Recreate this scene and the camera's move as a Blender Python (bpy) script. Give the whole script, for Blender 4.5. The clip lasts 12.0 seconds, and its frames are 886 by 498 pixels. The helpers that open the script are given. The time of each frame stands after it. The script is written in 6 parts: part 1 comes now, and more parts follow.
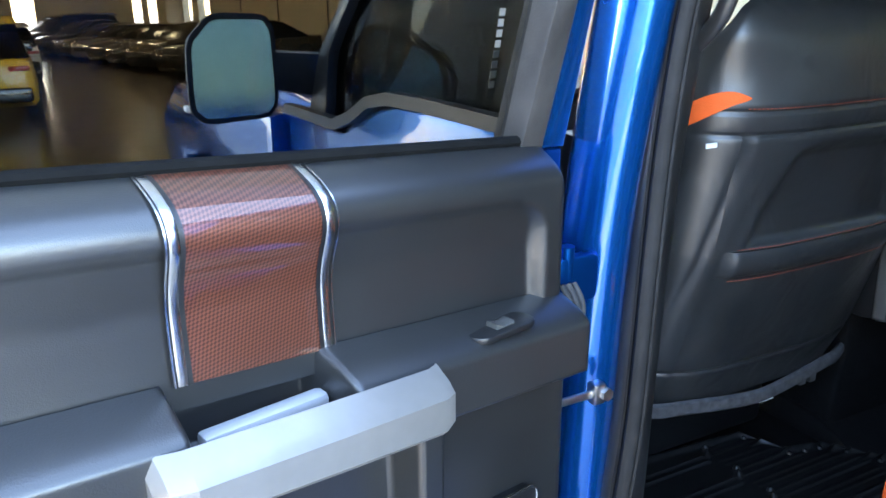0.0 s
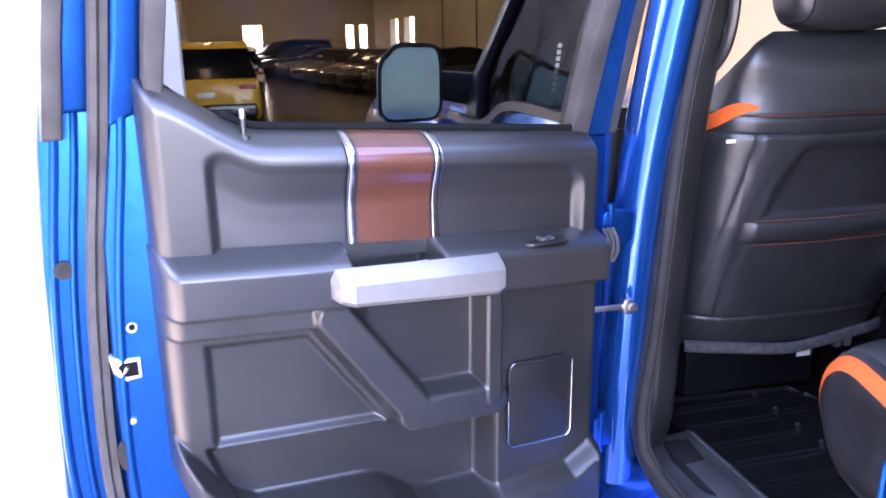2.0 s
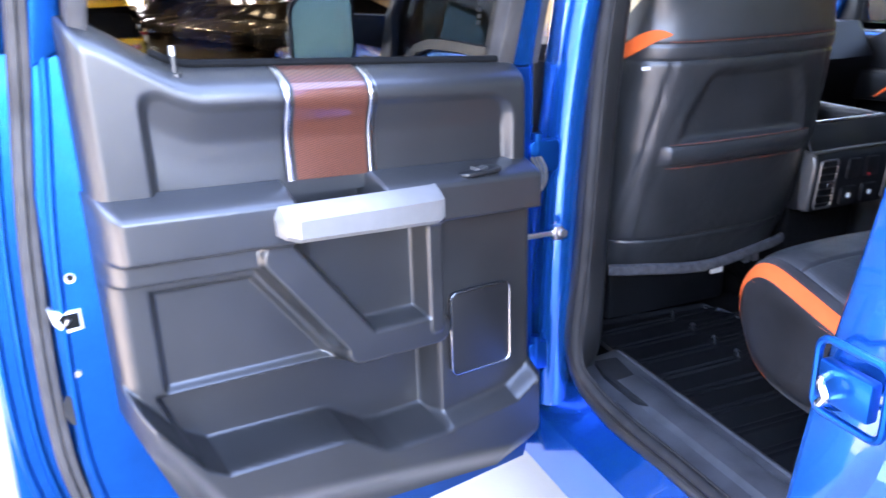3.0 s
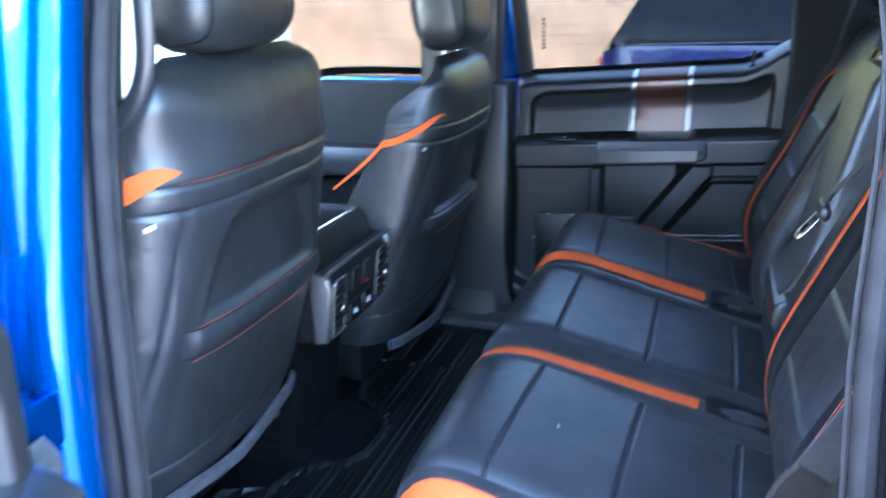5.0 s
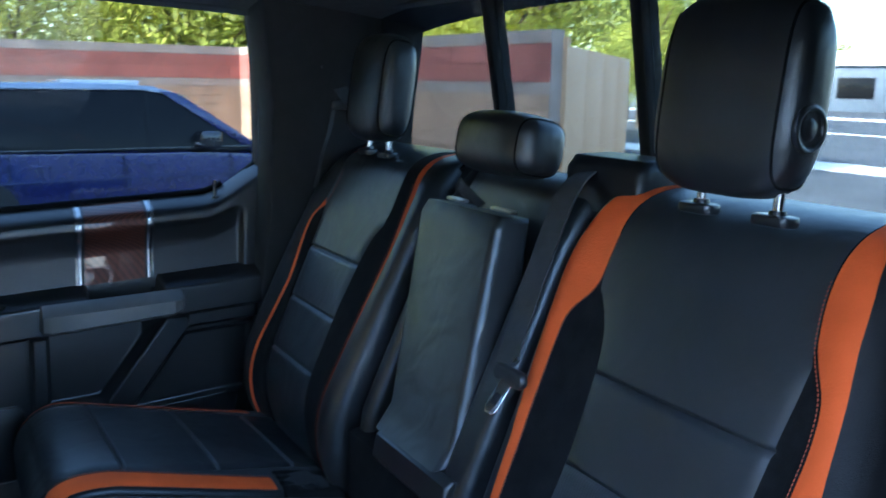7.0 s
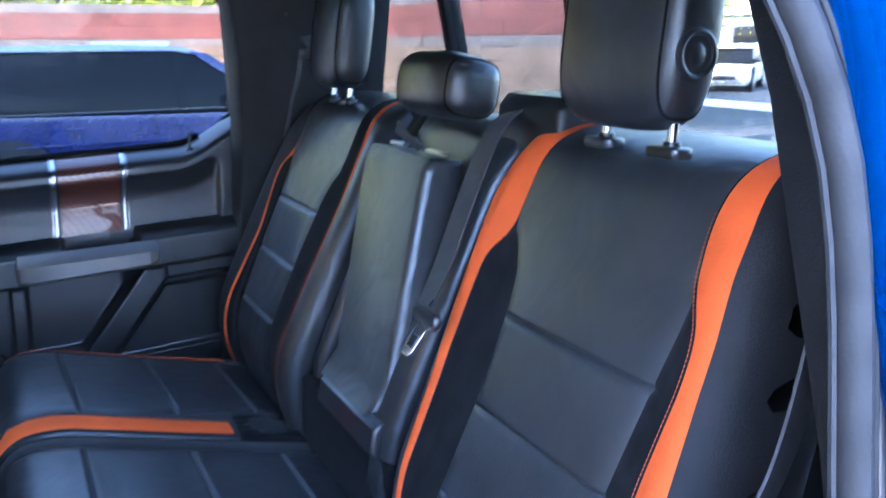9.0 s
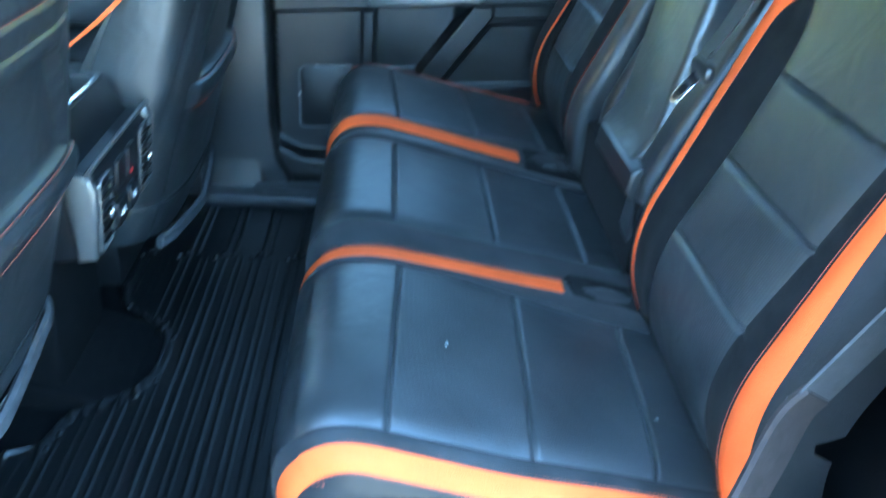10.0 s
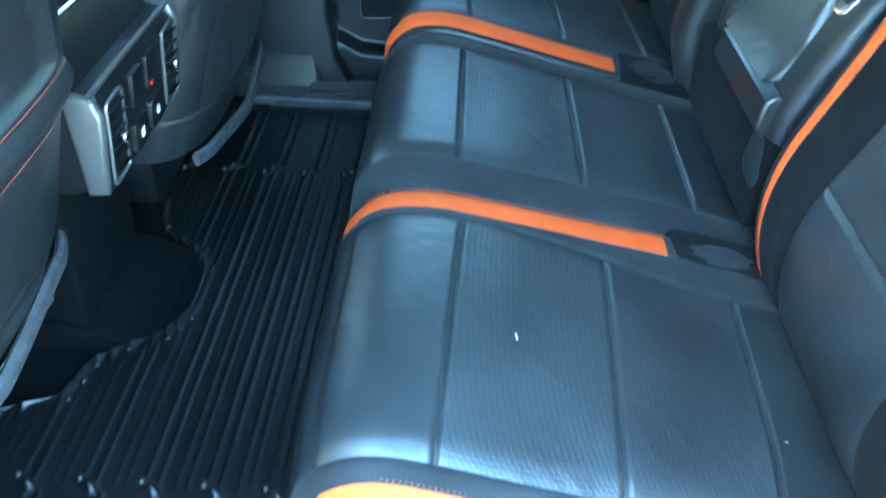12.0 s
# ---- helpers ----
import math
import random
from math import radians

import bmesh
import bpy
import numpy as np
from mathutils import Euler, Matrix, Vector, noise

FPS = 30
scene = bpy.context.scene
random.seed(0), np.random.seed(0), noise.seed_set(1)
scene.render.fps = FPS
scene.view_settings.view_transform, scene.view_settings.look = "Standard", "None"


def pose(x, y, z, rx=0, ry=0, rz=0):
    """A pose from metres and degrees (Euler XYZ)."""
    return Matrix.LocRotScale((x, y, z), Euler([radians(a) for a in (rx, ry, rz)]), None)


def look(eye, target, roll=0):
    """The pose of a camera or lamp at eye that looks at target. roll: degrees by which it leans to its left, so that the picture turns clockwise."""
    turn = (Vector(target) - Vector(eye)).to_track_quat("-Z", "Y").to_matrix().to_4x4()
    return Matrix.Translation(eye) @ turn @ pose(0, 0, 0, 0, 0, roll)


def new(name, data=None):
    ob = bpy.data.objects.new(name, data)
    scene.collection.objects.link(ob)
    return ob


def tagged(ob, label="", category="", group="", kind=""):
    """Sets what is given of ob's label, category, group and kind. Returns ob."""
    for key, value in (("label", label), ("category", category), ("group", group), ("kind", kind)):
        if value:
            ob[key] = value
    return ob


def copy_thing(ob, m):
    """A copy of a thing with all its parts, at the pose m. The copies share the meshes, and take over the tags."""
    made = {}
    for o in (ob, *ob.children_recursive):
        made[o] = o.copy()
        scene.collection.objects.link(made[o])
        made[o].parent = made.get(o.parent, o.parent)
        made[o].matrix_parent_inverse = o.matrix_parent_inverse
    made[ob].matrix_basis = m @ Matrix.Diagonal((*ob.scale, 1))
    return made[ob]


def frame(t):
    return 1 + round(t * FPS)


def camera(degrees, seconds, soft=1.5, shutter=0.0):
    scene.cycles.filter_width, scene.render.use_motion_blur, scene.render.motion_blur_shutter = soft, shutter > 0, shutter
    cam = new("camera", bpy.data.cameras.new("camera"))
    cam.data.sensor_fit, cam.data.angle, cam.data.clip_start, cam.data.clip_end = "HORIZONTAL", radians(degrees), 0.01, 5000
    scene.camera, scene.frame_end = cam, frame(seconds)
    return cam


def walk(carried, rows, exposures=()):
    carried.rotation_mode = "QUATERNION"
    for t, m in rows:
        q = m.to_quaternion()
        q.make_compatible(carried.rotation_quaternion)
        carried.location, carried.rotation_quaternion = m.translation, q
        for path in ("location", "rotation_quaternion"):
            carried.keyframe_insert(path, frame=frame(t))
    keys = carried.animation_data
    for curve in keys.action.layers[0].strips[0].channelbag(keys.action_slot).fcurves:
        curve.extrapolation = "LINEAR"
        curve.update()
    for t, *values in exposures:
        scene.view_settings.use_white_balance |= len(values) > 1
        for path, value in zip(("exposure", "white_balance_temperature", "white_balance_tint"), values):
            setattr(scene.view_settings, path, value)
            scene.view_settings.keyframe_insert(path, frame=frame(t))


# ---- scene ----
cam = camera(56.8, 12.0, 1.5, 0.4)
EXPOSURES = [(0, 5.0, 6900, 10), (1.5, 5.22, 7200, 42), (2.7, 5.4, 6900, 30), (4.3, 5.72, 6200, 18), (4.6, 5.76, 5800, 20), (5, 6.1, 5650, 10), (5.5, 5.9, 4450, -2), (6, 5.9, 4500, -4), (6.5, 5.65, 5000, -2), (7, 4.95, 5200, 2), (7.4, 4.95, 5200, 2), (8.8, 6.08, 5450, 18), (9.5, 6.28, 4950, 4), (10.5, 6.82, 5300, -20), (11.5, 6.95, 5300, -17), (12, 7.02, 5450, -19)]
PATH = [
    (0, (-1.628, 0.049, 1.614), (-0.736, 1.723, 0.981), -0.4),
    (0.5, (-1.625, -0.018, 1.617), (-0.825, 1.714, 1.017), 0.8),
    (1, (-1.634, -0.165, 1.622), (-1.020, 1.646, 1.036), 2.2),
    (1.5, (-1.637, -0.406, 1.652), (-1.192, 1.464, 1.098), -0.6),
    (2, (-1.710, -0.571, 1.648), (-1.228, 1.284, 1.077), -0.6),
    (2.5, (-1.759, -0.673, 1.632), (-1.234, 1.157, 1.020), -0.5),
    (2.7, (-1.767, -0.653, 1.615), (-1.206, 1.156, 0.975), -1.1),
    (4.3, (-1.836, -0.058, 1.649), (-0.286, 0.981, 0.927), -1.3),
    (4.5, (-1.794, 0.024, 1.656), (-0.165, 0.949, 0.955), -1.3),
    (5, (-1.59, 0.223, 1.694), (0.214, 0.813, 1.066), -0.2),
    (5.5, (-1.447, 0.352, 1.714), (0.474, 0.416, 1.162), 3.1),
    (6, (-1.282, 0.56, 1.736), (0.585, 0.034, 1.249), 3.5),
    (6.5, (-1.168, 0.658, 1.713), (0.604, -0.167, 1.291), 3.1),
    (7, (-1.121, 0.7, 1.723), (0.554, -0.333, 1.367), 2.9),
    (7.2, (-1.114, 0.723, 1.718), (0.526, -0.376, 1.396), 3.2),
    (8.8, (-1.177, 0.536, 1.71), (0.515, -0.451, 1.304), 1.9),
    (9, (-1.203, 0.538, 1.703), (0.509, -0.389, 1.245), 1.7),
    (9.5, (-1.275, 0.509, 1.688), (0.526, -0.087, 1.055), 2.3),
    (9.7, (-1.311, 0.49, 1.665), (0.502, 0.093, 0.919), 2.2),
    (10, (-1.353, 0.486, 1.668), (0.387, 0.332, 0.695), 4.3),
    (10.5, (-1.367, 0.462, 1.691), (0.193, 0.473, 0.44), 2.6),
    (11, (-1.298, 0.471, 1.654), (0.101, 0.473, 0.225), 2.7),
    (11.5, (-1.186, 0.473, 1.641), (0.271, 0.502, 0.27), 1.9),
    (12, (-1.096, 0.467, 1.622), (0.481, 0.486, 0.393), 2.6),
]
TILT = Matrix.Translation((0, 1, 0)) @ Matrix.Rotation(radians(2.3), 4, "X") @ Matrix.Translation((0, -1, 0))   # the truck stands nose up
walk(cam, [(t, TILT @ look(eye, target, roll)) for t, eye, target, roll in PATH], EXPOSURES)

# ---- light ----
SUN_EL, SUN_AZ = 36.0, -5.0     # degrees: elevation, and compass turn from +y towards +x
world = bpy.data.worlds.new("world")
scene.world = world
world.use_nodes = True
wn = world.node_tree
sky = wn.nodes.new("ShaderNodeTexSky")
sky.sky_type, sky.sun_disc = "NISHITA", False
sky.sun_elevation, sky.sun_rotation = radians(SUN_EL), radians(SUN_AZ)
wn.nodes["Background"].inputs["Strength"].default_value = 0.15
wn.links.new(sky.outputs[0], wn.nodes["Background"].inputs["Color"])
sun = new("sun", bpy.data.lights.new("sun", "SUN"))
sun.data.energy, sun.data.angle, sun.data.color = 4.2, radians(0.5), (1.0, 0.95, 0.87)
a_, e_ = radians(SUN_AZ), radians(SUN_EL)
sun.matrix_world = look((20 * math.sin(a_) * math.cos(e_), 20 * math.cos(a_) * math.cos(e_), 20 * math.sin(e_)), (0, 0, 0))

# ---- materials ----
def mat(name, color, rough=0.5, metal=0.0, spec=0.5, coat=0.0, noise_amt=0.15, noise_scale=6.0, bump=0.0, bump_scale=300.0,
        crumple=0.0, sheen=0.0, bump_kind="noise", rough_var=0.1, seed=0.0, per_object=0.0):
    m = bpy.data.materials.new(name)
    m.use_nodes = True
    t = m.node_tree
    N, L = t.nodes, t.links
    b = N["Principled BSDF"]
    b.inputs["Roughness"].default_value = rough
    b.inputs["Metallic"].default_value = metal
    b.inputs["Specular IOR Level"].default_value = spec
    b.inputs["Coat Weight"].default_value = coat
    b.inputs["Coat Roughness"].default_value = 0.04
    b.inputs["Sheen Weight"].default_value = sheen
    geo = N.new("ShaderNodeNewGeometry")
    no = N.new("ShaderNodeTexNoise")
    no.inputs["Scale"].default_value = noise_scale
    no.inputs["Detail"].default_value = 6.0
    off = N.new("ShaderNodeVectorMath")
    off.operation = "ADD"
    off.inputs[1].default_value = (seed, seed * 0.7, seed * 1.3)
    L.new(geo.outputs["Position"], off.inputs[0])
    L.new(off.outputs[0], no.inputs["Vector"])
    ramp = N.new("ShaderNodeMapRange")
    ramp.inputs["From Min"].default_value, ramp.inputs["From Max"].default_value = 0.3, 0.7
    ramp.inputs["To Min"].default_value, ramp.inputs["To Max"].default_value = 1.0 - noise_amt, 1.0 + noise_amt
    L.new(no.outputs["Fac"], ramp.inputs["Value"])
    mul = N.new("ShaderNodeVectorMath")
    mul.operation = "SCALE"
    mul.inputs[0].default_value = color
    L.new(ramp.outputs[0], mul.inputs["Scale"])
    out = mul.outputs[0]
    if per_object:
        oi = N.new("ShaderNodeObjectInfo")
        pr = N.new("ShaderNodeMapRange")
        pr.inputs["To Min"].default_value, pr.inputs["To Max"].default_value = 1 - per_object, 1 + per_object
        L.new(oi.outputs["Random"], pr.inputs["Value"])
        m2 = N.new("ShaderNodeVectorMath")
        m2.operation = "SCALE"
        L.new(out, m2.inputs[0])
        L.new(pr.outputs[0], m2.inputs["Scale"])
        out = m2.outputs[0]
    L.new(out, b.inputs["Base Color"])
    rr = N.new("ShaderNodeMapRange")
    rr.inputs["To Min"].default_value, rr.inputs["To Max"].default_value = max(0.02 if rough < 0.28 else 0.30, rough - rough_var), min(1.0, max(rough, 0.30) + rough_var * 0.7)
    n2 = N.new("ShaderNodeTexNoise")
    n2.inputs["Scale"].default_value, n2.inputs["Detail"].default_value = noise_scale * 3.1, 5.0
    L.new(off.outputs[0], n2.inputs["Vector"])
    L.new(n2.outputs["Fac"], rr.inputs["Value"])
    L.new(rr.outputs[0], b.inputs["Roughness"])
    if bump:
        if bump_kind == "voronoi":
            tx = N.new("ShaderNodeTexVoronoi")
            src = tx.outputs["Distance"]
        else:
            tx = N.new("ShaderNodeTexNoise")
            tx.inputs["Detail"].default_value = 3.0
            src = tx.outputs["Fac"]
        tx.inputs["Scale"].default_value = bump_scale
        L.new(geo.outputs["Position"], tx.inputs["Vector"])
        bp = N.new("ShaderNodeBump")
        bp.inputs["Strength"].default_value = bump
        bp.inputs["Distance"].default_value = 0.002
        L.new(src, bp.inputs["Height"])
        L.new(bp.outputs[0], b.inputs["Normal"])
        if crumple:     # soft dents and creases under the fine grain
            cr, cb = N.new("ShaderNodeTexNoise"), N.new("ShaderNodeBump")
            cr.inputs["Scale"].default_value, cr.inputs["Detail"].default_value, cr.inputs["Distortion"].default_value = 11.0, 2.5, 0.6
            cb.inputs["Strength"].default_value, cb.inputs["Distance"].default_value = crumple, 0.02
            L.new(off.outputs[0], cr.inputs["Vector"])
            L.new(cr.outputs["Fac"], cb.inputs["Height"])
            L.new(cb.outputs[0], bp.inputs["Normal"])
    return m


def glass_mat(name, tint, rough=0.0):
    m = bpy.data.materials.new(name)
    m.use_nodes = True
    t = m.node_tree
    N, L = t.nodes, t.links
    N.remove(N["Principled BSDF"])
    tr, gl, lw, mx = N.new("ShaderNodeBsdfTransparent"), N.new("ShaderNodeBsdfGlossy"), N.new("ShaderNodeLayerWeight"), N.new("ShaderNodeMixShader")
    tr.inputs["Color"].default_value = (*tint, 1)
    gl.inputs["Roughness"].default_value = rough
    lw.inputs["Blend"].default_value = 0.5
    pw, mr = N.new("ShaderNodeMath"), N.new("ShaderNodeMapRange")
    pw.operation = "POWER"
    pw.inputs[1].default_value = 5.0
    mr.inputs["To Min"].default_value, mr.inputs["To Max"].default_value = 0.008, 0.55
    L.new(lw.outputs["Facing"], pw.inputs[0])
    L.new(pw.outputs[0], mr.inputs["Value"])
    L.new(mr.outputs[0], mx.inputs[0])
    L.new(tr.outputs[0], mx.inputs[1])
    L.new(gl.outputs[0], mx.inputs[2])
    L.new(mx.outputs[0], N["Material Output"].inputs["Surface"])
    return m


def glow_mat(name, color, strength):
    m = bpy.data.materials.new(name)
    m.use_nodes = True
    b = m.node_tree.nodes["Principled BSDF"]
    b.inputs["Base Color"].default_value = (*color, 1)
    b.inputs["Emission Color"].default_value = (*color, 1)
    b.inputs["Emission Strength"].default_value = strength
    return m


LEATHER = mat("leather", (0.021, 0.0220, 0.0225), 0.33, spec=0.75, noise_amt=0.25, noise_scale=9, bump=0.13, bump_scale=650, bump_kind="voronoi", crumple=0.22)
PERF = mat("perforated_leather", (0.030, 0.0315, 0.0325), 0.40, spec=0.65, noise_amt=0.38, noise_scale=8, bump=0.12, bump_scale=330, bump_kind="voronoi", crumple=0.18)
SUEDE = mat("suede", (0.0075, 0.0073, 0.0073), 0.9, spec=0.08, noise_amt=0.4, noise_scale=30, sheen=0.02, bump=0.3, bump_scale=600)
NUBUCK = mat("nubuck", (0.018, 0.018, 0.0185), 0.8, spec=0.2, noise_amt=0.45, noise_scale=13, sheen=0.05, bump=0.3, bump_scale=600)
ORANGE = mat("orange_leather", (0.66, 0.104, 0.024), 0.55, spec=0.06, noise_amt=0.1, noise_scale=14, bump=0.2, bump_scale=380, bump_kind="voronoi")
THREAD = mat("orange_thread", (0.45, 0.09, 0.04), 0.7, noise_amt=0.2)
VINYL = mat("smooth_vinyl", (0.0095, 0.0095, 0.0098), 0.34, spec=0.24, noise_amt=0.5, noise_scale=7, bump=0.05, bump_scale=500, crumple=0.2)
PLASTIC = mat("dark_plastic", (0.0150, 0.0148, 0.0148), 0.31, spec=0.72, noise_amt=0.3, noise_scale=5, bump=0.14, bump_scale=520)
PLASTIC_B = mat("black_plastic", (0.0075, 0.0075, 0.008), 0.40, noise_amt=0.2, noise_scale=7, bump=0.2, bump_scale=500)
SOFT = mat("soft_touch_panel", (0.0125, 0.0125, 0.0127), 0.30, spec=0.78, noise_amt=0.2, noise_scale=5, bump=0.09, bump_scale=750, bump_kind="voronoi")
SILVER = mat("silver_plastic", (0.170, 0.163, 0.152), 0.34, metal=0.7, noise_amt=0.06, noise_scale=40, bump=0.05, bump_scale=900)
CHROME = mat("chrome", (0.85, 0.85, 0.86), 0.14, metal=1.0, noise_amt=0.03, rough_var=0.05)
BRIGHT = mat("bright_steel", (0.50, 0.50, 0.51), 0.45, metal=0.5, noise_amt=0.05)
SATIN = mat("satin_strip", (0.60, 0.59, 0.58), 0.18, metal=1.0, noise_amt=0.04, rough_var=0.04)
STEEL = mat("steel", (0.5, 0.5, 0.5), 0.3, metal=1.0, noise_amt=0.15, noise_scale=60)
BLUE = mat("blue_paint", (0.0003, 0.088, 0.36), 0.20, metal=0.75, spec=0.3, coat=0.9, noise_amt=0.02, noise_scale=3, rough_var=0.01)
# Darker, duller copy of the blue: shade put into the paint of door edges.
BLUE_SHADED = mat("blue_paint_shaded", (0.0001, 0.062, 0.26), 0.30, metal=0.85, spec=0.05, coat=0.06, noise_amt=0.08, noise_scale=15)
GREY_SEAL = mat("grey_rubber_seal", (0.038, 0.034, 0.032), 0.6, spec=0.3, noise_amt=0.3, noise_scale=18, bump=0.2, bump_scale=300)
HANDLE = mat("silver_handle_paint", (0.20, 0.188, 0.175), 0.36, metal=0.45, noise_amt=0.05, noise_scale=40, bump=0.04, bump_scale=900)
RUBBER = mat("rubber", (0.020, 0.0188, 0.0182), 0.72, spec=0.15, noise_amt=0.25, noise_scale=25, bump=0.2, bump_scale=300)
MAT_RUBBER = mat("floor_mat_rubber", (0.0055, 0.0056, 0.006), 0.36, spec=0.42, noise_amt=0.3, noise_scale=9, bump=0.25, bump_scale=350)
CARPET = mat("carpet", (0.0035, 0.0035, 0.0037), 0.95, spec=0.1, noise_amt=0.5, noise_scale=70, bump=0.8, bump_scale=900)
WEBBING = mat("seat_belt_webbing", (0.034, 0.033, 0.034), 0.65, noise_amt=0.2, noise_scale=60, bump=0.4, bump_scale=700)
SLEEVE = mat("belt_sleeve_cloth", (0.022, 0.0165, 0.015), 0.8, spec=0.2, noise_amt=0.3, noise_scale=50, bump=0.4, bump_scale=700)
HEADLINER = mat("headliner", (0.035, 0.035, 0.037), 0.9, noise_amt=0.2, noise_scale=50, bump=0.3, bump_scale=700)
GLASS = glass_mat("tinted_glass", (0.347, 0.355, 0.353))
GLASS_DK = glass_mat("privacy_glass", (0.325, 0.333, 0.328))
GLASS_CLR = glass_mat("clear_glass", (0.95, 0.97, 0.95))
MIRROR = mat("mirror_glass", (0.24, 0.37, 0.40), 0.01, metal=1.0, noise_amt=0.0, rough_var=0.0)
LABEL_WHITE = mat("white_label", (0.75, 0.75, 0.73), 0.5, noise_amt=0.05)
MATTE = mat("matt_black_trim", (0.0085, 0.0085, 0.009), 0.72, spec=0.3, noise_amt=0.25, noise_scale=20, bump=0.4, bump_scale=600)
FELT = mat("grey_felt", (0.065, 0.065, 0.068), 0.95, spec=0.1, noise_amt=0.3, noise_scale=60, bump=0.6, bump_scale=700)
SILL = mat("scuffed_sill_plastic", (0.048, 0.048, 0.050), 0.42, noise_amt=0.35, noise_scale=14, bump=0.15, bump_scale=420)
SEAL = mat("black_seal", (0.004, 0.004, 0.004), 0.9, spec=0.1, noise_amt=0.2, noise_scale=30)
RED_PL = mat("red_plastic", (0.6, 0.03, 0.03), 0.4)



def lattice(m, d1, d2, pitch1, pitch2, lo, strength, sharp=0.25):
    """Adds two crossing rows of fine marks to a material: darker and sunken where both meet."""
    N, L = m.node_tree.nodes, m.node_tree.links
    b = N["Principled BSDF"]
    geo = N.new("ShaderNodeNewGeometry")
    waves = []
    for d, p in ((d1, pitch1), (d2, pitch2)):
        dot = N.new("ShaderNodeVectorMath")
        dot.operation = "DOT_PRODUCT"
        k = 2 * math.pi / p / Vector(d).length
        dot.inputs[1].default_value = [q * k for q in d]
        L.new(geo.outputs["Position"], dot.inputs[0])
        sn = N.new("ShaderNodeMath")
        sn.operation = "SINE"
        L.new(dot.outputs["Value"], sn.inputs[0])
        waves.append(sn)
    mu = N.new("ShaderNodeMath")
    mu.operation = "MULTIPLY"
    L.new(waves[0].outputs[0], mu.inputs[0])
    L.new(waves[1].outputs[0], mu.inputs[1])
    mr = N.new("ShaderNodeMapRange")
    mr.inputs["From Min"].default_value, mr.inputs["From Max"].default_value = -sharp, sharp
    mr.inputs["To Min"].default_value, mr.inputs["To Max"].default_value = lo, 1.0
    L.new(mu.outputs[0], mr.inputs["Value"])
    sc = N.new("ShaderNodeVectorMath")
    sc.operation = "SCALE"
    L.new(b.inputs["Base Color"].links[0].from_socket, sc.inputs[0])
    L.new(mr.outputs[0], sc.inputs["Scale"])
    L.new(sc.outputs[0], b.inputs["Base Color"])
    if strength:
        bp = N.new("ShaderNodeBump")
        bp.inputs["Strength"].default_value, bp.inputs["Distance"].default_value = strength, 0.001
        L.new(mr.outputs[0], bp.inputs["Height"])
        if b.inputs["Normal"].links:
            L.new(b.inputs["Normal"].links[0].from_socket, bp.inputs["Normal"])
        L.new(bp.outputs[0], b.inputs["Normal"])
    return m


lattice(PERF, (1, 1, -1), (1, -1, 1), 0.0052, 0.0052, 0.65, 0.35)


# ---- geometry helpers ----
ORIGIN = {}


def thing(name, at, label, category, group="", kind="", level=False):
    """The empty that carries a thing's parts; all that belongs to the truck stands as the truck does."""
    e = new(name)
    e.matrix_basis = Matrix.Translation(at) if level else TILT @ Matrix.Translation(at)
    e.empty_display_size = 0.1
    ORIGIN[e] = Vector(at)
    return tagged(e, label, category, group, kind)


def mesh_ob(name, me, material, parent=None, label="", smooth=True, angle=40):
    ob = new(name, me)
    if material:
        me.materials.append(material)
    if parent is not None:
        o = ORIGIN[parent]
        me.transform(Matrix.Translation(-o))
        ob.parent = parent
        ORIGIN[ob] = o
    else:
        ORIGIN[ob] = Vector((0, 0, 0))
    if smooth:
        me.shade_smooth()
        me.set_sharp_from_angle(angle=radians(angle))
    if label:
        ob["label"] = label
    return ob


def part(name, bm, material, parent=None, label="", smooth=True, angle=40, m=None):
    """One mesh object out of a bmesh in world metres, under its thing."""
    if m is not None:
        bm.transform(m)
        if m.to_3x3().determinant() < 0:
            bmesh.ops.reverse_faces(bm, faces=bm.faces[:])
    me = bpy.data.meshes.new(name)
    bm.to_mesh(me)
    bm.free()
    return mesh_ob(name, me, material, parent, label, smooth, angle)


def pydata(name, verts, faces, material, parent=None, label="", m=None, smooth=True, angle=50):
    me = bpy.data.meshes.new(name)
    me.from_pydata([tuple(v) for v in verts], [], faces)
    if m is not None:
        me.transform(m)
        if m.to_3x3().determinant() < 0:
            me.flip_normals()
    me.update()
    return mesh_ob(name, me, material, parent, label, smooth, angle)


def box(x0, x1, y0, y1, z0, z1, r=0.0, seg=2, bm=None):
    bm = bm or bmesh.new()
    made = bmesh.ops.create_cube(bm, size=1.0, matrix=Matrix.LocRotScale(((x0 + x1) / 2, (y0 + y1) / 2, (z0 + z1) / 2), None, (x1 - x0, y1 - y0, z1 - z0)))
    if r:
        es = list({e for v in made["verts"] for e in v.link_edges})
        bmesh.ops.bevel(bm, geom=es, offset=r, segments=seg, profile=0.5, affect="EDGES")
    return bm


def rod(p0, p1, r0, r1=None, n=14, bm=None, caps=True):
    bm = bm or bmesh.new()
    p0, p1 = Vector(p0), Vector(p1)
    d = p1 - p0
    m = Matrix.Translation((p0 + p1) / 2) @ d.to_track_quat("Z", "Y").to_matrix().to_4x4()
    bmesh.ops.create_cone(bm, cap_ends=caps, segments=n, radius1=r0, radius2=r0 if r1 is None else r1, depth=d.length, matrix=m)
    return bm


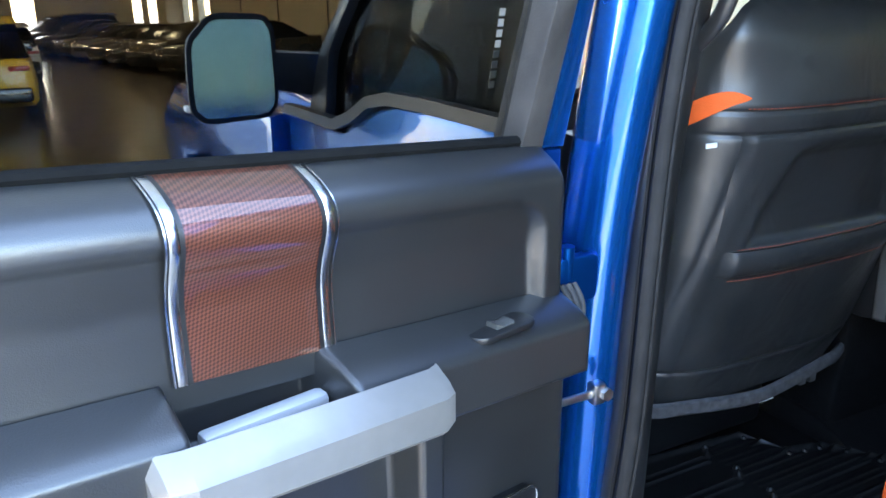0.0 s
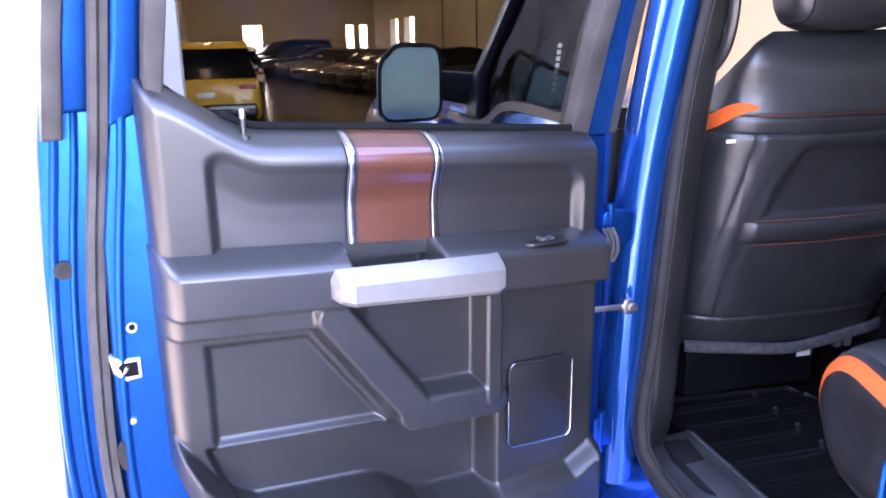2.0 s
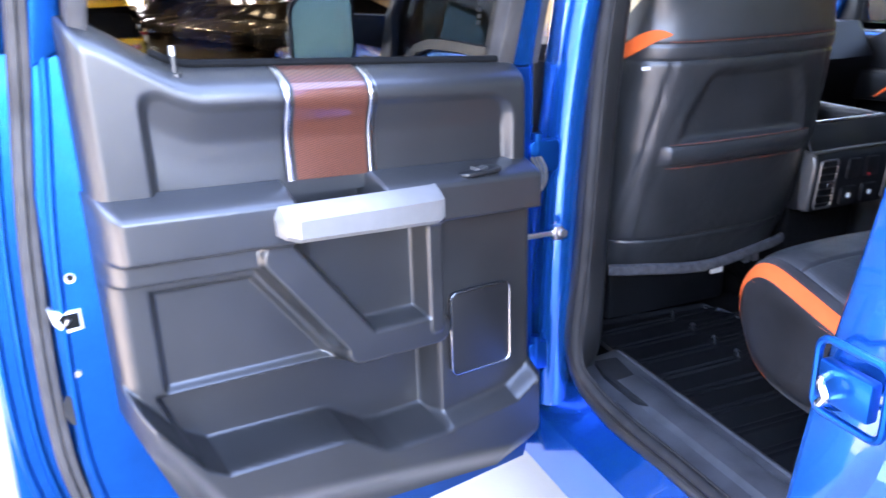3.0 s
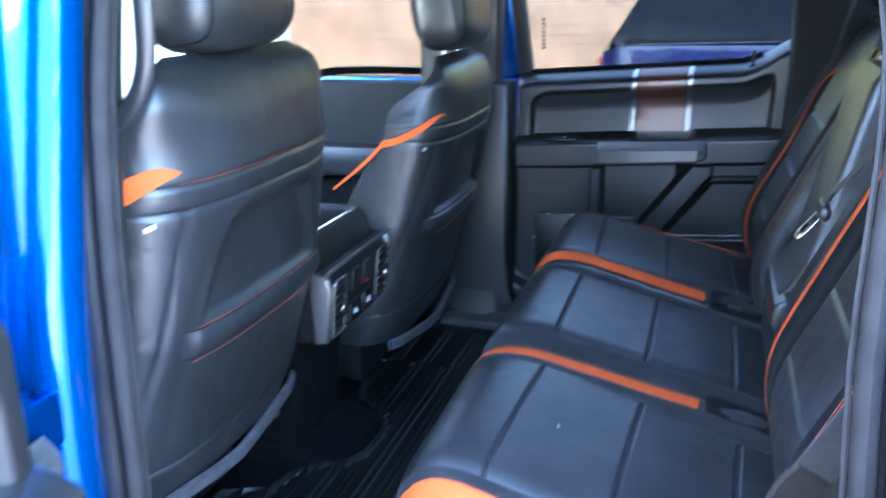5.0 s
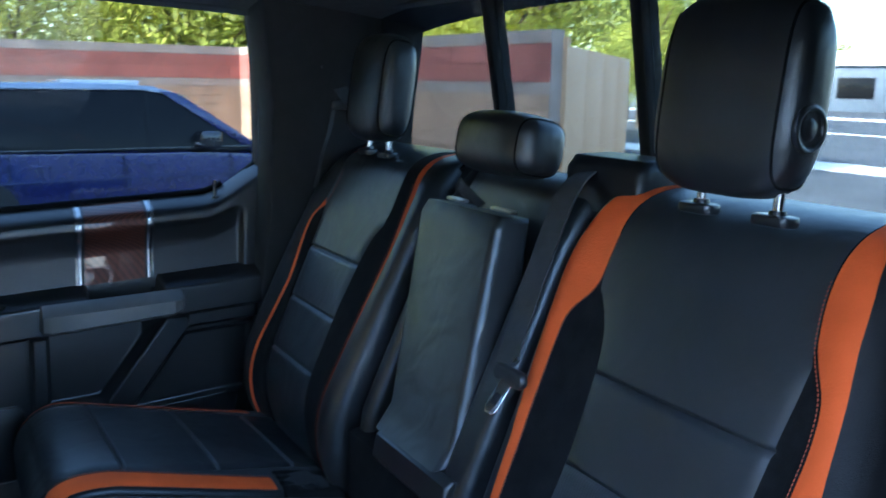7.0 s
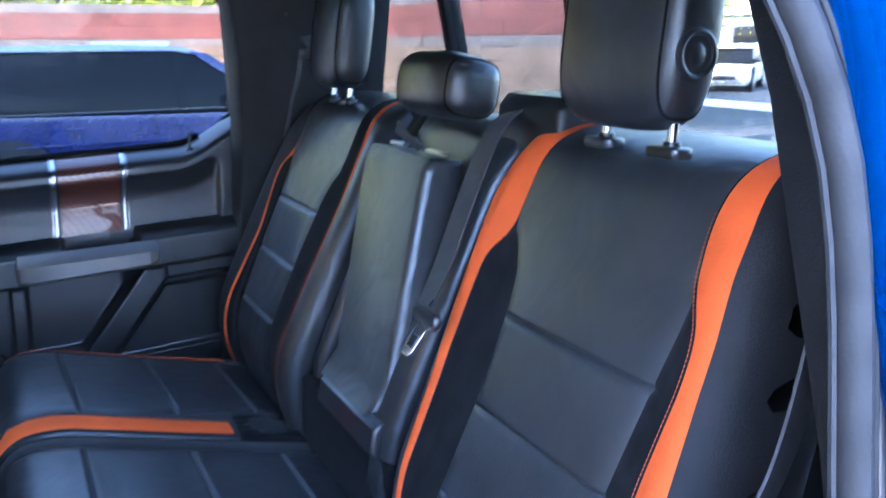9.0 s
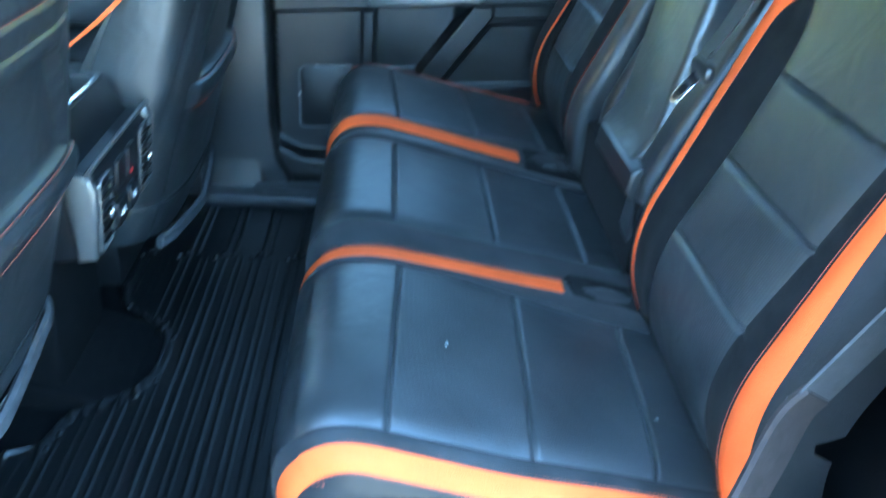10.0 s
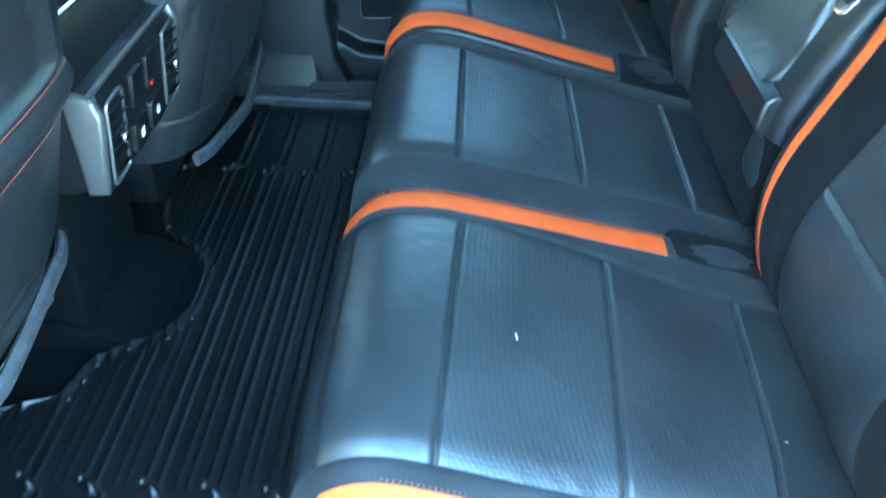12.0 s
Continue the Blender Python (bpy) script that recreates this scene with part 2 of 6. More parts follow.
def smooth_path(pts, n=6, closed=False):
    """Catmull-Rom through the points."""
    p = [Vector(q) for q in pts]
    out = []
    k = len(p)
    for i in range(k if closed else k - 1):
        a = p[(i - 1) % k] if closed or i else p[0]
        b, c = p[i], p[(i + 1) % k]
        d = p[(i + 2) % k] if closed or i + 2 < k else p[-1]
        for j in range(n):
            t = j / n
            out.append(0.5 * ((2 * b) + (c - a) * t + (2 * a - 5 * b + 4 * c - d) * t * t + (3 * b - a - 3 * c + d) * t ** 3))
    if not closed:
        out.append(p[-1])
    return out


def sweep(path, section, up=(0, 0, 1), closed_path=False, bm=None, caps=True):
    """A section (list of (a, b): sideways and along up) carried along a path."""
    bm = bm or bmesh.new()
    path = [Vector(p) for p in path]
    n, rings = len(path), []
    for i, p in enumerate(path):
        d = (path[(i + 1) % n] - path[i - 1]) if closed_path else (path[min(i + 1, n - 1)] - path[max(i - 1, 0)])
        d.normalize()
        u = Vector(up)
        s = d.cross(u)
        if s.length < 1e-6:
            s = d.cross(Vector((1, 0, 0)))
        s.normalize()
        u = s.cross(d)
        rings.append([bm.verts.new(p + s * a + u * b) for a, b in section])
    k = len(section)
    for i in range(n if closed_path else n - 1):
        A, B = rings[i], rings[(i + 1) % n]
        for j in range(k):
            bm.faces.new((A[j], A[(j + 1) % k], B[(j + 1) % k], B[j]))
    if caps and not closed_path:
        bm.faces.new(rings[0][::-1])
        bm.faces.new(rings[-1])
    bmesh.ops.recalc_face_normals(bm, faces=bm.faces[:])
    return bm


def circle(r, n=10, sx=1.0, sy=1.0):
    return [(r * sx * math.cos(2 * math.pi * i / n), r * sy * math.sin(2 * math.pi * i / n)) for i in range(n)]


def slab(outline, axis, a, b, r=0.0, bm=None, seg=2):
    """A flat outline of (p, q) pulled from a to b along an axis: x takes (y, z), y takes (x, z), z takes (x, y)."""
    bm = bm or bmesh.new()
    put = {"x": lambda p, q, h: (h, p, q), "y": lambda p, q, h: (p, h, q), "z": lambda p, q, h: (p, q, h)}[axis]
    lo = [bm.verts.new(put(p, q, a)) for p, q in outline]
    hi = [bm.verts.new(put(p, q, b)) for p, q in outline]
    n = len(outline)
    f1, f2 = bm.faces.new(lo[::-1]), bm.faces.new(hi)
    sides = [bm.faces.new((lo[i], lo[(i + 1) % n], hi[(i + 1) % n], hi[i])) for i in range(n)]
    bmesh.ops.recalc_face_normals(bm, faces=[f1, f2, *sides])
    if r:
        es = list({*f1.edges, *f2.edges})
        bmesh.ops.bevel(bm, geom=es, offset=r, segments=seg, profile=0.5, affect="EDGES")
    return bm


def round_rect(x0, x1, y0, y1, r, n=5):
    out = []
    for cx, cy, a in ((x1 - r, y1 - r, 0), (x0 + r, y1 - r, 90), (x0 + r, y0 + r, 180), (x1 - r, y0 + r, 270)):
        for i in range(n + 1):
            w = radians(a + 90 * i / n)
            out.append((cx + r * math.cos(w), cy + r * math.sin(w)))
    return out


def grid_mesh(name, P, cols, rows, material, parent=None, label="", m=None, close_u=False, angle=60):
    """A sheet out of the points P(c, r) over columns and rows."""
    verts = [P(c, r) for r in rows for c in cols]
    nc, nr = len(cols), len(rows)
    faces = []
    for j in range(nr - 1):
        for i in range(nc - 1 + (1 if close_u else 0)):
            i2 = (i + 1) % nc
            faces.append((j * nc + i, j * nc + i2, (j + 1) * nc + i2, (j + 1) * nc + i))
    return pydata(name, verts, faces, material, parent, label, m, angle=angle)


def step(a, b, x):
    t = np.clip((x - a) / (b - a), 0, 1)
    return t * t * (3 - 2 * t)


def lerp(x, xs, ys):
    return float(np.interp(x, xs, ys))


def stitches(owner, pts, pitch=0.0052, dash=0.0036, r=0.0006, material=None, label=""):
    """A row of thread dashes along a path; one joined mesh."""
    pts = [Vector(p) for p in pts]
    verts, faces = [], []
    lens = [(b - a).length for a, b in zip(pts, pts[1:])]
    total = sum(lens)
    acc = [0.0]
    for l in lens:
        acc.append(acc[-1] + l)

    def at(s):
        i = min(max(0, int(np.searchsorted(acc, s)) - 1), len(lens) - 1)
        return pts[i].lerp(pts[i + 1], (s - acc[i]) / max(lens[i], 1e-9))
    s = 0.0
    while s + dash < total:
        a, b = at(s), at(s + dash)
        d = (b - a).normalized()
        u = d.cross(Vector((0, 0, 1)))
        u = u.normalized() if u.length > 1e-6 else Vector((1, 0, 0))
        w = d.cross(u)
        n0 = len(verts)
        for p in (a, (a + b) / 2, b):
            f = 1.0 if p is not a and p is not b else 0.55
            verts += [p + (u * x + w * y) * r * f for x, y in ((1, 0), (0, 1), (-1, 0), (0, -1))]
        for q in (0, 4):
            faces += [(n0 + q + j, n0 + q + (j + 1) % 4, n0 + q + 4 + (j + 1) % 4, n0 + q + 4 + j) for j in range(4)]
        s += pitch
    return pydata("stitching", verts, faces, material or THREAD, owner, label)


# ---- the truck's shell ----
FLOOR_Z = 0.645


def side_x(z):
    """How far the cab's side stands out from the middle, by height."""
    return 0.962 - 0.257 * max(0.0, z - 1.10) - 0.05 * max(0.0, 0.9 - z)


truck = thing("pickup_truck", (0, 1.0, 0), "bright blue crew cab pickup truck with one rear door open", "pickup truck")

# floor pan, tunnel and bulkheads
part("cab_floor", box(-0.86, 0.86, -0.30, 2.3, 0.52, FLOOR_Z - 0.022, 0.01), CARPET, truck, "black carpeted cab floor")
part("rear_wall", box(-0.86, 0.86, -0.36, -0.305, 0.55, 1.585, 0.02), MATTE, truck, "black trimmed rear cab wall")


def cab_roof():
    def P(c, r):
        y = r
        x = c
        z = 1.985 - 0.05 * abs(x / 0.78) ** 3 - 0.03 * max(0, (y - 1.2) / 0.8) ** 2 - 0.03 * max(0, (0.2 - y) / 0.5) ** 2
        return (x, y, z)
    cols = [i / 16 * 0.80 for i in range(-16, 17)]
    rows = [-0.32 + i * 0.1 for i in range(23)]
    grid_mesh("roof", P, cols, rows, BLUE, truck, "blue painted roof")
    grid_mesh("headliner", lambda c, r: (c, r, P(c, r)[2] - 0.036), cols, rows, HEADLINER, truck, "dark fabric headliner")
    for s in (-1, 1):
        part("roof_rail", box(s * 0.857 - 0.045, s * 0.857 + 0.045, -0.32, 1.9, 1.905, 1.96, 0.015), BLUE, truck)
        part("rail_trim", box(s * 0.78 - 0.034, s * 0.78 + 0.034, -0.30, 1.85, 1.900, 1.935, 0.012), HEADLINER, truck)


cab_roof()


def pillar(name, pts, w, d, material, label="", soft=0.3):
    """A post through (x, y, z) points, w along y and d along x."""
    sec = [(p, q) for p, q in round_rect(-d / 2, d / 2, -w / 2, w / 2, min(w, d) * soft, 3 if soft < 0.4 else 8)]
    bm = bmesh.new()
    rings = []
    for x, y, z in smooth_path(pts, 5):
        rings.append([bm.verts.new((x + a, y + b, z)) for a, b in sec])
    k = len(sec)
    for A, B in zip(rings, rings[1:]):
        for j in range(k):
            bm.faces.new((A[j], A[(j + 1) % k], B[(j + 1) % k], B[j]))
    bm.faces.new(rings[0][::-1])
    bm.faces.new(rings[-1])
    bmesh.ops.recalc_face_normals(bm, faces=bm.faces[:])
    return part(name, bm, material, truck, label)


for s in (-1, 1):
    # B-pillar: painted outside, plastic trim inside
    pillar("b_pillar", [(s * 0.91, 0.965, 0.60), (s * 0.905, 0.96, 0.9), (s * 0.875, 0.965, 1.35), (s * 0.80, 0.94, 1.88)], 0.12, 0.08, BLUE, "blue painted door pillar", 0.48)
    pillar("pillar_trim", [(s * 0.82, 1.03, 0.63), (s * 0.815, 0.99, 0.74), (s * 0.81, 0.985, 1.0), (s * 0.79, 0.985, 1.4), (s * 0.745, 0.95, 1.87)] if s < 0 else [(0.80, 0.93, 0.63), (0.82, 0.94, 0.74), (0.84, 0.95, 1.0), (0.84, 0.955, 1.4), (0.765, 0.93, 1.87)], 0.14 if s < 0 else 0.25, 0.07, PLASTIC, "dark grey plastic pillar trim")
    pillar("a_pillar", [(s * 0.93, 1.98, 1.30), (s * 0.88, 1.80, 1.60), (s * 0.80, 1.52, 1.90)], 0.07, 0.06, BLUE)
    # C-pillar and the side behind the door
    fy = 0.034 if s < 0 else 0.0
    bm = slab([(-0.30, 0.62), (0.10 + fy, 0.62), (0.055 + fy, 0.85), (0.02 + fy, 1.10), (0.02 + fy, 1.43), (0.045 + fy, 1.70), (0.09 + fy, 1.93), (-0.30, 1.93)], "x", s * (0.942 if s < 0 else 0.86), s * (1.010 if s < 0 else 0.93), 0.016, None, 3)
    for v in bm.verts:
        v.co.x = math.copysign(abs(v.co.x) - 0.90 + side_x(v.co.z), s)
    part("c_pillar", bm, BLUE, truck, "blue painted rear cab side")
    bm = slab([(-0.31, 0.66), (0.13, 0.66), (0.06, 0.90), (0.03, 1.10), (0.03, 1.43), (0.05, 1.68), (0.10, 1.925), (-0.31, 1.925)], "x", s * (0.868 if s < 0 else 0.79), s * (0.941 if s < 0 else 0.90), 0.012)
    for v in bm.verts:
        v.co.x = math.copysign(abs(v.co.x) - 0.90 + side_x(v.co.z), s)
    part("c_pillar_trim", bm, MATTE, truck, "black plastic pillar trim")
    # rocker
    part("rocker", slab([(s * 0.80, 0.52), (s * 0.80, 0.632), (s * 0.865, 0.638), (s * 0.89, 0.615), (s * 0.955, 0.58), (s * 0.965, 0.45), (s * 0.85, 0.42)], "y", -0.3, 2.1, 0.006), BLUE, truck, "blue painted door sill")
    part("sill_plate", slab([(s * 0.695, 0.63), (s * 0.695, 0.662), (s * 0.71, 0.668), (s * (0.835 if s < 0 else 0.885), 0.655), (s * (0.85 if s < 0 else 0.90), 0.632)], "y", 0.10 if s < 0 else -0.25, 0.98, 0.004), SILL, truck, "grey plastic scuff plate")
    if s > 0:
        continue
    # weatherstrip round the door opening
    loop = smooth_path([(s * x, y, z) for x, y, z in ((0.90, 0.862, 0.76), (0.875, 0.875, 1.0), (0.838, 0.897, 1.40), (0.802, 0.895, 1.65), (0.785, 0.83, 1.85), (0.785, 0.50, 1.895), (0.79, 0.20, 1.875), (0.868, 0.082, 1.69), (0.922, 0.070, 1.40), (0.962, 0.056, 1.10), (0.95, 0.09, 0.86), (0.90, 0.20, 0.70), (0.875, 0.50, 0.66), (0.885, 0.77, 0.672))], 6, True)
    ws = part("weatherstrip", sweep(loop, [(q + 0.013, p) for p, q in circle(0.0110, 10, 1.15, 1.0)], (s, 0, 0), True), RUBBER, truck, "grey rubber door seal")
    # Black bead paints the shade that lies between bulb and lip.
    part("groove", sweep(loop, [(q - 0.002, p - 0.003) for p, q in circle(0.0060, 8)], (s, 0, 0), True), SEAL, ws, "black bead painted as the shade between the seal lips")
    part("lip_edge", sweep(loop, [(q - 0.008, p) for p, q in circle(0.0032, 8)], (s, 0, 0), True), RUBBER, ws)
    part("inner_lip", sweep(loop, [(q * 1.0 - 0.026, p - 0.003) for p, q in circle(0.017, 14, 0.40, 1.0)], (s, 0, 0), True), PLASTIC, ws, "smooth dark grey inner lip")
    part("outer_lip", sweep(loop, [(q + 0.027, p - 0.004) for p, q in circle(0.0028, 6)], (s, 0, 0), True), RUBBER, ws)

part("sill_gasket", slab([(-0.730, 0.940), (-0.747, 0.810), (-0.777, 0.730), (-0.794, 0.700), (-0.806, 0.760), (-0.805, 0.880), (-0.790, 0.945)], "z", 0.645, 0.671, 0.003), MATTE, truck, "black felt gasket on the sill")
# hinges, check strap and wiring boot of the open door
for z in (1.205, 0.735):
    h = part("door_hinge", slab(round_rect(-0.985, -0.915, z - 0.035, z + 0.035, 0.012), "y", 0.915, 0.935, 0.004), BLUE_SHADED, truck, "blue painted door hinge")
    part("hinge_pin", rod((-0.965, 0.925, z - 0.05), (-0.965, 0.925, z + 0.05), 0.011), BLUE_SHADED, h)
st = part("check_strap", box(-1.05, -0.935, 0.862, 0.868, 1.044, 1.056, 0.002), STEEL, truck, "steel door check strap")
part("strap_bracket", box(-0.958, -0.936, 0.856, 0.876, 1.034, 1.066, 0.004), STEEL, st)
part("strap_bolt", rod((-0.938, 0.850, 1.050), (-0.938, 0.870, 1.050), 0.010, 0.010, 6), STEEL, st)
bmb = bmesh.new()
for i in range(3):
    ring = smooth_path([(-0.990 + 0.010 * i, 0.895, 1.140), (-0.984 + 0.010 * i, 0.885, 1.165), (-0.987 + 0.010 * i, 0.885, 1.19), (-0.994 + 0.010 * i, 0.895, 1.212)], 5)
    sweep(ring, circle(0.0042, 8), (0, 1, 0), False, bmb)
part("wiring_boot", bmb, FELT, truck, "ribbed pale rubber wiring boot")
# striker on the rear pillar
stk = part("striker_plate", box(-1.078, -1.060, -0.035, 0.038, 1.118, 1.168, 0.004), BLUE_SHADED, truck, "blue painted striker plate")
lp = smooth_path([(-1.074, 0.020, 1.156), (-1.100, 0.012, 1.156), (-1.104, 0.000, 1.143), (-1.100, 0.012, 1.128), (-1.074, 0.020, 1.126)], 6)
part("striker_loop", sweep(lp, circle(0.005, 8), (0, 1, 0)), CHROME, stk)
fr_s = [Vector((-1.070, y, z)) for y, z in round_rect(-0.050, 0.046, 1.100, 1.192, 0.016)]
part("striker_frame", sweep(fr_s, circle(0.005, 8), (1, 0, 0), True), BLUE_SHADED, stk, "raised blue rim round the striker")
# grab handle on the pillar, and the flared foot of the far one
gh = smooth_path([(-0.785, 0.985, 1.465), (-0.765, 0.958, 1.492), (-0.760, 0.912, 1.526), (-0.760, 0.873, 1.572), (-0.760, 0.859, 1.64), (-0.764, 0.862, 1.74), (-0.785, 0.90, 1.81)], 6)
part("grab_handle", sweep(gh, circle(0.013, 10, 1.0, 0.8), (1, 0, 0)), PLASTIC, truck, "grey plastic grab handle")
part("pillar_foot", slab([(0.735, 0.655), (0.775, 0.74), (0.790, 0.85), (0.795, 1.40), (1.0, 1.40), (1.05, 0.655)], "x", 0.785, 0.896, 0.014, None, 3), PLASTIC, truck, "flared dark plastic pillar foot")


# ---- the rear doors ----
def z_step(u):
    return 1.224 + 0.08 * u


def z_belt(u):
    return 1.405 + 0.08 * u + 0.075 * float(step(0.74, 0.93, u))


def seg_dist(u, z, a, b):
    du, dz = b[0] - a[0], b[1] - a[1]
    t = np.clip(((u - a[0]) * du + (z - a[1]) * dz) / (du * du + dz * dz), 0, 1)
    return np.hypot(u - a[0] - t * du, z - a[1] - t * dz)


def inside(u, z, poly):
    """Distance inside a convex outline (anticlockwise), negative outside."""
    d = 9.0
    for (a, b), (c, e) in zip(poly, poly[1:] + poly[:1]):
        n = math.hypot(c - a, e - b)
        d = np.minimum(d, ((c - a) * (z - b) - (e - b) * (u - a)) / n)
    return d


def lower_v(u, z):
    """How far the lower door panel stands inwards."""
    za = z_step(u) - 0.098
    v = 0.058 + 0 * z
    # rim under the armrest, and round the big sunken field
    v = v + 0.036 * step(za - 0.048, za - 0.036, z) * step(0.585, 0.64, u)
    # block that carries the small square panel
    v = v + 0.028 * step(0.352, 0.340, u) * step(0.70, 0.72, z)
    # slanting bar, its foot, and the upright
    d = np.minimum(seg_dist(u, z, (0.665, 1.16), (0.525, 0.965)), seg_dist(u, z, (0.525, 0.95), (0.36, 0.94)))
    v = np.maximum(v, 0.058 + 0.052 * step(0.042, 0.026, d))
    d = seg_dist(u, z, (0.363, 1.16), (0.363, 0.95))
    v = np.maximum(v, 0.058 + 0.055 * step(0.022, 0.014, d))
    # open pocket behind the grip
    d = inside(u, z, [(0.635, 1.18), (0.51, 0.99), (0.382, 0.978), (0.382, 1.18)])
    v = v - (v - 0.02) * step(-0.002, 0.006, d)
    # sunken field, and the map pocket under it
    zt = np.interp(u, [0.36, 0.50, 0.57, 0.88], [0.885, 0.895, 0.925, 0.950])
    d = np.minimum(np.minimum(za - 0.060 - z, z - zt - 0.004), np.minimum(0.866 - u, ((u - 0.665) * 0.195 - (z - 1.16) * 0.14) / 0.24 - 0.046))
    v = v - 0.014 * step(-0.002, 0.012, d)
    d = np.minimum(np.minimum(zt - z, u - 0.352), 0.880 - u + 0.35 * (z - 0.95))
    v = v - (v - 0.022) * step(-0.002, 0.008, d)
    # lip along the bottom
    lip = np.interp(u, [0.08, 0.18, 0.35, 0.46, 0.50, 0.565, 0.59, 0.80, 0.835, 0.945], [0.80, 0.745, 0.738, 0.742, 0.752, 0.800, 0.806, 0.826, 0.85, 1.01])
    v = v + (0.128 - v) * step(lip + 0.008, lip - 0.018, z) * step(1.02, 0.96, z)
    low = np.interp(u, [0.08, 0.2, 0.8, 0.93], [0.57, 0.545, 0.67, 0.89])
    v = v * (0.62 + 0.38 * step(low, low + 0.09, z))
    # armrest
    t = step(za - 0.006, za + 0.008, z)
    top = step(z_step(u) + 0.002, z_step(u) - 0.030, z)
    arm = 0.052 + (0.126 - 0.052) * np.sqrt(np.clip(top, 0, 1))
    arm = np.where(z > za + 0.05, arm, 0.126)
    v = v * (1 - t) + arm * t
    # hand cup behind the grip
    cup = step(0.462, 0.478, u) * step(0.636, 0.620, u) * step(za + 0.004, za + 0.02, z)
    v = v - (v - 0.035) * cup
    # rounded ends
    e = np.minimum(u - 0.095, 0.928 - u)
    v = v * np.sqrt(np.clip(1 - (1 - np.clip(e / 0.028, 0, 1)) ** 2, 0.0, 1)) 
    return v - 0.012


def shoulder_v(h):
    """The rolled shoulder under the glass: how far it stands inwards, by the depth under the belt."""
    return 0.062 * (1 - (1 - np.clip(h / 0.050, 0, 1)) ** 2.8)


def waist_v(h):
    """The shallow hollow below the shoulder."""
    return 0.014 * step(0.045, 0.120, h) - 0.002 * step(0.14, 0.20, h)


def upper_v(u, z):
    zb = np.array([z_belt(float(k)) for k in np.ravel(u)]).reshape(np.shape(u)) if np.ndim(u) else z_belt(u)
    h = zb - z                                   # below the belt
    v = shoulder_v(h)
    a, b, r = np.minimum((u - 0.146) * 0.75, 0.842 - u), h - 0.052, 0.045
    k = np.where((a < r) & (b < r), r - np.hypot(r - np.minimum(a, r), r - np.minimum(b, r)), np.minimum(a, b))
    v = v - (waist_v(h) + 0.005) * step(-0.002, 0.015, k)
    e = np.minimum(u - 0.100, 0.925 - u)
    return v * np.sqrt(np.clip(1 - (1 - np.clip(e / 0.022, 0, 1)) ** 2, 0.0, 1))


def field(name, vf, u0, u1, lo, hi, nu, nz, material, parent, m, label="", lift=0.0, crowd=1.0):
    us = np.linspace(u0, u1, nu)
    verts, faces = [], []
    for u in us:
        zs = lo(u) + (hi(u) - lo(u)) * (1 - (1 - np.linspace(0, 1, nz)) ** crowd)
        vs = vf(np.full(nz, u), zs) + lift
        verts.extend(zip(np.full(nz, u), vs, zs))
    for i in range(nu - 1):
        for j in range(nz - 1):
            a = i * nz + j
            faces.append((a, a + nz, a + nz + 1, a + 1))
    ob = pydata(name, verts, faces, material, parent, label, m, angle=130)
    ob.data.flip_normals()
    return ob


def lean(bm):
    """Tips what stands above the belt towards the cab."""
    for v in bm.verts:
        v.co.y += 0.20 * max(0.0, v.co.z - 1.42)
    return bm


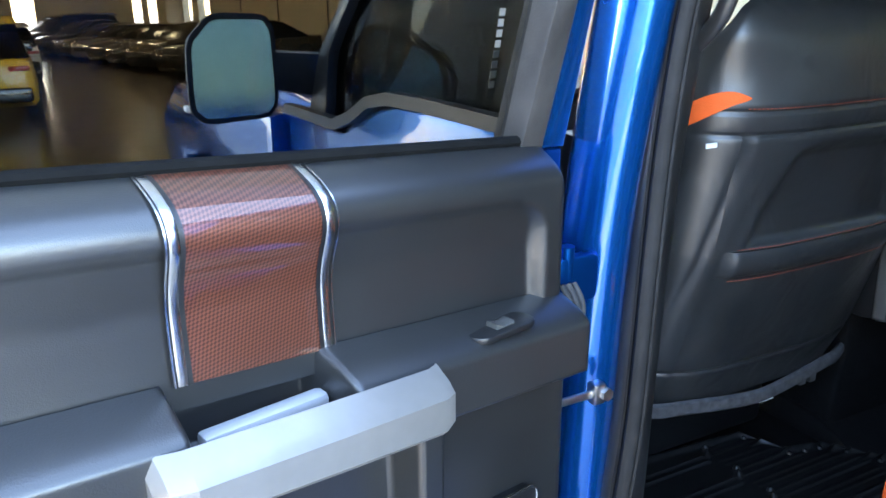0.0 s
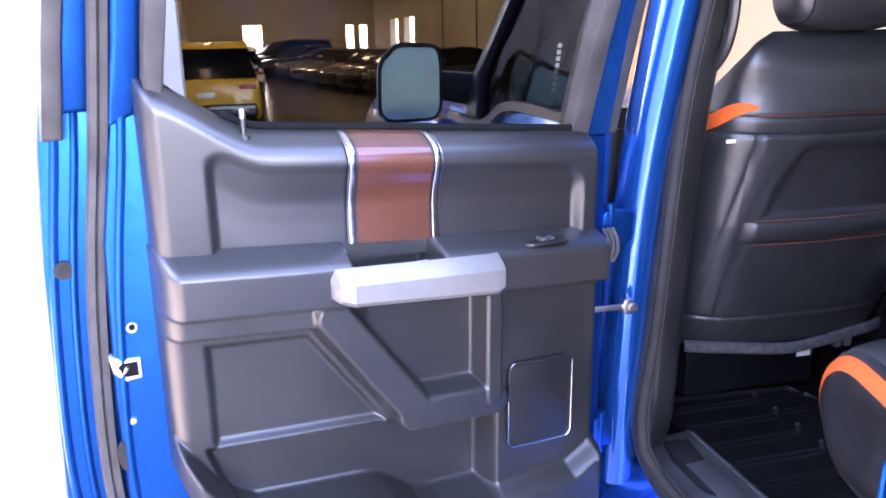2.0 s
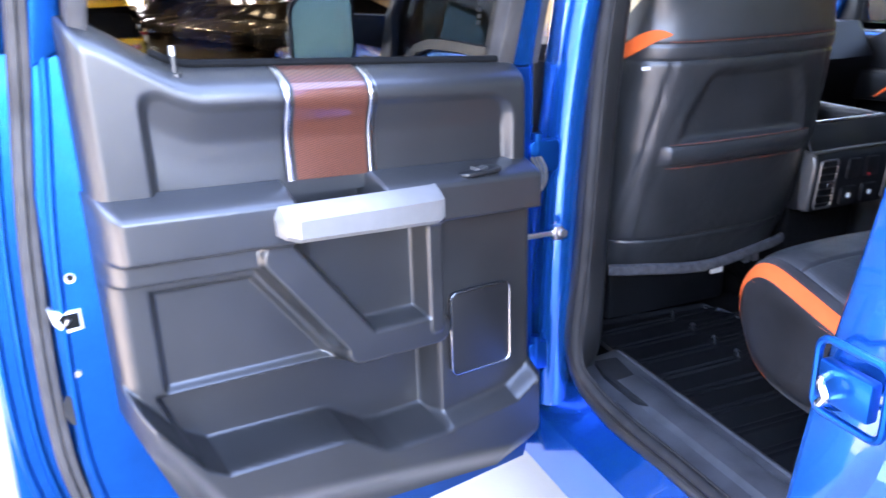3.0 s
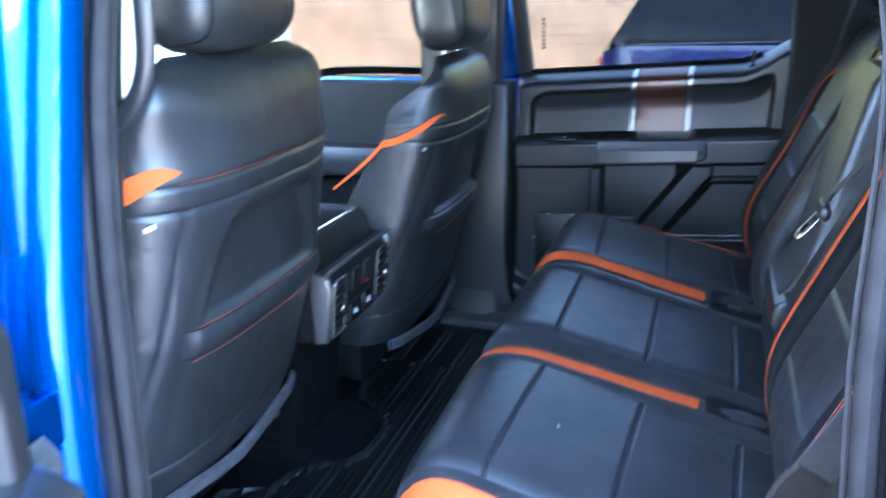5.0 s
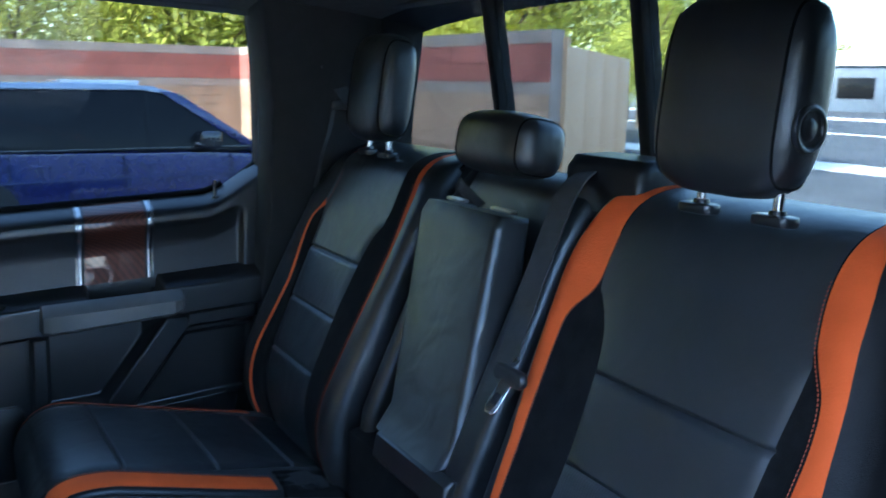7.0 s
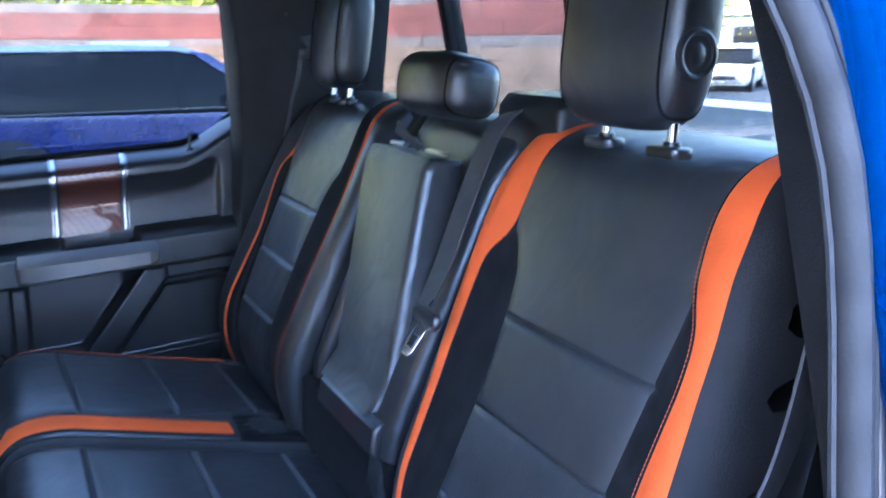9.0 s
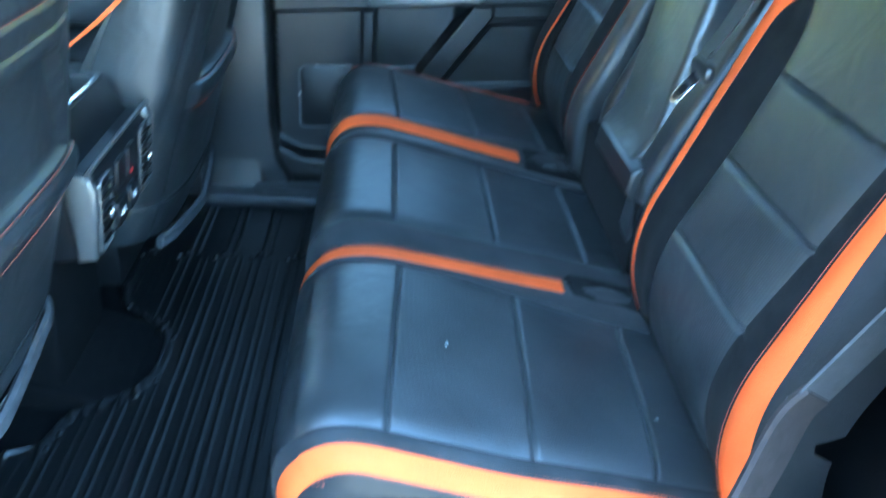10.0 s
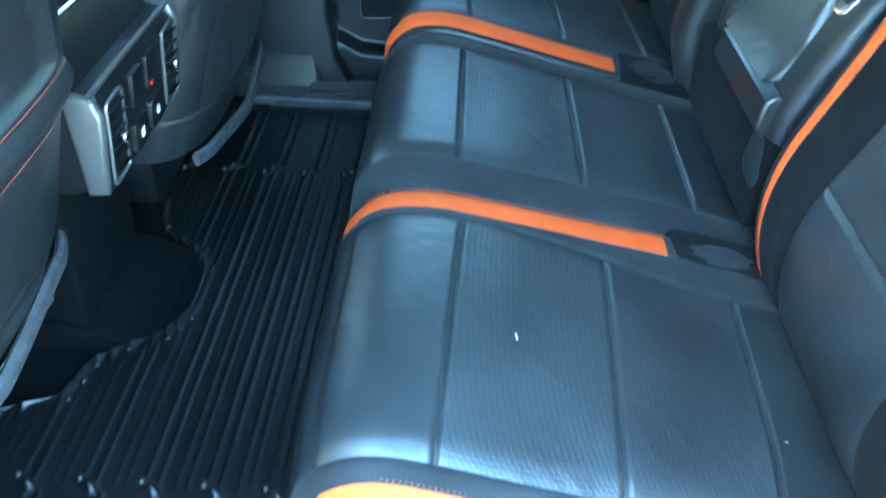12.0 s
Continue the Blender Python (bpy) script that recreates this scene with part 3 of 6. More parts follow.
def rear_door(m, at, label, opened):
    d = thing("rear_door", at, label, "car door", "rear doors of the truck")
    hi_u = lambda u: z_belt(u)
    field("lower_panel", lower_v, 0.095, 0.928, lambda u: lerp(u, [0.095, 0.13, 0.2, 0.5, 0.80, 0.86, 0.928], [0.72, 0.59, 0.555, 0.595, 0.675, 0.73, 0.92]), lambda u: z_step(u), 250, 190, PLASTIC, d, m, "dark grey moulded plastic lower door panel")
    field("upper_panel", upper_v, 0.100, 0.925, lambda u: z_step(u) - 0.030, hi_u, 230, 90, SOFT, d, m, "dark grey grained soft upper door panel", crowd=1.7)
    def smooth_v(u, z):
        h = z_belt(0.53) + 0.08 * (u - 0.53) - z
        return shoulder_v(h) - waist_v(h) - 0.004 * step(0.05, 0.09, h) + 0.003
    # woven brown insert over the shoulder, between two bright strips
    foot, head = (lambda u: z_step(u) - 0.004), (lambda u: z_belt(u) - 0.001)
    field("insert", smooth_v, 0.462, 0.606, foot, head, 20, 80, CARBON, d, m, "brown woven carbon fibre insert", crowd=1.7)
    for uc, e in ((0.4575, -1), (0.6105, 1)):
        field("strip_bed", lambda u, z: smooth_v(u, z) + 0.0012, uc - 0.0095, uc + 0.0095, foot, head, 5, 80, PLASTIC_B, d, m, "dark recess beside the bright strip", crowd=1.7)
        field("bright_strip", lambda u, z: smooth_v(u, z) + 0.0012 + 0.0011 * np.sqrt(np.clip(1 - ((u - uc) / 0.0048) ** 2, 0, 1)), uc - 0.0047, uc + 0.0047, foot, head, 9, 80, SATIN, d, m, "bright satin metal strip", crowd=1.7)
        field("bright_line", lambda u, z: smooth_v(u, z) + 0.0024, uc + e * 0.0078 - 0.0009, uc + e * 0.0078 + 0.0009, foot, head, 3, 80, SATIN, d, m, "fine bright metal line", crowd=1.7)
    part("top_line", sweep([(u, 0.0045, z_belt(u) - 0.0005) for u in np.linspace(0.462, 0.606, 8)], circle(0.0016, 6), (0, 1, 0)), SATIN, d, "fine bright metal line", m=m)
    part("inner_seal", sweep([(u, 0.000, z_belt(u) + 0.003) for u in np.linspace(0.125, 0.80, 30)], circle(0.0075, 8), (0, 1, 0)), SEAL, d, "black seal along the foot of the glass", m=m)
    # silver grip
    bm = bmesh.new()
    rings = []
    for u, zt, zb_, v0, v1 in ((0.363, 1.228, 1.178, 0.085, 0.128), (0.368, 1.234, 1.172, 0.08, 0.142), (0.385, 1.236, 1.170, 0.08, 0.150), (0.50, 1.243, 1.180, 0.085, 0.152),
                               (0.648, 1.252, 1.193, 0.085, 0.152), (0.668, 1.250, 1.199, 0.08, 0.142), (0.676, 1.246, 1.204, 0.08, 0.125)):
        c = 0.010
        rings.append([bm.verts.new(p) for p in ((u, v0 + 0.022, zt - 0.014), (u, v1 - 0.030, zt), (u, v1 - c, zt - 0.012), (u, v1, zt - 0.022), (u, v1, zb_ + 0.008), (u, v1 - 0.008, zb_), (u, v0 + 0.022, zb_ + 0.002))])
    for A, B in zip(rings, rings[1:]):
        for j in range(7):
            bm.faces.new((A[j], A[(j + 1) % 7], B[(j + 1) % 7], B[j]))
    bm.faces.new(rings[0]), bm.faces.new(rings[-1])
    bmesh.ops.recalc_face_normals(bm, faces=bm.faces[:])
    part("grip", bm, HANDLE, d, "matt silver pull handle", m=m, angle=25)
    part("inner_grip", box(0.472, 0.606, 0.050, 0.072, 1.204, 1.222, 0.006), BRIGHT, d, "bright release lever", m=m)
    # square panel with a bright rim
    zc = lambda u, z: z + 0.05 * (u - 0.25)
    bm = slab([(u, zc(u, z)) for u, z in round_rect(0.180, 0.322, 0.822, 0.994, 0.014)], "y", 0.070, 0.088, 0.002)
    pad = part("square_panel", bm, PLASTIC_B, d, "flat black square panel with a bright rim", m=m)
    rim = [Vector((u, 0.088, zc(u, z))) for u, z in round_rect(0.178, 0.324, 0.820, 0.996, 0.016)]
    part("rim", sweep(rim, circle(0.0019, 6), (0, 1, 0), True), SATIN, pad, m=m)
    # window switch
    zs = z_step(0.25) - 0.012
    sw = part("switch_bezel", slab(round_rect(0.205, 0.300, 0.070, 0.108, 0.016), "z", zs - 0.004, zs + 0.004, 0.002), PLASTIC_B, d, "black window switch surround", m=m)
    part("switch", slab([(0.238, zs + 0.003), (0.266, zs + 0.003), (0.266, zs + 0.010), (0.252, zs + 0.005), (0.238, zs + 0.008)], "y", 0.080, 0.098, 0.001), SILVER, sw, m=m)
    # lock pin
    pin = part("lock_pin", rod((0.774, 0.032, 1.440), (0.774, 0.030, 1.488), 0.0036, 0.0042), PLASTIC, d, "slim lock pin", m=m)
    part("pin_cap", rod((0.774, 0.030, 1.486), (0.774, 0.030, 1.500), 0.0052, 0.0046, 14), STEEL if opened else PLASTIC_B, pin, m=m)
    part("pin_collar", rod((0.774, 0.034, 1.442), (0.774, 0.036, 1.461), 0.0105, 0.0085, 16), PLASTIC, d, "dark collar round the lock pin", m=m)
    # painted shell
    shell = [(0.02, 0.55), (0.05, 0.47), (0.80, 0.47), (0.93, 0.56), (0.985, 0.70), (1.0, 0.85), (1.0, 1.05), (0.988, 1.30), (0.957, 1.50), (0.935, 1.56), (0.915, 1.52), (0.80, 1.44), (0.10, 1.40), (0.035, 1.395)]
    part("inner_shell", slab(shell, "y", -0.075, -0.014, 0.008), BLUE_SHADED, d, "blue painted inner door shell", m=m)
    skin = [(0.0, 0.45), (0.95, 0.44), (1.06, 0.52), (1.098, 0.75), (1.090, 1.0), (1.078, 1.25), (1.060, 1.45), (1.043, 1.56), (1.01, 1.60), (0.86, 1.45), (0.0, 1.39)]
    part("outer_skin", slab(skin, "y", -0.125, -0.078, 0.014), BLUE_SHADED, d, "blue painted outer door skin", m=m)
    edge = [Vector((u, -0.045, z)) for u, z in ((0.90, 0.56), (0.975, 0.66), (1.012, 0.80), (1.020, 0.95), (1.011, 1.157), (0.997, 1.30), (0.978, 1.44), (0.962, 1.60), (0.948, 1.75), (0.93, 1.90))]
    part("edge_seal", lean(sweep(smooth_path(edge, 6), [(-0.013, -0.016), (0.013, -0.016), (0.015, 0.0), (0.012, 0.016), (0.002, 0.017), (0.0, 0.012), (-0.003, 0.017), (-0.012, 0.016), (-0.015, 0.0)], (0, 1, 0))), GREY_SEAL, d, "grey rubber door edge seal", m=m)
    # folded beads along the painted edge, and a rubber strip up the outer frame
    run = smooth_path(edge, 6)
    for du, v, r in ((-0.030, -0.014, 0.007), (0.030, -0.076, 0.006), (0.058, -0.078, 0.007)):
        part("edge_bead", sweep([p + Vector((du, v - p.y, 0)) for p in run if p.z < 1.56 or du < 0], circle(r, 8), (0, 1, 0)), BLUE_SHADED, d, m=m)
    part("frame_strip", lean(slab([(1.022, 1.46), (1.008, 1.60), (0.978, 1.80), (0.95, 1.95), (0.975, 1.95), (1.006, 1.80), (1.036, 1.60), (1.052, 1.46)], "y", -0.115, -0.062, 0.006)), GREY_SEAL, d, "grey rubber frame strip", m=m)
    # window frame
    rear_sash = [(0.962, 1.48), (0.948, 1.60), (0.930, 1.80), (0.908, 1.945), (0.86, 1.945), (0.888, 1.80), (0.906, 1.60), (0.915, 1.50)]
    part("rear_sash", lean(slab(rear_sash, "y", -0.075, -0.022, 0.010, None, 3)), BLUE_SHADED, d, "blue painted window frame", m=m)
    part("outer_frame", lean(slab([(1.020, 1.50), (1.010, 1.60), (0.982, 1.80), (0.955, 1.945), (0.925, 1.945), (0.940, 1.80), (0.960, 1.60), (0.972, 1.50)], "y", -0.112, -0.070, 0.008)), BLUE_SHADED, d, "blue painted outer window frame", m=m)
    inner = [(0.915, 1.50), (0.908, 1.60), (0.890, 1.80), (0.865, 1.93), (0.830, 1.93), (0.856, 1.80), (0.876, 1.62), (0.886, 1.525)]
    part("sash_trim", lean(slab(inner, "y", -0.045, 0.012, 0.006)), GREY_SEAL, d, "grey sash trim", m=m)
    front_sash = [(0.03, 1.395), (0.10, 1.40), (0.085, 1.60), (0.055, 1.80), (0.03, 1.945), (-0.02, 1.945), (0.0, 1.80), (0.02, 1.60)]
    part("front_sash", lean(slab(front_sash, "y", -0.075, -0.015, 0.006)), BLUE, d, "blue painted window frame", m=m)
    part("sash_trim", lean(slab([(0.10, 1.405), (0.140, 1.412), (0.120, 1.60), (0.090, 1.80), (0.06, 1.93), (0.02, 1.93), (0.05, 1.80), (0.08, 1.60)], "y", -0.045, 0.010, 0.006)), GREY_SEAL, d, "grey sash trim", m=m)
    part("top_sash", lean(slab([(-0.02, 1.92), (0.915, 1.92), (0.91, 1.955), (-0.02, 1.955)], "y", -0.085, -0.02, 0.006)), BLUE if opened else MATTE, d, m=m)
    part("belt_seal", slab([(0.135, 1.405), (0.80, 1.458), (0.885, 1.53), (0.885, 1.545), (0.79, 1.470), (0.135, 1.418)], "y", -0.022, 0.004, 0.002), SEAL, d, "black glass run seal", m=m)
    gl = lean(slab([(0.10, 1.39), (0.80, 1.44), (0.905, 1.52), (0.89, 1.70), (0.855, 1.935), (0.05, 1.935), (0.09, 1.60)], "y", -0.034, -0.029))
    g = part("window_glass", gl, GLASS, d, "tinted door glass", smooth=False, m=m)
    bm = bmesh.new()
    for i in range(8):
        zc_ = 1.490 + 0.012 * i
        box(0.1655, 0.1745, -0.0285, -0.0275, zc_ - 0.0042, zc_ + 0.0042, 0, 2, bm)
    part("etched_marks", lean(bm), HANDLE, g, "small pale etched marks", smooth=False, m=m)
    # latch, bolts and plugs on the door edge
    lat = part("latch", slab([(0.957, 1.080), (0.957, 1.114), (0.984, 1.116), (1.003, 1.121), (0.999, 1.096), (0.984, 1.078)], "y", -0.040, -0.008, 0.003), BRIGHT, d, "worn bright steel door latch", m=m)
    part("latch_mouth", slab([(0.962, 1.086), (0.962, 1.110), (0.986, 1.110), (0.992, 1.104), (0.982, 1.086)], "y", -0.02, -0.0055, 0.002), SEAL, lat, "black latch mouth", m=m)
    part("catch", rod((0.986, -0.012, 1.088), (0.978, -0.004, 1.104), 0.0035), STEEL, lat, m=m)
    bt = part("bolt", rod((0.964, -0.02, 1.166), (0.964, -0.008, 1.166), 0.009, 0.008, 12), BRIGHT, d, "steel edge bolt", m=m)
    part("bolt_socket", rod((0.964, -0.010, 1.168), (0.964, -0.0065, 1.168), 0.0055, 0.0055, 6), SEAL, bt, m=m)
    part("bolt", rod((0.980, -0.02, 1.007), (0.980, -0.009, 1.007), 0.0085, 0.0065, 6), STEEL, d, "steel edge bolt", m=m)
    bm = rod((0, -0.022, 0), (0, -0.011, 0), 0.013, 0.012, 18)
    bm.transform(Matrix.Translation((0.996, 0, 0.945)) @ Matrix.Scale(2.1, 4, (0, 0, 1)))
    part("plug", bm, RUBBER, d, "oval grey rubber plug", m=m)
    pl = part("plug", rod((1.047, -0.090, 1.256), (1.047, -0.071, 1.256), 0.016, 0.0145, 20), RUBBER, d, "round grey rubber plug", m=m)
    part("plug_boss", rod((1.047, -0.073, 1.256), (1.047, -0.068, 1.256), 0.006, 0.005, 14), RUBBER, pl, m=m)
    return d


CARBON = mat("brown_carbon_weave", (0.15, 0.048, 0.028), 0.42, metal=0.55, coat=1.0, noise_amt=0.06)
lattice(CARBON, (-0.975, -0.223, 1.0), (-0.975, -0.223, -1.0), 0.0046, 0.0066, 0.40, 0.2, 0.35)
HX, HY, SWING = 0.941, 0.92, -77.1
a_ = radians(SWING)
LEFT = Matrix(((math.sin(a_), math.cos(a_), 0, -HX), (-math.cos(a_), math.sin(a_), 0, HY), (0, 0, 1, 0), (0, 0, 0, 1)))
RIGHT = Matrix(((0, -1, 0, HX), (-1, 0, 0, HY - 0.022), (0, 0, 1, 0), (0, 0, 0, 1)))
rear_door(LEFT, (-HX, HY, 0.55), "blue rear door standing wide open with a dark grey inner panel", True)
rear_door(RIGHT, (HX, HY, 0.55), "closed blue rear door with a dark grey inner panel", False)


# ---- seats ----
def quilt(owner, P, cols, rows, cls, looks, wrap=False):
    """A sheet of points P(i, j), split into parts by cls(i, j) over its faces."""
    nc, nr = len(cols), len(rows)
    pts = [[P(i, j) for i in range(nc)] for j in range(nr)]
    groups = {}
    for j in range(nr if wrap else nr - 1):
        j2 = (j + 1) % nr
        for i in range(nc - 1):
            groups.setdefault(cls(i, j), []).append(((i, j), (i + 1, j), (i + 1, j2), (i, j2)))
    out = {}
    for key, quads in groups.items():
        ids, verts, faces = {}, [], []
        for q in quads:
            f = []
            for k in q:
                if k not in ids:
                    ids[k] = len(verts)
                    verts.append(pts[k[1]][k[0]])
                f.append(ids[k])
            faces.append(tuple(f))
        name, material, label = looks[key[0] if isinstance(key, tuple) else key]
        out[key] = pydata(name, verts, faces, material, owner, label, angle=60)
    return out


def spaced(breaks, n, edge=0.0):
    """Numbers from break to break, n[i] steps in each; returns them and the band of each step."""
    vals, band = [], []
    for k, (a, b) in enumerate(zip(breaks, breaks[1:])):
        for i in range(n[k]):
            vals.append(a + (b - a) * i / n[k])
            band.append(k)
    vals.append(breaks[-1])
    return vals, band


CUSHION = smooth_path([(0.015, 0.90, 0), (0.035, 0.955, 0), (0.10, 0.975, 0), (0.17, 0.988, 0), (0.29, 1.014, 0), (0.42, 1.044, 0), (0.50, 1.060, 0), (0.555, 1.054, 0), (0.595, 1.020, 0), (0.607, 0.97, 0), (0.592, 0.91, 0), (0.535, 0.824, 0), (0.42, 0.778, 0), (0.25, 0.755, 0), (0.10, 0.755, 0)], 12, True)


def superfall(d, n):
    """Rounded edge: 0 at the rim, 1 inside; d is the share of the half width in from the rim."""
    return max(0.0, 1 - max(0.0, 1 - d) ** n) ** (1 / n)


def seat_cushion(owner, xl, xr, left_trim, right_trim, nl=5.5, nr=5.5, bl=(0.012, 0.056), bR=(0.944, 0.988), slant=0):
    """xl, xr: the edges as functions of y."""
    # share of the width, with bands: side, orange, suede, insert, suede, orange, side
    s0, s1 = (0.118, 0.868) if slant < 0 else (0.132, 0.882) if slant > 0 else (0.155, 0.845)
    br = [0, *bl, s0, s1, *bR, 1]
    e0, e1 = bl[0], 1 - bR[1]
    vals, band = spaced(br, [9, 5, 5, 26, 5, 5, 9])
    vals = [v if e0 < v < 1 - e1 else (e0 * (v / e0) ** 2.5 if v <= e0 else 1 - e1 * ((1 - v) / e1) ** 2.5) for v in vals]
    seams = (0.463, 0.293, 0.135)
    rows = CUSHION

    def P(i, j):
        y, z, _ = rows[j]
        s = vals[i]
        d = min(s, 1 - s) * 2
        k = float(step(0.52, 0.30, y))
        f = superfall(d, (nl - (1.9 * k if slant < 0 else 0)) if s < 0.5 else nr)
        cy, cz = min(max(y, 0.20), 0.47), 0.925
        py, pz = cy + (y - cy) * f, cz + (z - cz) * f
        x0, x1 = xl(y), xr(y)
        x = x0 + (x1 - x0) * s
        if slant and z > 0.93:          # seams run a little aslant, and the insert narrows towards the back
            q = (0.5 - s) if slant < 0 else (s - 0.5)
            py += 0.024 * q * f * f * float(step(0.02, 0.12, y)) * float(step(0.57, 0.48, y))
            g = float(step(0.10, 0.44, y))
            if slant < 0:
                x -= 0.055 * (1 - g) * math.exp(-((s - s1) / 0.10) ** 2) * (1 if s < bR[0] - 0.004 else 0)
            else:
                x += 0.055 * (1 - g) * math.exp(-((s - s0) / 0.10) ** 2) * (1 if s > bl[1] + 0.004 else 0)
        if z > 0.96 and 0.05 < y < 0.58:
            pz += 0.010 * (1 - (2 * s - 1) ** 2) * float(step(0.06, 0.2, y))
            if s0 < s < s1:
                for ys in seams:
                    pz -= 0.0065 * math.exp(-((y - ys) / 0.0030) ** 2) - 0.0012 * math.exp(-((y - ys) / 0.012) ** 2)
            for b in (s0, s1):
                pz -= 0.005 * math.exp(-((s - b) / 0.009) ** 2)
        return (x, py, pz)

    def cls(i, j):
        y, z, _ = rows[j]
        b = band[i]
        h = b > 3
        if b in (0, 6):
            return ("side", h)
        if b in (1, 5):
            q = right_trim if h else left_trim
            return ("orange", h) if q and (z > 0.90 or y > 0.5) and y > q else ("suede", h)
        if b in (2, 4):
            return ("suede", h)
        if 0.135 < y < 0.463 and z > 0.9:
            return "perf"
        return "top" if y >= 0.463 or z < 0.9 else "rear"
    looks = {"side": ("side_panel", VINYL, "smooth black vinyl cushion side"), "orange": ("piping", ORANGE, "orange leather trim strip"), "suede": ("suede_border", NUBUCK, "dark grey suede border"),
             "perf": ("cushion_insert", PERF, "perforated black leather insert"), "top": ("cushion_front", LEATHER, ""), "rear": ("cushion_rear", LEATHER, "")}
    out = quilt(owner, P, vals, rows, cls, looks, wrap=True)
    # thread along both edges of each orange strip
    for q, cols_ in ((left_trim, (band.index(1), band.index(2))), (right_trim, (band.index(5), band.index(6)))):
        if q:
            for c in cols_:
                run = [Vector(P(c, j)) + Vector((0, 0, 0.0012)) for j in range(len(rows)) if rows[j].y > 0.955 and rows[j].x > q and rows[j].x < 0.578]
                off = 0.003 if c in (band.index(2), band.index(6)) else -0.003
                run = [p + Vector((off, 0, 0)) for p in run]
                run.sort(key=lambda p: p.y - 0.6 * p.z * (p.y > 0.55))
                stitches(owner, run)
    return out


def dense(path, marks):
    """Adds rows of the path close round given y marks (on its upper side)."""
    out = []
    for a, b in zip(path, path[1:] + path[:1]):
        out.append(a)
        adds = []
        for m_ in marks:
            for o in (-0.009, -0.0055, -0.003, -0.0015, 0, 0.0015, 0.003, 0.0055, 0.009):
                y = m_ + o
                if a.x <= y < b.x and a.y > 0.95:
                    adds.append((y - a.x) / (b.x - a.x))
        for t in sorted(adds):
            if 0.02 < t < 0.98:
                out.append(a.lerp(b, t))
    return out


CUSHION = dense(CUSHION, (0.463, 0.293, 0.135))
inner = lambda y: lerp(y, [0.10, 0.60], [0.238, 0.266])

seat_l = thing("car_seat", (-0.48, 0.2, FLOOR_Z), "black leather rear seat with orange side strips", "car seat", "rear bench seats")
seat_cushion(seat_l, lambda y: -0.712, lambda y: -inner(y) + 0.012, 0.050, 0.20, 5.5, 20, bl=(0.020, 0.066), bR=(0.890, 0.978), slant=-1)
seat_r = thing("car_seat", (0.48, 0.2, FLOOR_Z), "black leather rear seat with orange side strips", "car seat", "rear bench seats")
seat_cushion(seat_r, lambda y: inner(y) - 0.012, lambda y: 0.712, 0.20, 0.10, 16, 9, bl=(0.020, 0.105), bR=(0.905, 0.968), slant=1)
seat_c = thing("middle_car_seat", (0.0, 0.2, FLOOR_Z), "plain black leather middle rear seat with a folding armrest", "car seat", "rear bench seats")
seat_cushion(seat_c, lambda y: -inner(y) + 0.013, lambda y: inner(y) - 0.013, 0, 0, 9, 9)


def y_back(z):
    return -0.013 - 0.42 * (z - 1.378) - 2.2 * max(0.0, 1.17 - z) ** 2


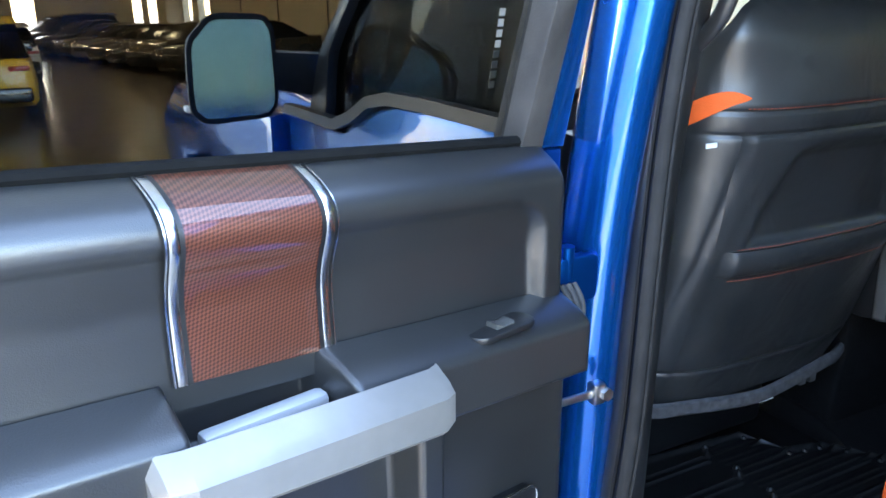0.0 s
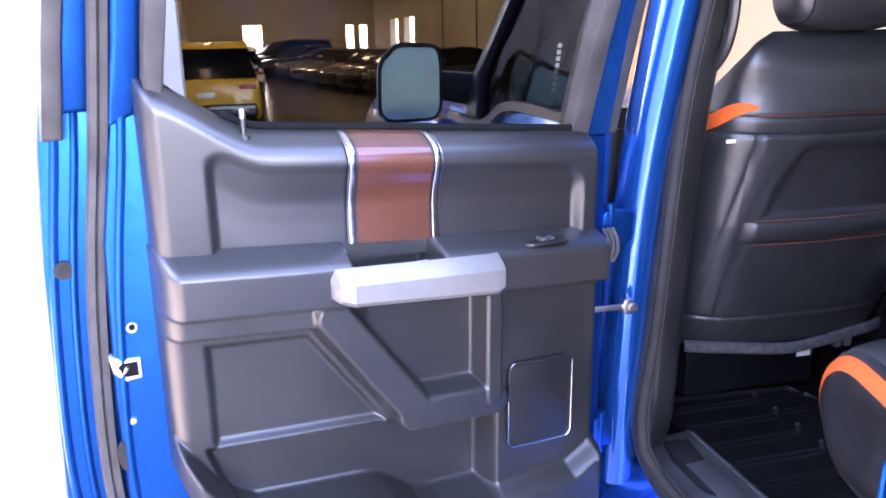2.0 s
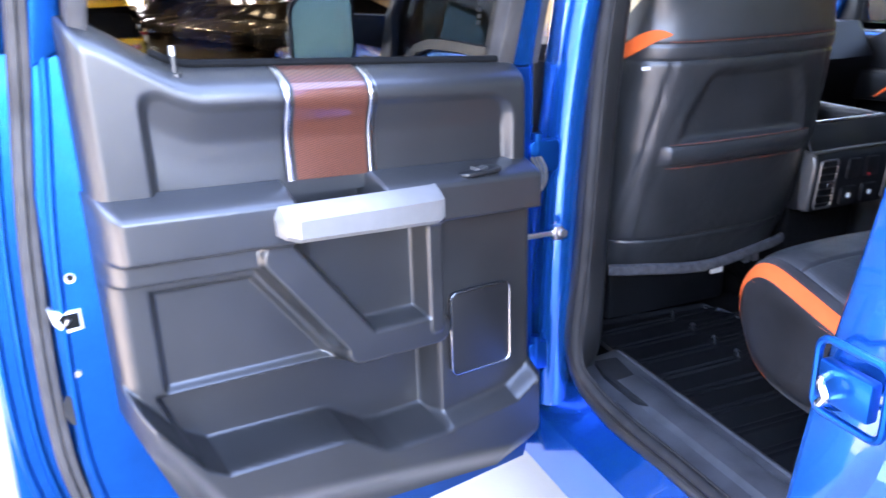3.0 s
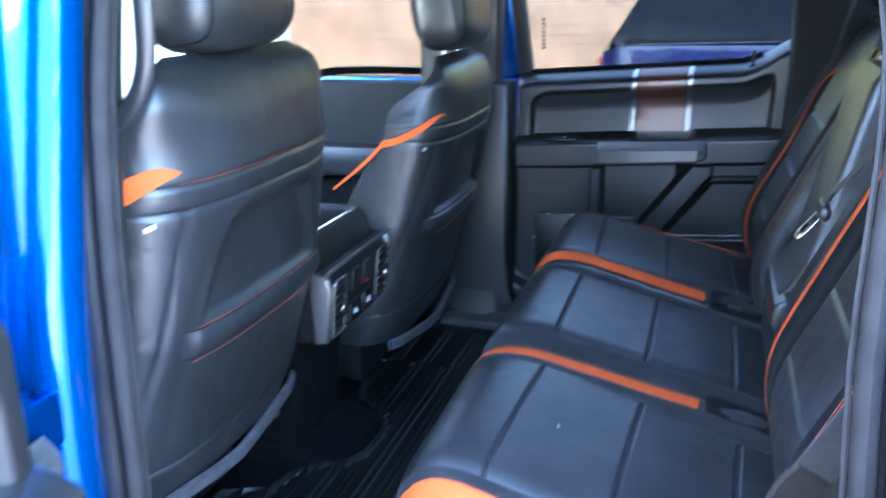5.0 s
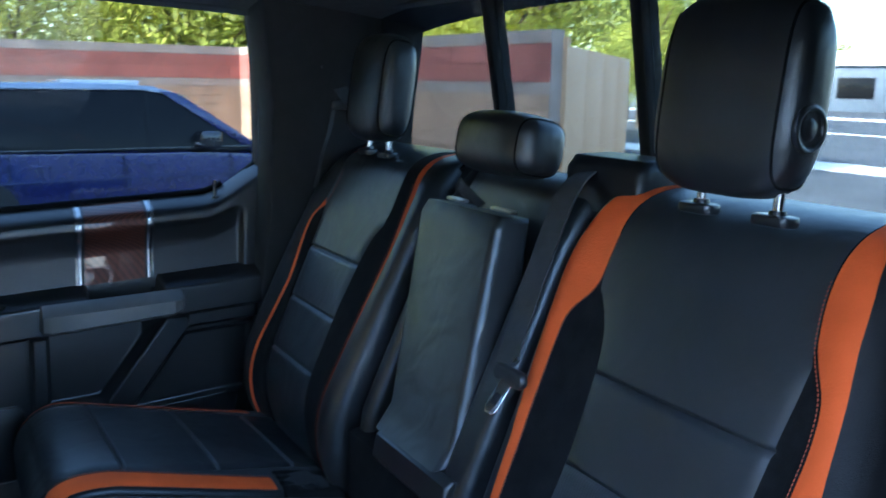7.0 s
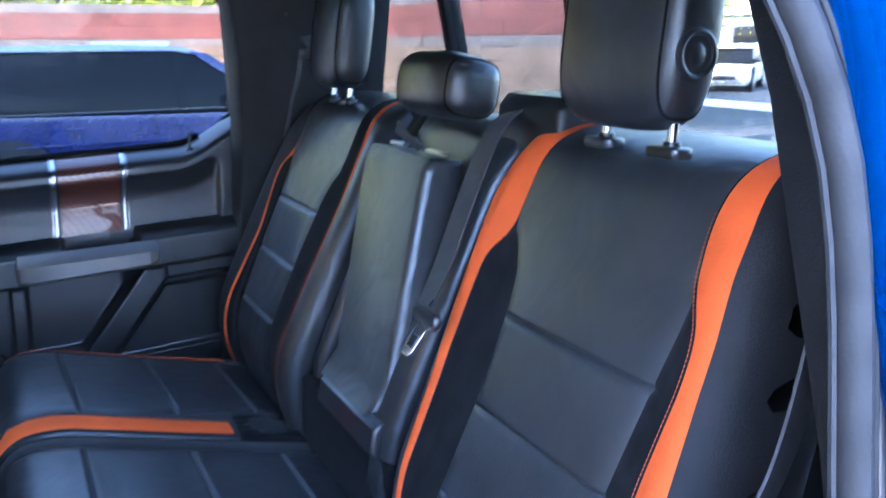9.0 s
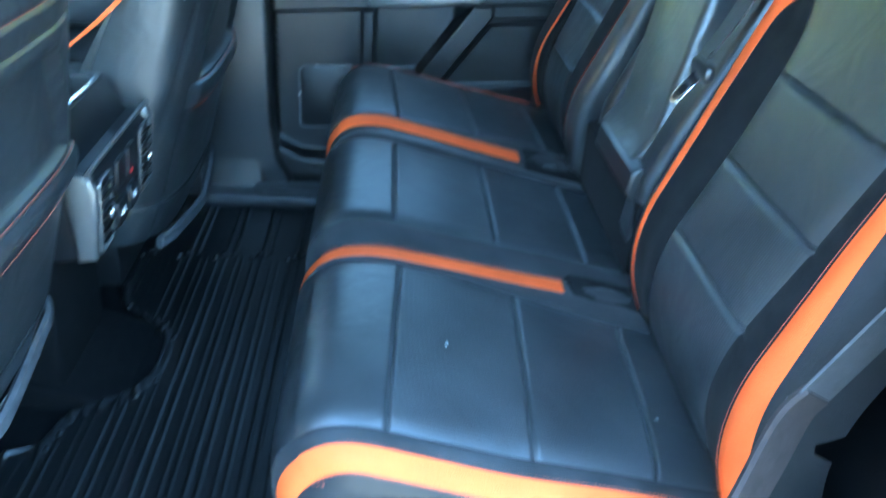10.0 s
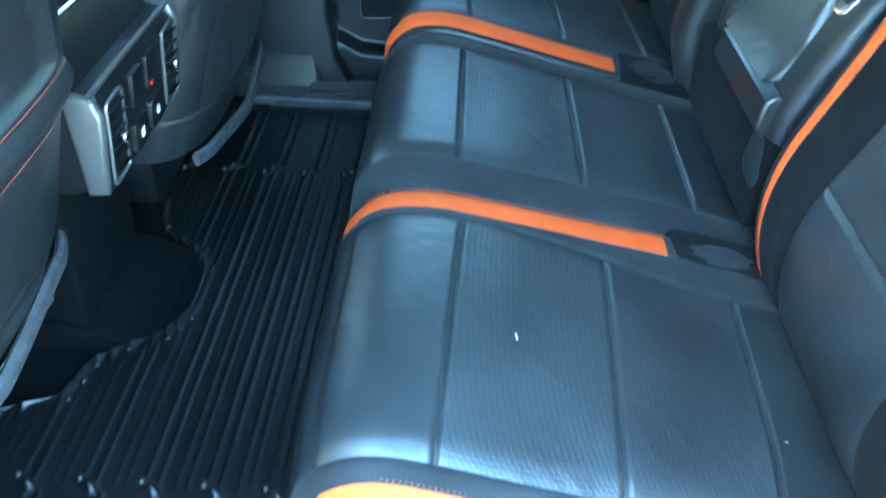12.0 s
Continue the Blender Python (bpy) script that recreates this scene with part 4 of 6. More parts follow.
def backrest(owner, sx):
    """Outer backrest; sx is -1 for the near side and 1 for the far one."""
    top, bot = 1.620, 0.955
    Z = [1.0, 1.1, 1.27, 1.30, 1.40, 1.445, 1.465, 1.48, 1.535, 1.60, 1.63]
    B = [[-0.735, -0.735, -0.733, -0.733, -0.722, -0.714, -0.711, -0.708, -0.695, -0.675, -0.665],
         [-0.728, -0.722, -0.706, -0.703, -0.692, -0.687, -0.684, -0.681, -0.672, -0.652, -0.645],
         [-0.690, -0.682, -0.664, -0.661, -0.668, -0.664, -0.652, -0.634, -0.622, -0.622, -0.625],
         [-0.598, -0.605, -0.619, -0.620, -0.625, -0.629, -0.630, -0.632, -0.620, -0.620, -0.623],
         [-0.350, -0.358, -0.362, -0.361, -0.350, -0.335, -0.318, -0.303, -0.302, -0.306, -0.312],
         [-0.284, -0.279, -0.270, -0.267, -0.262, -0.262, -0.282, -0.299, -0.300, -0.304, -0.310],
         [-0.276, -0.268, -0.250, -0.244, -0.226, -0.221, -0.219, -0.218, -0.222, -0.240, -0.25],
         [-0.228, -0.222, -0.212, -0.210, -0.202, -0.200, -0.199, -0.198, -0.200, -0.214, -0.23]]
    if sx > 0:
        B[4], B[5], B[6] = [b - 0.022 for b in B[4]], [b - 0.026 for b in B[5]], [b - 0.026 for b in B[6]]
        B[5] = [b - (b - a) * 0.30 for a, b in zip(B[5], B[6])]
        B[1] = [b - (b - a) * 0.18 + 0.012 for a, b in zip(B[1], B[2])]
        B[2] = [b + 0.012 for b in B[2]]
    n = [8, 4, 6, 22, 6, 5, 8]
    rows = sorted({round(bot + (top - bot) * (1 - (1 - i / 70) ** 1.35), 4) for i in range(71)} | {round(s + o, 4) for s in (1.381, 1.268, 1.158) for o in (-0.009, -0.0055, -0.003, -0.0015, 0, 0.0015, 0.003, 0.0055, 0.009)})
    band = [k for k in range(7) for _ in range(n[k])]
    cols = list(range(len(band) + 1))

    def soft(z, row):
        return sum(lerp(z + o, Z, row) for o in (-0.016, -0.008, 0, 0.008, 0.016)) / 5

    def P(i, j):
        z = rows[j]
        k = band[i] if i < len(band) else 6
        f = (i - sum(n[:k])) / n[k]
        if k == 0:
            f = f ** 2
        elif k == 6:
            f = 1 - (1 - f) ** 2
        a, b = soft(z, B[k]), soft(z, B[k + 1])
        x = a + (b - a) * f
        l, r = lerp(z, Z, B[0]), lerp(z, Z, B[7])
        d = min(x - l, r - x) / ((r - l) / 2)
        fx = superfall(d, 5 if sx < 0 else 8)
        fz = superfall(min((top - z) / 0.072, 1.0), 2.9)
        bol = (0.026 if x < -0.5 else 0.016) * (1 - float(step(0.10, 0.36, d))) * float(step(1.62, 1.50, z))
        y = y_back(z) + bol - 0.115 * (1 - fx * fz)
        if 2 < k < 4:
            for s in (1.381, 1.268, 1.158):
                y -= 0.0055 * math.exp(-((z - s) / 0.0034) ** 2)
        for q, zlo in ((3, 1.48), (4, 1.48)):
            e = lerp(z, Z, B[q])
            if z < zlo:
                y -= 0.004 * math.exp(-((x - e) / 0.005) ** 2)
        return (-sx * x, y, z)

    def cls(i, j):
        z = rows[j]
        k = band[i]
        if k in (1, 5):
            return ("orange", k)
        if k in (2, 4):
            return ("suede", k)
        if k == 3:
            return "perf" if z < 1.268 else "lumbar" if z < 1.381 else "main"
        return ("edge", k) if k == 0 else ("side", k)
    looks = {"orange": ("trim_strip", ORANGE, "orange leather trim strip"), "suede": ("suede_border", SUEDE, "black suede border"), "perf": ("backrest_insert", PERF, "perforated black leather insert"),
             "main": ("backrest", LEATHER, "smooth black leather backrest"), "lumbar": ("lumbar_panel", LEATHER, ""), "side": ("bolster", LEATHER, ""), "edge": ("bolster", MATTE, "black vinyl outer bolster")}
    obs = quilt(owner, P, cols, rows, cls, looks)
    if sx > 0:
        for o in obs.values():
            o.data.flip_normals()
    for k, off in ((2, 0.003), (5, -0.003)):
        c = sum(n[:k])
        run = [Vector(P(c, j)) + Vector((-sx * off, 0.0012, 0)) for j in range(len(rows)) if rows[j] < 1.56]
        stitches(owner, run)
    xs = sorted((-sx * -0.72, -sx * -0.25))
    bm = slab([(y_back(z) - 0.100, z) for z in (0.90, 1.60)] + [(y_back(z) - 0.16, z) for z in (1.60, 0.90)], "x", xs[0], xs[1], 0.008)
    part("back_shell", bm, PLASTIC_B, owner, "black seat back shell")


for sx, own in ((-1, seat_l), (1, seat_r)):
    backrest(own, sx)


def pillow(hw, hd, hh, n=4.5):
    """A soft block: superellipsoid-like head restraint; returns its points about its middle."""
    def P(u, v):
        a, b = 2 * math.pi * u, math.pi * (v - 0.5)
        f = lambda w: math.copysign(abs(w) ** (2 / n), w)
        cb = f(math.cos(b))
        return Vector((hw * f(math.cos(a)) * cb, hd * f(math.sin(a)) * cb, hh * f(math.sin(b))))
    return P


def head_restraint(owner, c, hw, hd, hh, tilt, button=None, posts=(), n=4.5, drop=0.035):
    P = pillow(hw, hd, hh, n)
    R = Matrix.Rotation(tilt, 3, "X")
    cols, rows = [i / 56 for i in range(56)], [i / 30 for i in range(31)]
    ob = grid_mesh("head_restraint", lambda u, v: Vector(c) + R @ P(u, v), cols, rows, LEATHER, owner, "black leather head restraint", close_u=True, angle=80)
    ks = (1 - 0.8 ** n) ** (1 / n) * 1.003
    for s in (-1, 1):
        loop = []
        for i in range(40):
            v = -0.5 + i / 40 * 2
            a = 2 * math.pi * i / 40
            f = lambda w, e: math.copysign(abs(w) ** (2 / e), w)
            loop.append(Vector(c) + R @ Vector((s * hw * 0.80, hd * f(math.cos(a), n) * ks, hh * f(math.sin(a), n) * ks)))
        part("seam", sweep(loop, circle(0.0018, 5), (1, 0, 0), True), SUEDE, ob)
    for px in posts:
        p = Vector((px, c[1] + 0.0, c[2]))
        lo = Vector((px, c[1], c[2] - hh - drop))
        part("post", rod(lo, p, 0.0062), CHROME, ob, "chrome post")
        part("guide", slab(round_rect(px - 0.027, px + 0.027, c[1] - 0.013, c[1] + 0.020, 0.014), "z", c[2] - hh - drop - 0.014, c[2] - hh - drop - 0.001, 0.004), PLASTIC, ob, "glossy dark post guide")
        part("collar", rod((px, c[1], c[2] - hh - drop - 0.004), (px, c[1], c[2] - hh - drop + 0.004), 0.011, 0.009), PLASTIC_B, ob)
    if button:
        b = Vector(c) + Vector(button)
        s = math.copysign(1, button[0])
        ring = [b + Vector((s * 0.001, 0.0235 * math.cos(k), 0.0235 * math.sin(k))) for k in [2 * math.pi * i / 28 for i in range(28)]]
        bt = part("button_ring", sweep(ring, circle(0.0042, 8), (1, 0, 0), True), LEATHER, ob, "round black ring of the tilt button")
        bm = rod(b - Vector((s * 0.006, 0, 0)), b + Vector((s * 0.0005, 0, 0)), 0.0150, 0.0138, 24)
        rod(b + Vector((s * 0.0004, 0, 0)), b + Vector((s * 0.0045, 0, 0)), 0.0138, 0.0078, 24, bm)
        part("button", bm, PLASTIC, bt, "glossy black domed button")
    return ob


head_restraint(seat_l, (-0.463, -0.102, 1.746), 0.105, 0.043, 0.118, radians(4), (-0.1030, 0.008, -0.034), (-0.425, -0.535), 3.7, 0.012)
head_restraint(seat_r, (0.508, -0.125, 1.742), 0.094, 0.045, 0.115, radians(6), (0.0915, -0.005, 0.0), (0.460, 0.555), 3.8, 0.018)
head_restraint(seat_c, (0.009, -0.115, 1.656), 0.108, 0.058, 0.054, radians(8), None, (), 3.3)

# middle backrest with its folding armrest
def middle_back():
    prof = [(y_back(0.94) - 0.03, 0.94), (y_back(1.10) - 0.06, 1.10), (y_back(1.53) - 0.062, 1.53), (y_back(1.56) - 0.050, 1.565), (y_back(1.60) - 0.058, 1.598), (y_back(1.61) - 0.085, 1.612), (y_back(1.61) - 0.14, 1.605), (y_back(0.98) - 0.14, 0.98)]
    part("backrest", slab(prof, "x", -0.200, 0.235, 0.016, None, 3), LEATHER, seat_c, "black leather middle backrest")
    for x0, x1 in ((-0.190, -0.116), (0.152, 0.198)):
        prof = [(y_back(z) - (0.012 if x0 < 0 else 0.028) - 0.03 * max(0.0, (z - 1.50) / 0.1) ** 2, z) for z in (0.95, 1.05, 1.15, 1.25, 1.35, 1.45, 1.50, 1.54, 1.575, 1.60)] + [(y_back(1.62) - 0.075, 1.617), (y_back(1.60) - 0.10, 1.60), (y_back(0.95) - 0.10, 0.95)]
        part("side_pad", slab(prof, "x", x0, x1, 0.019, None, 4), LEATHER, seat_c, "black leather pad beside the armrest")
    prof = [(0.082, 1.160), (0.048, 1.20), (-0.022, 1.53), (-0.036, 1.551), (-0.092, 1.545), (-0.045, 1.150)]
    bm = slab(prof, "x", -0.103, 0.140, 0.016, None, 4)
    for v in bm.verts:          # narrower towards its hinge
        k = 0.28 * max(0.0, (1.45 - v.co.z) / 0.30)
        v.co.x = v.co.x - 0.10 * k if v.co.x < 0 else v.co.x - 0.20 * k
    part("armrest", bm, LEATHER, seat_c, "folded-up black leather armrest")
    part("hinge_bar", slab([(0.055, 1.105), (0.048, 1.150), (0.070, 1.164), (0.086, 1.155), (0.092, 1.118), (0.080, 1.102)], "x", -0.166, 0.066, 0.006, None, 3), PLASTIC, seat_c, "grey plastic armrest hinge cover")
    part("seat_gap", slab([(0.0, 0.96), (0.075, 0.98), (0.075, 1.108), (0.03, 1.118), (-0.03, 1.11)], "x", -0.19, 0.20, 0.008), SUEDE, seat_c, "black cloth behind the cushion")
    for x0, x1 in ((-0.090, -0.030), (0.050, 0.105)):
        part("latch_bar", box(x0, x1, -0.070, -0.058, 1.552, 1.558, 0.0015), STEEL, seat_c)
    loop = smooth_path([(0.018, -0.075, 1.552), (0.030, -0.045, 1.580), (0.045, -0.045, 1.588), (0.058, -0.055, 1.575), (0.062, -0.080, 1.552)], 6)
    part("pull_loop", sweep(loop, [(-0.009, -0.0015), (0.009, -0.0015), (0.009, 0.0015), (-0.009, 0.0015)], (0, 1, 0.3)), WEBBING, seat_c, "black webbing pull loop")


middle_back()


def buckle_pocket(owner, x0, x1, buckle):
    """A black fabric well beside the middle seat, behind the orange strip."""
    def P(c, r):
        a, b = 2 * c - 1, 2 * r - 1
        e = superfall(1 - abs(a), 5) * superfall(1 - abs(b), 5)
        y = 0.060 + 0.130 * r
        top = 0.955 + 0.2 * y + 0.011 - 0.024 * math.exp(-((a / 0.6) ** 2) - ((b + 0.1) / 0.6) ** 2)
        top += 0.0015 * math.sin(31 * c + 9 * r) * e + 0.007 * math.exp(-((r - 0.95) / 0.05) ** 2)
        return (x0 + (x1 - x0) * c, y, 0.94 + (top - 0.94) * e)
    st = [i / 24 for i in range(25)]
    w = grid_mesh("buckle_pocket", P, st, st, SUEDE, owner, "black fabric buckle pocket")
    if buckle:
        part("buckle", box(buckle[0] - 0.014, buckle[0] + 0.014, buckle[1] - 0.05, buckle[1] + 0.004, 0.955, 0.988, 0.006), PLASTIC_B, w, "black belt buckle")
        part("buckle_button", box(buckle[0] - 0.010, buckle[0] + 0.010, buckle[1] - 0.006, buckle[1] + 0.008, 0.978, 0.991, 0.003), RED_PL, w, "red release button")


buckle_pocket(seat_l, -0.296, -0.214, None)
buckle_pocket(seat_r, 0.214, 0.330, (0.238, 0.168))

# ---- front seats ----
def front_seat(cx, dy, dz):
    own = thing("front_car_seat", (cx, 1.2, FLOOR_Z), "black leather front seat with red stitching and an orange shoulder strip", "car seat", "front seats")
    top = 1.588 if cx < 0 else 1.566
    zs_ = [0.84, 0.93, 1.17, 1.42, top - 0.06, top - 0.024, top + 0.004]
    yb = [q + dy for q in ((1.040, 0.998, 0.930, 0.893, 0.905, 0.915, 0.93) if cx < 0 else (1.055, 1.02, 0.955, 0.900, 0.905, 0.915, 0.93))]
    hw = [0.294, 0.296, 0.297, 0.289, 0.262, 0.236, 0.175] if cx < 0 else [0.275, 0.280, 0.282, 0.270, 0.235, 0.200, 0.135]
    rows = sorted({round(0.84 + i * (top - 0.84) / 70, 4) for i in range(71)} | {round(q + o, 4) for q in (1.415, 1.378, 1.132, 1.182, 0.93) for o in (-0.006, -0.003, 0, 0.003, 0.006)})
    vals, band = spaced([0, 0.10, 0.20, 0.80, 0.90, 1], [12, 6, 26, 6, 12])

    def P(i, j):
        z = rows[j]
        q = vals[i]
        w = lerp(z, zs_, hw)
        x = cx + (2 * q - 1) * w
        d = min(q, 1 - q) * 2
        f = superfall(d, 3.2) * superfall(min((top - z) / 0.10, 1), 2.4)
        y = lerp(z, zs_, yb) + 0.15 * (1 - f) * (1 - 0.72 * float(step(1.435, top - 0.02, z)))
        # sunken back panel over a map pocket
        edge_ = lerp(z, [0.93, 1.17, 1.26, 1.33, 1.38], [0.228, 0.216, 0.192, 0.158, 0.118])
        k = min(edge_ - 0.030 - abs(x - cx), z - 1.190, 1.348 - z)
        y += 0.016 * float(step(-0.006, 0.008, k))
        if 1.132 < z < 1.182 and abs(x - cx) < 0.212:
            y -= 0.006 + 0.008 * math.sin(math.pi * (z - 1.132) / 0.05)
        for c_ in (1.415, 1.378, 0.93):
            y += 0.005 * math.exp(-((z - c_) / 0.004) ** 2)
        y += 0.003 * math.exp(-((abs(x - cx) - edge_) / 0.005) ** 2) * (1 if z < 1.378 else 0)
        y += 0.004 * math.exp(-((abs(x - cx) - lerp(z, [1.0, 1.2, 1.37], [0.275, 0.250, 0.222])) / 0.005) ** 2) * (1 if 1.0 < z < 1.378 else 0)
        return (x, y, z + dz)

    def cls(i, j):
        z = rows[j]
        if z < 0.93:
            return "flap"
        if z > 1.415:
            return "upper"
        if 1.132 <= z < 1.182 and 1 <= band[i] <= 3:
            return "pocket"
        if 1 <= band[i] <= 3:
            return "panel" if z < 1.132 else "upper_panel"
        return ("wing", band[i])
    looks = {"flap": ("back_flap", LEATHER, "soft black lower flap"), "upper": ("backrest", LEATHER, "black leather upper backrest"), "pocket": ("pocket_edge", LEATHER, "padded pocket edge with red stitching"),
             "panel": ("map_pocket", LEATHER, "black leather map pocket"), "upper_panel": ("back_panel", LEATHER, ""), "wing": ("wing", LEATHER, "")}
    for o in quilt(own, P, vals, rows, cls, looks).values():
        o.data.flip_normals()
    # front half of the backrest
    bm = bmesh.new()
    rings = []
    for z in [0.80 + i * 0.04 for i in range(16)]:
        w = lerp(z, zs_, hw) * 0.985
        y0 = lerp(z, zs_, yb)
        k = 1 - max(0.0, (z - 1.12) / 0.285) ** 1.6 * 0.97
        rings.append([bm.verts.new((cx + a, y0 + 0.145 + (b + 0.02) * k, z + dz)) for a, b in ((-w, -0.03), (-w, 0.05), (-w * 0.8, 0.085), (w * 0.8, 0.085), (w, 0.05), (w, -0.03))])
    for A, B in zip(rings, rings[1:]):
        for j in range(5):
            bm.faces.new((A[j], A[j + 1], B[j + 1], B[j]))
    bm.faces.new(rings[-1])
    bmesh.ops.recalc_face_normals(bm, faces=bm.faces[:])
    part("bolster", bm, LEATHER, own)
    # orange strips over both shoulders
    def skin(e, q, z):
        """A point of the backrest's surface: q is 0 on the back face's middle, 1 at the rim, above 1 forward along the side."""
        w = lerp(z, zs_, hw)
        if q <= 1:
            return Vector((cx + e * (w * q + 0.003), lerp(z, zs_, yb) + 0.15 * (1 - superfall(1 - q, 3.2)) - 0.003, z + dz))
        return Vector((cx + e * (w + 0.004), lerp(z, zs_, yb) + 0.15 + (q - 1) * 0.5, z + dz))
    for e in (-1,):
        bm = bmesh.new()
        prev = None
        for i in range(41):
            t = i / 40
            q = 1 - 0.2 * (1 - t / 0.45) ** 2 if t < 0.45 else 1 + 0.20 * ((t - 0.45) / 0.55) ** 1.3
            zc = 1.436 - 0.21 * max(0.0, t - 0.08) ** 1.5 if cx < 0 else 1.440 - 0.19 * max(0.0, t - 0.04) ** 1.2
            wd = (0.018 if cx < 0 else 0.009) * (math.sin(0.5 * math.pi * t / 0.34) ** 0.8 if t < 0.34 else 1 - 0.7 * (t - 0.34) / 0.66) + 0.0008
            row = [bm.verts.new(skin(e, q, zc + k * wd)) for k in (-1, -0.4, 0.4, 1)]
            if prev:
                for j in range(3):
                    bm.faces.new((prev[j], prev[j + 1], row[j + 1], row[j]))
            prev = row
        bmesh.ops.recalc_face_normals(bm, faces=bm.faces[:])
        bmesh.ops.solidify(bm, geom=bm.faces[:], thickness=0.004)
        part("shoulder_strip", bm, ORANGE, own, "orange leather shoulder strip")
    # red stitching
    for q, lim in ((1.420, 0.235 if cx < 0 else 0.215), (1.127, 0.205), (1.186, 0.205)):
        pts = [Vector((cx + t * lim, lerp(q, zs_, yb) - (0.002 if q > 1.2 else 0.005) + 0.15 * (1 - superfall(1 - abs(t * lim) / lerp(q, zs_, hw), 3.2)), q + dz)) for t in [i / 20 - 1 for i in range(41)]]
        stitches(own, pts, 0.0070, 0.0052, 0.0007, None, "red stitching")
    tag = skin(-1, 0.93, 1.362)
    part("tag", box(tag.x - 0.013, tag.x + 0.010, tag.y - 0.009, tag.y - 0.006, tag.z - 0.002, tag.z + 0.006, 0.001), LABEL_WHITE, own, "small white fabric tag")
    # lit grey felt hem, clips and a paper tag under the back
    hem = [Vector((cx + q * lerp(0.84, zs_, hw) * 0.95, 1.045 + dy - 0.02 * (1 - abs(q)) + 0.10 * max(0, abs(q) - 0.86), 0.838 + dz - 0.012 * math.cos(q * 3))) for q in [i / 12 - 1 for i in range(25)]]
    part("hem", sweep(hem, circle(0.013, 8, 0.7, 1.2)), FELT, own, "grey felt hem")
    for q in (0.62, 0.74):
        part("clip", box(cx + q * 0.25 - 0.010, cx + q * 0.25 + 0.010, 1.045 + dy, 1.060 + dy, 0.800 + dz, 0.832 + dz, 0.003), FELT, own, "pale plastic clip")
    if cx < 0:
        part("paper_tag", box(cx + 0.045, cx + 0.085, 1.058, 1.060, 0.782, 0.802), LABEL_WHITE, own, "white paper tag")
    # cushion and base
    part("cushion", box(cx - 0.25, cx + 0.25, 1.14 + dy, 1.62 + dy, 0.86, 1.03, 0.05, 4), LEATHER, own, "black leather cushion")
    part("base", box(cx - 0.20, cx + 0.20, 1.17 + dy, 1.6 + dy, 0.64, 0.87, 0.02), PLASTIC_B, own, "black seat base")
    hx = cx - (0.020 if cx < 0 else 0.0)
    head_restraint(own, (hx, 0.975 + dy, 1.706 + dz - (0.022 if cx > 0 else 0.010)), 0.150 if cx < 0 else 0.145, 0.078, 0.112, radians(-8), None, (hx - 0.06, hx + 0.06), 3.5, 0.018)
    return own


front_seat(-0.406, 0.0, 0.0)
front_seat(0.452, -0.11, -0.05)


# ---- console, floor mat, belts ----
con = thing("centre_console", (0.0, 1.2, FLOOR_Z), "black centre console with rear air vents and silver edges", "console")
part("base", slab([(1.06, 0.64), (1.045, 0.955), (1.75, 0.955), (1.75, 0.64)], "x", -0.125, 0.125, 0.018, None, 3), CARPET, con, "black carpeted console base")
part("body", slab([(1.010, 0.945), (0.978, 0.952), (0.962, 1.10), (1.000, 1.172), (1.014, 1.176), (1.022, 1.110), (1.24, 1.105), (1.25, 1.185), (1.75, 1.185), (1.75, 0.94)], "x", -0.150, 0.150, 0.006, None, 3), PLASTIC_B, con, "black plastic console body")
for s in (-1, 1):
    part("tray_side", box(s * 0.141 - 0.009, s * 0.141 + 0.009, 1.0, 1.26, 1.09, 1.176, 0.006), PLASTIC_B, con, "black tray side")
part("tray_edge", box(-0.115, 0.128, 1.002, 1.012, 1.172, 1.180, 0.003), CHROME, con, "bright storage tray edge")
part("tray", box(-0.125, -0.04, 1.03, 1.22, 1.11, 1.125, 0.005), PLASTIC_B, con, "black storage tray")
part("panel_edge", sweep(smooth_path([(-0.166, 0.936, 1.110), (-0.150, 0.940, 1.116), (0.150, 0.940, 1.116), (0.166, 0.936, 1.110)], 5), circle(0.0045, 8)), SILVER, con, "satin silver upper edge")
bez = part("vent_panel", slab([(0.975, 0.950), (0.948, 0.958), (0.936, 1.085), (0.950, 1.112), (0.975, 1.112)], "x", -0.158, 0.158, 0.006, None, 3), PLASTIC_B, con, "dark grey rear vent panel")
tilt_c = lambda z: 0.948 - (z - 0.958) * 0.0945          # the panel's face


def on_face(x0, x1, z0, z1, out, deep, r):
    bm = slab(round_rect(x0, x1, z0, z1, r, 4), "y", -out, deep, 0.0012)
    for v in bm.verts:
        v.co.y += tilt_c(v.co.z)
    return bm


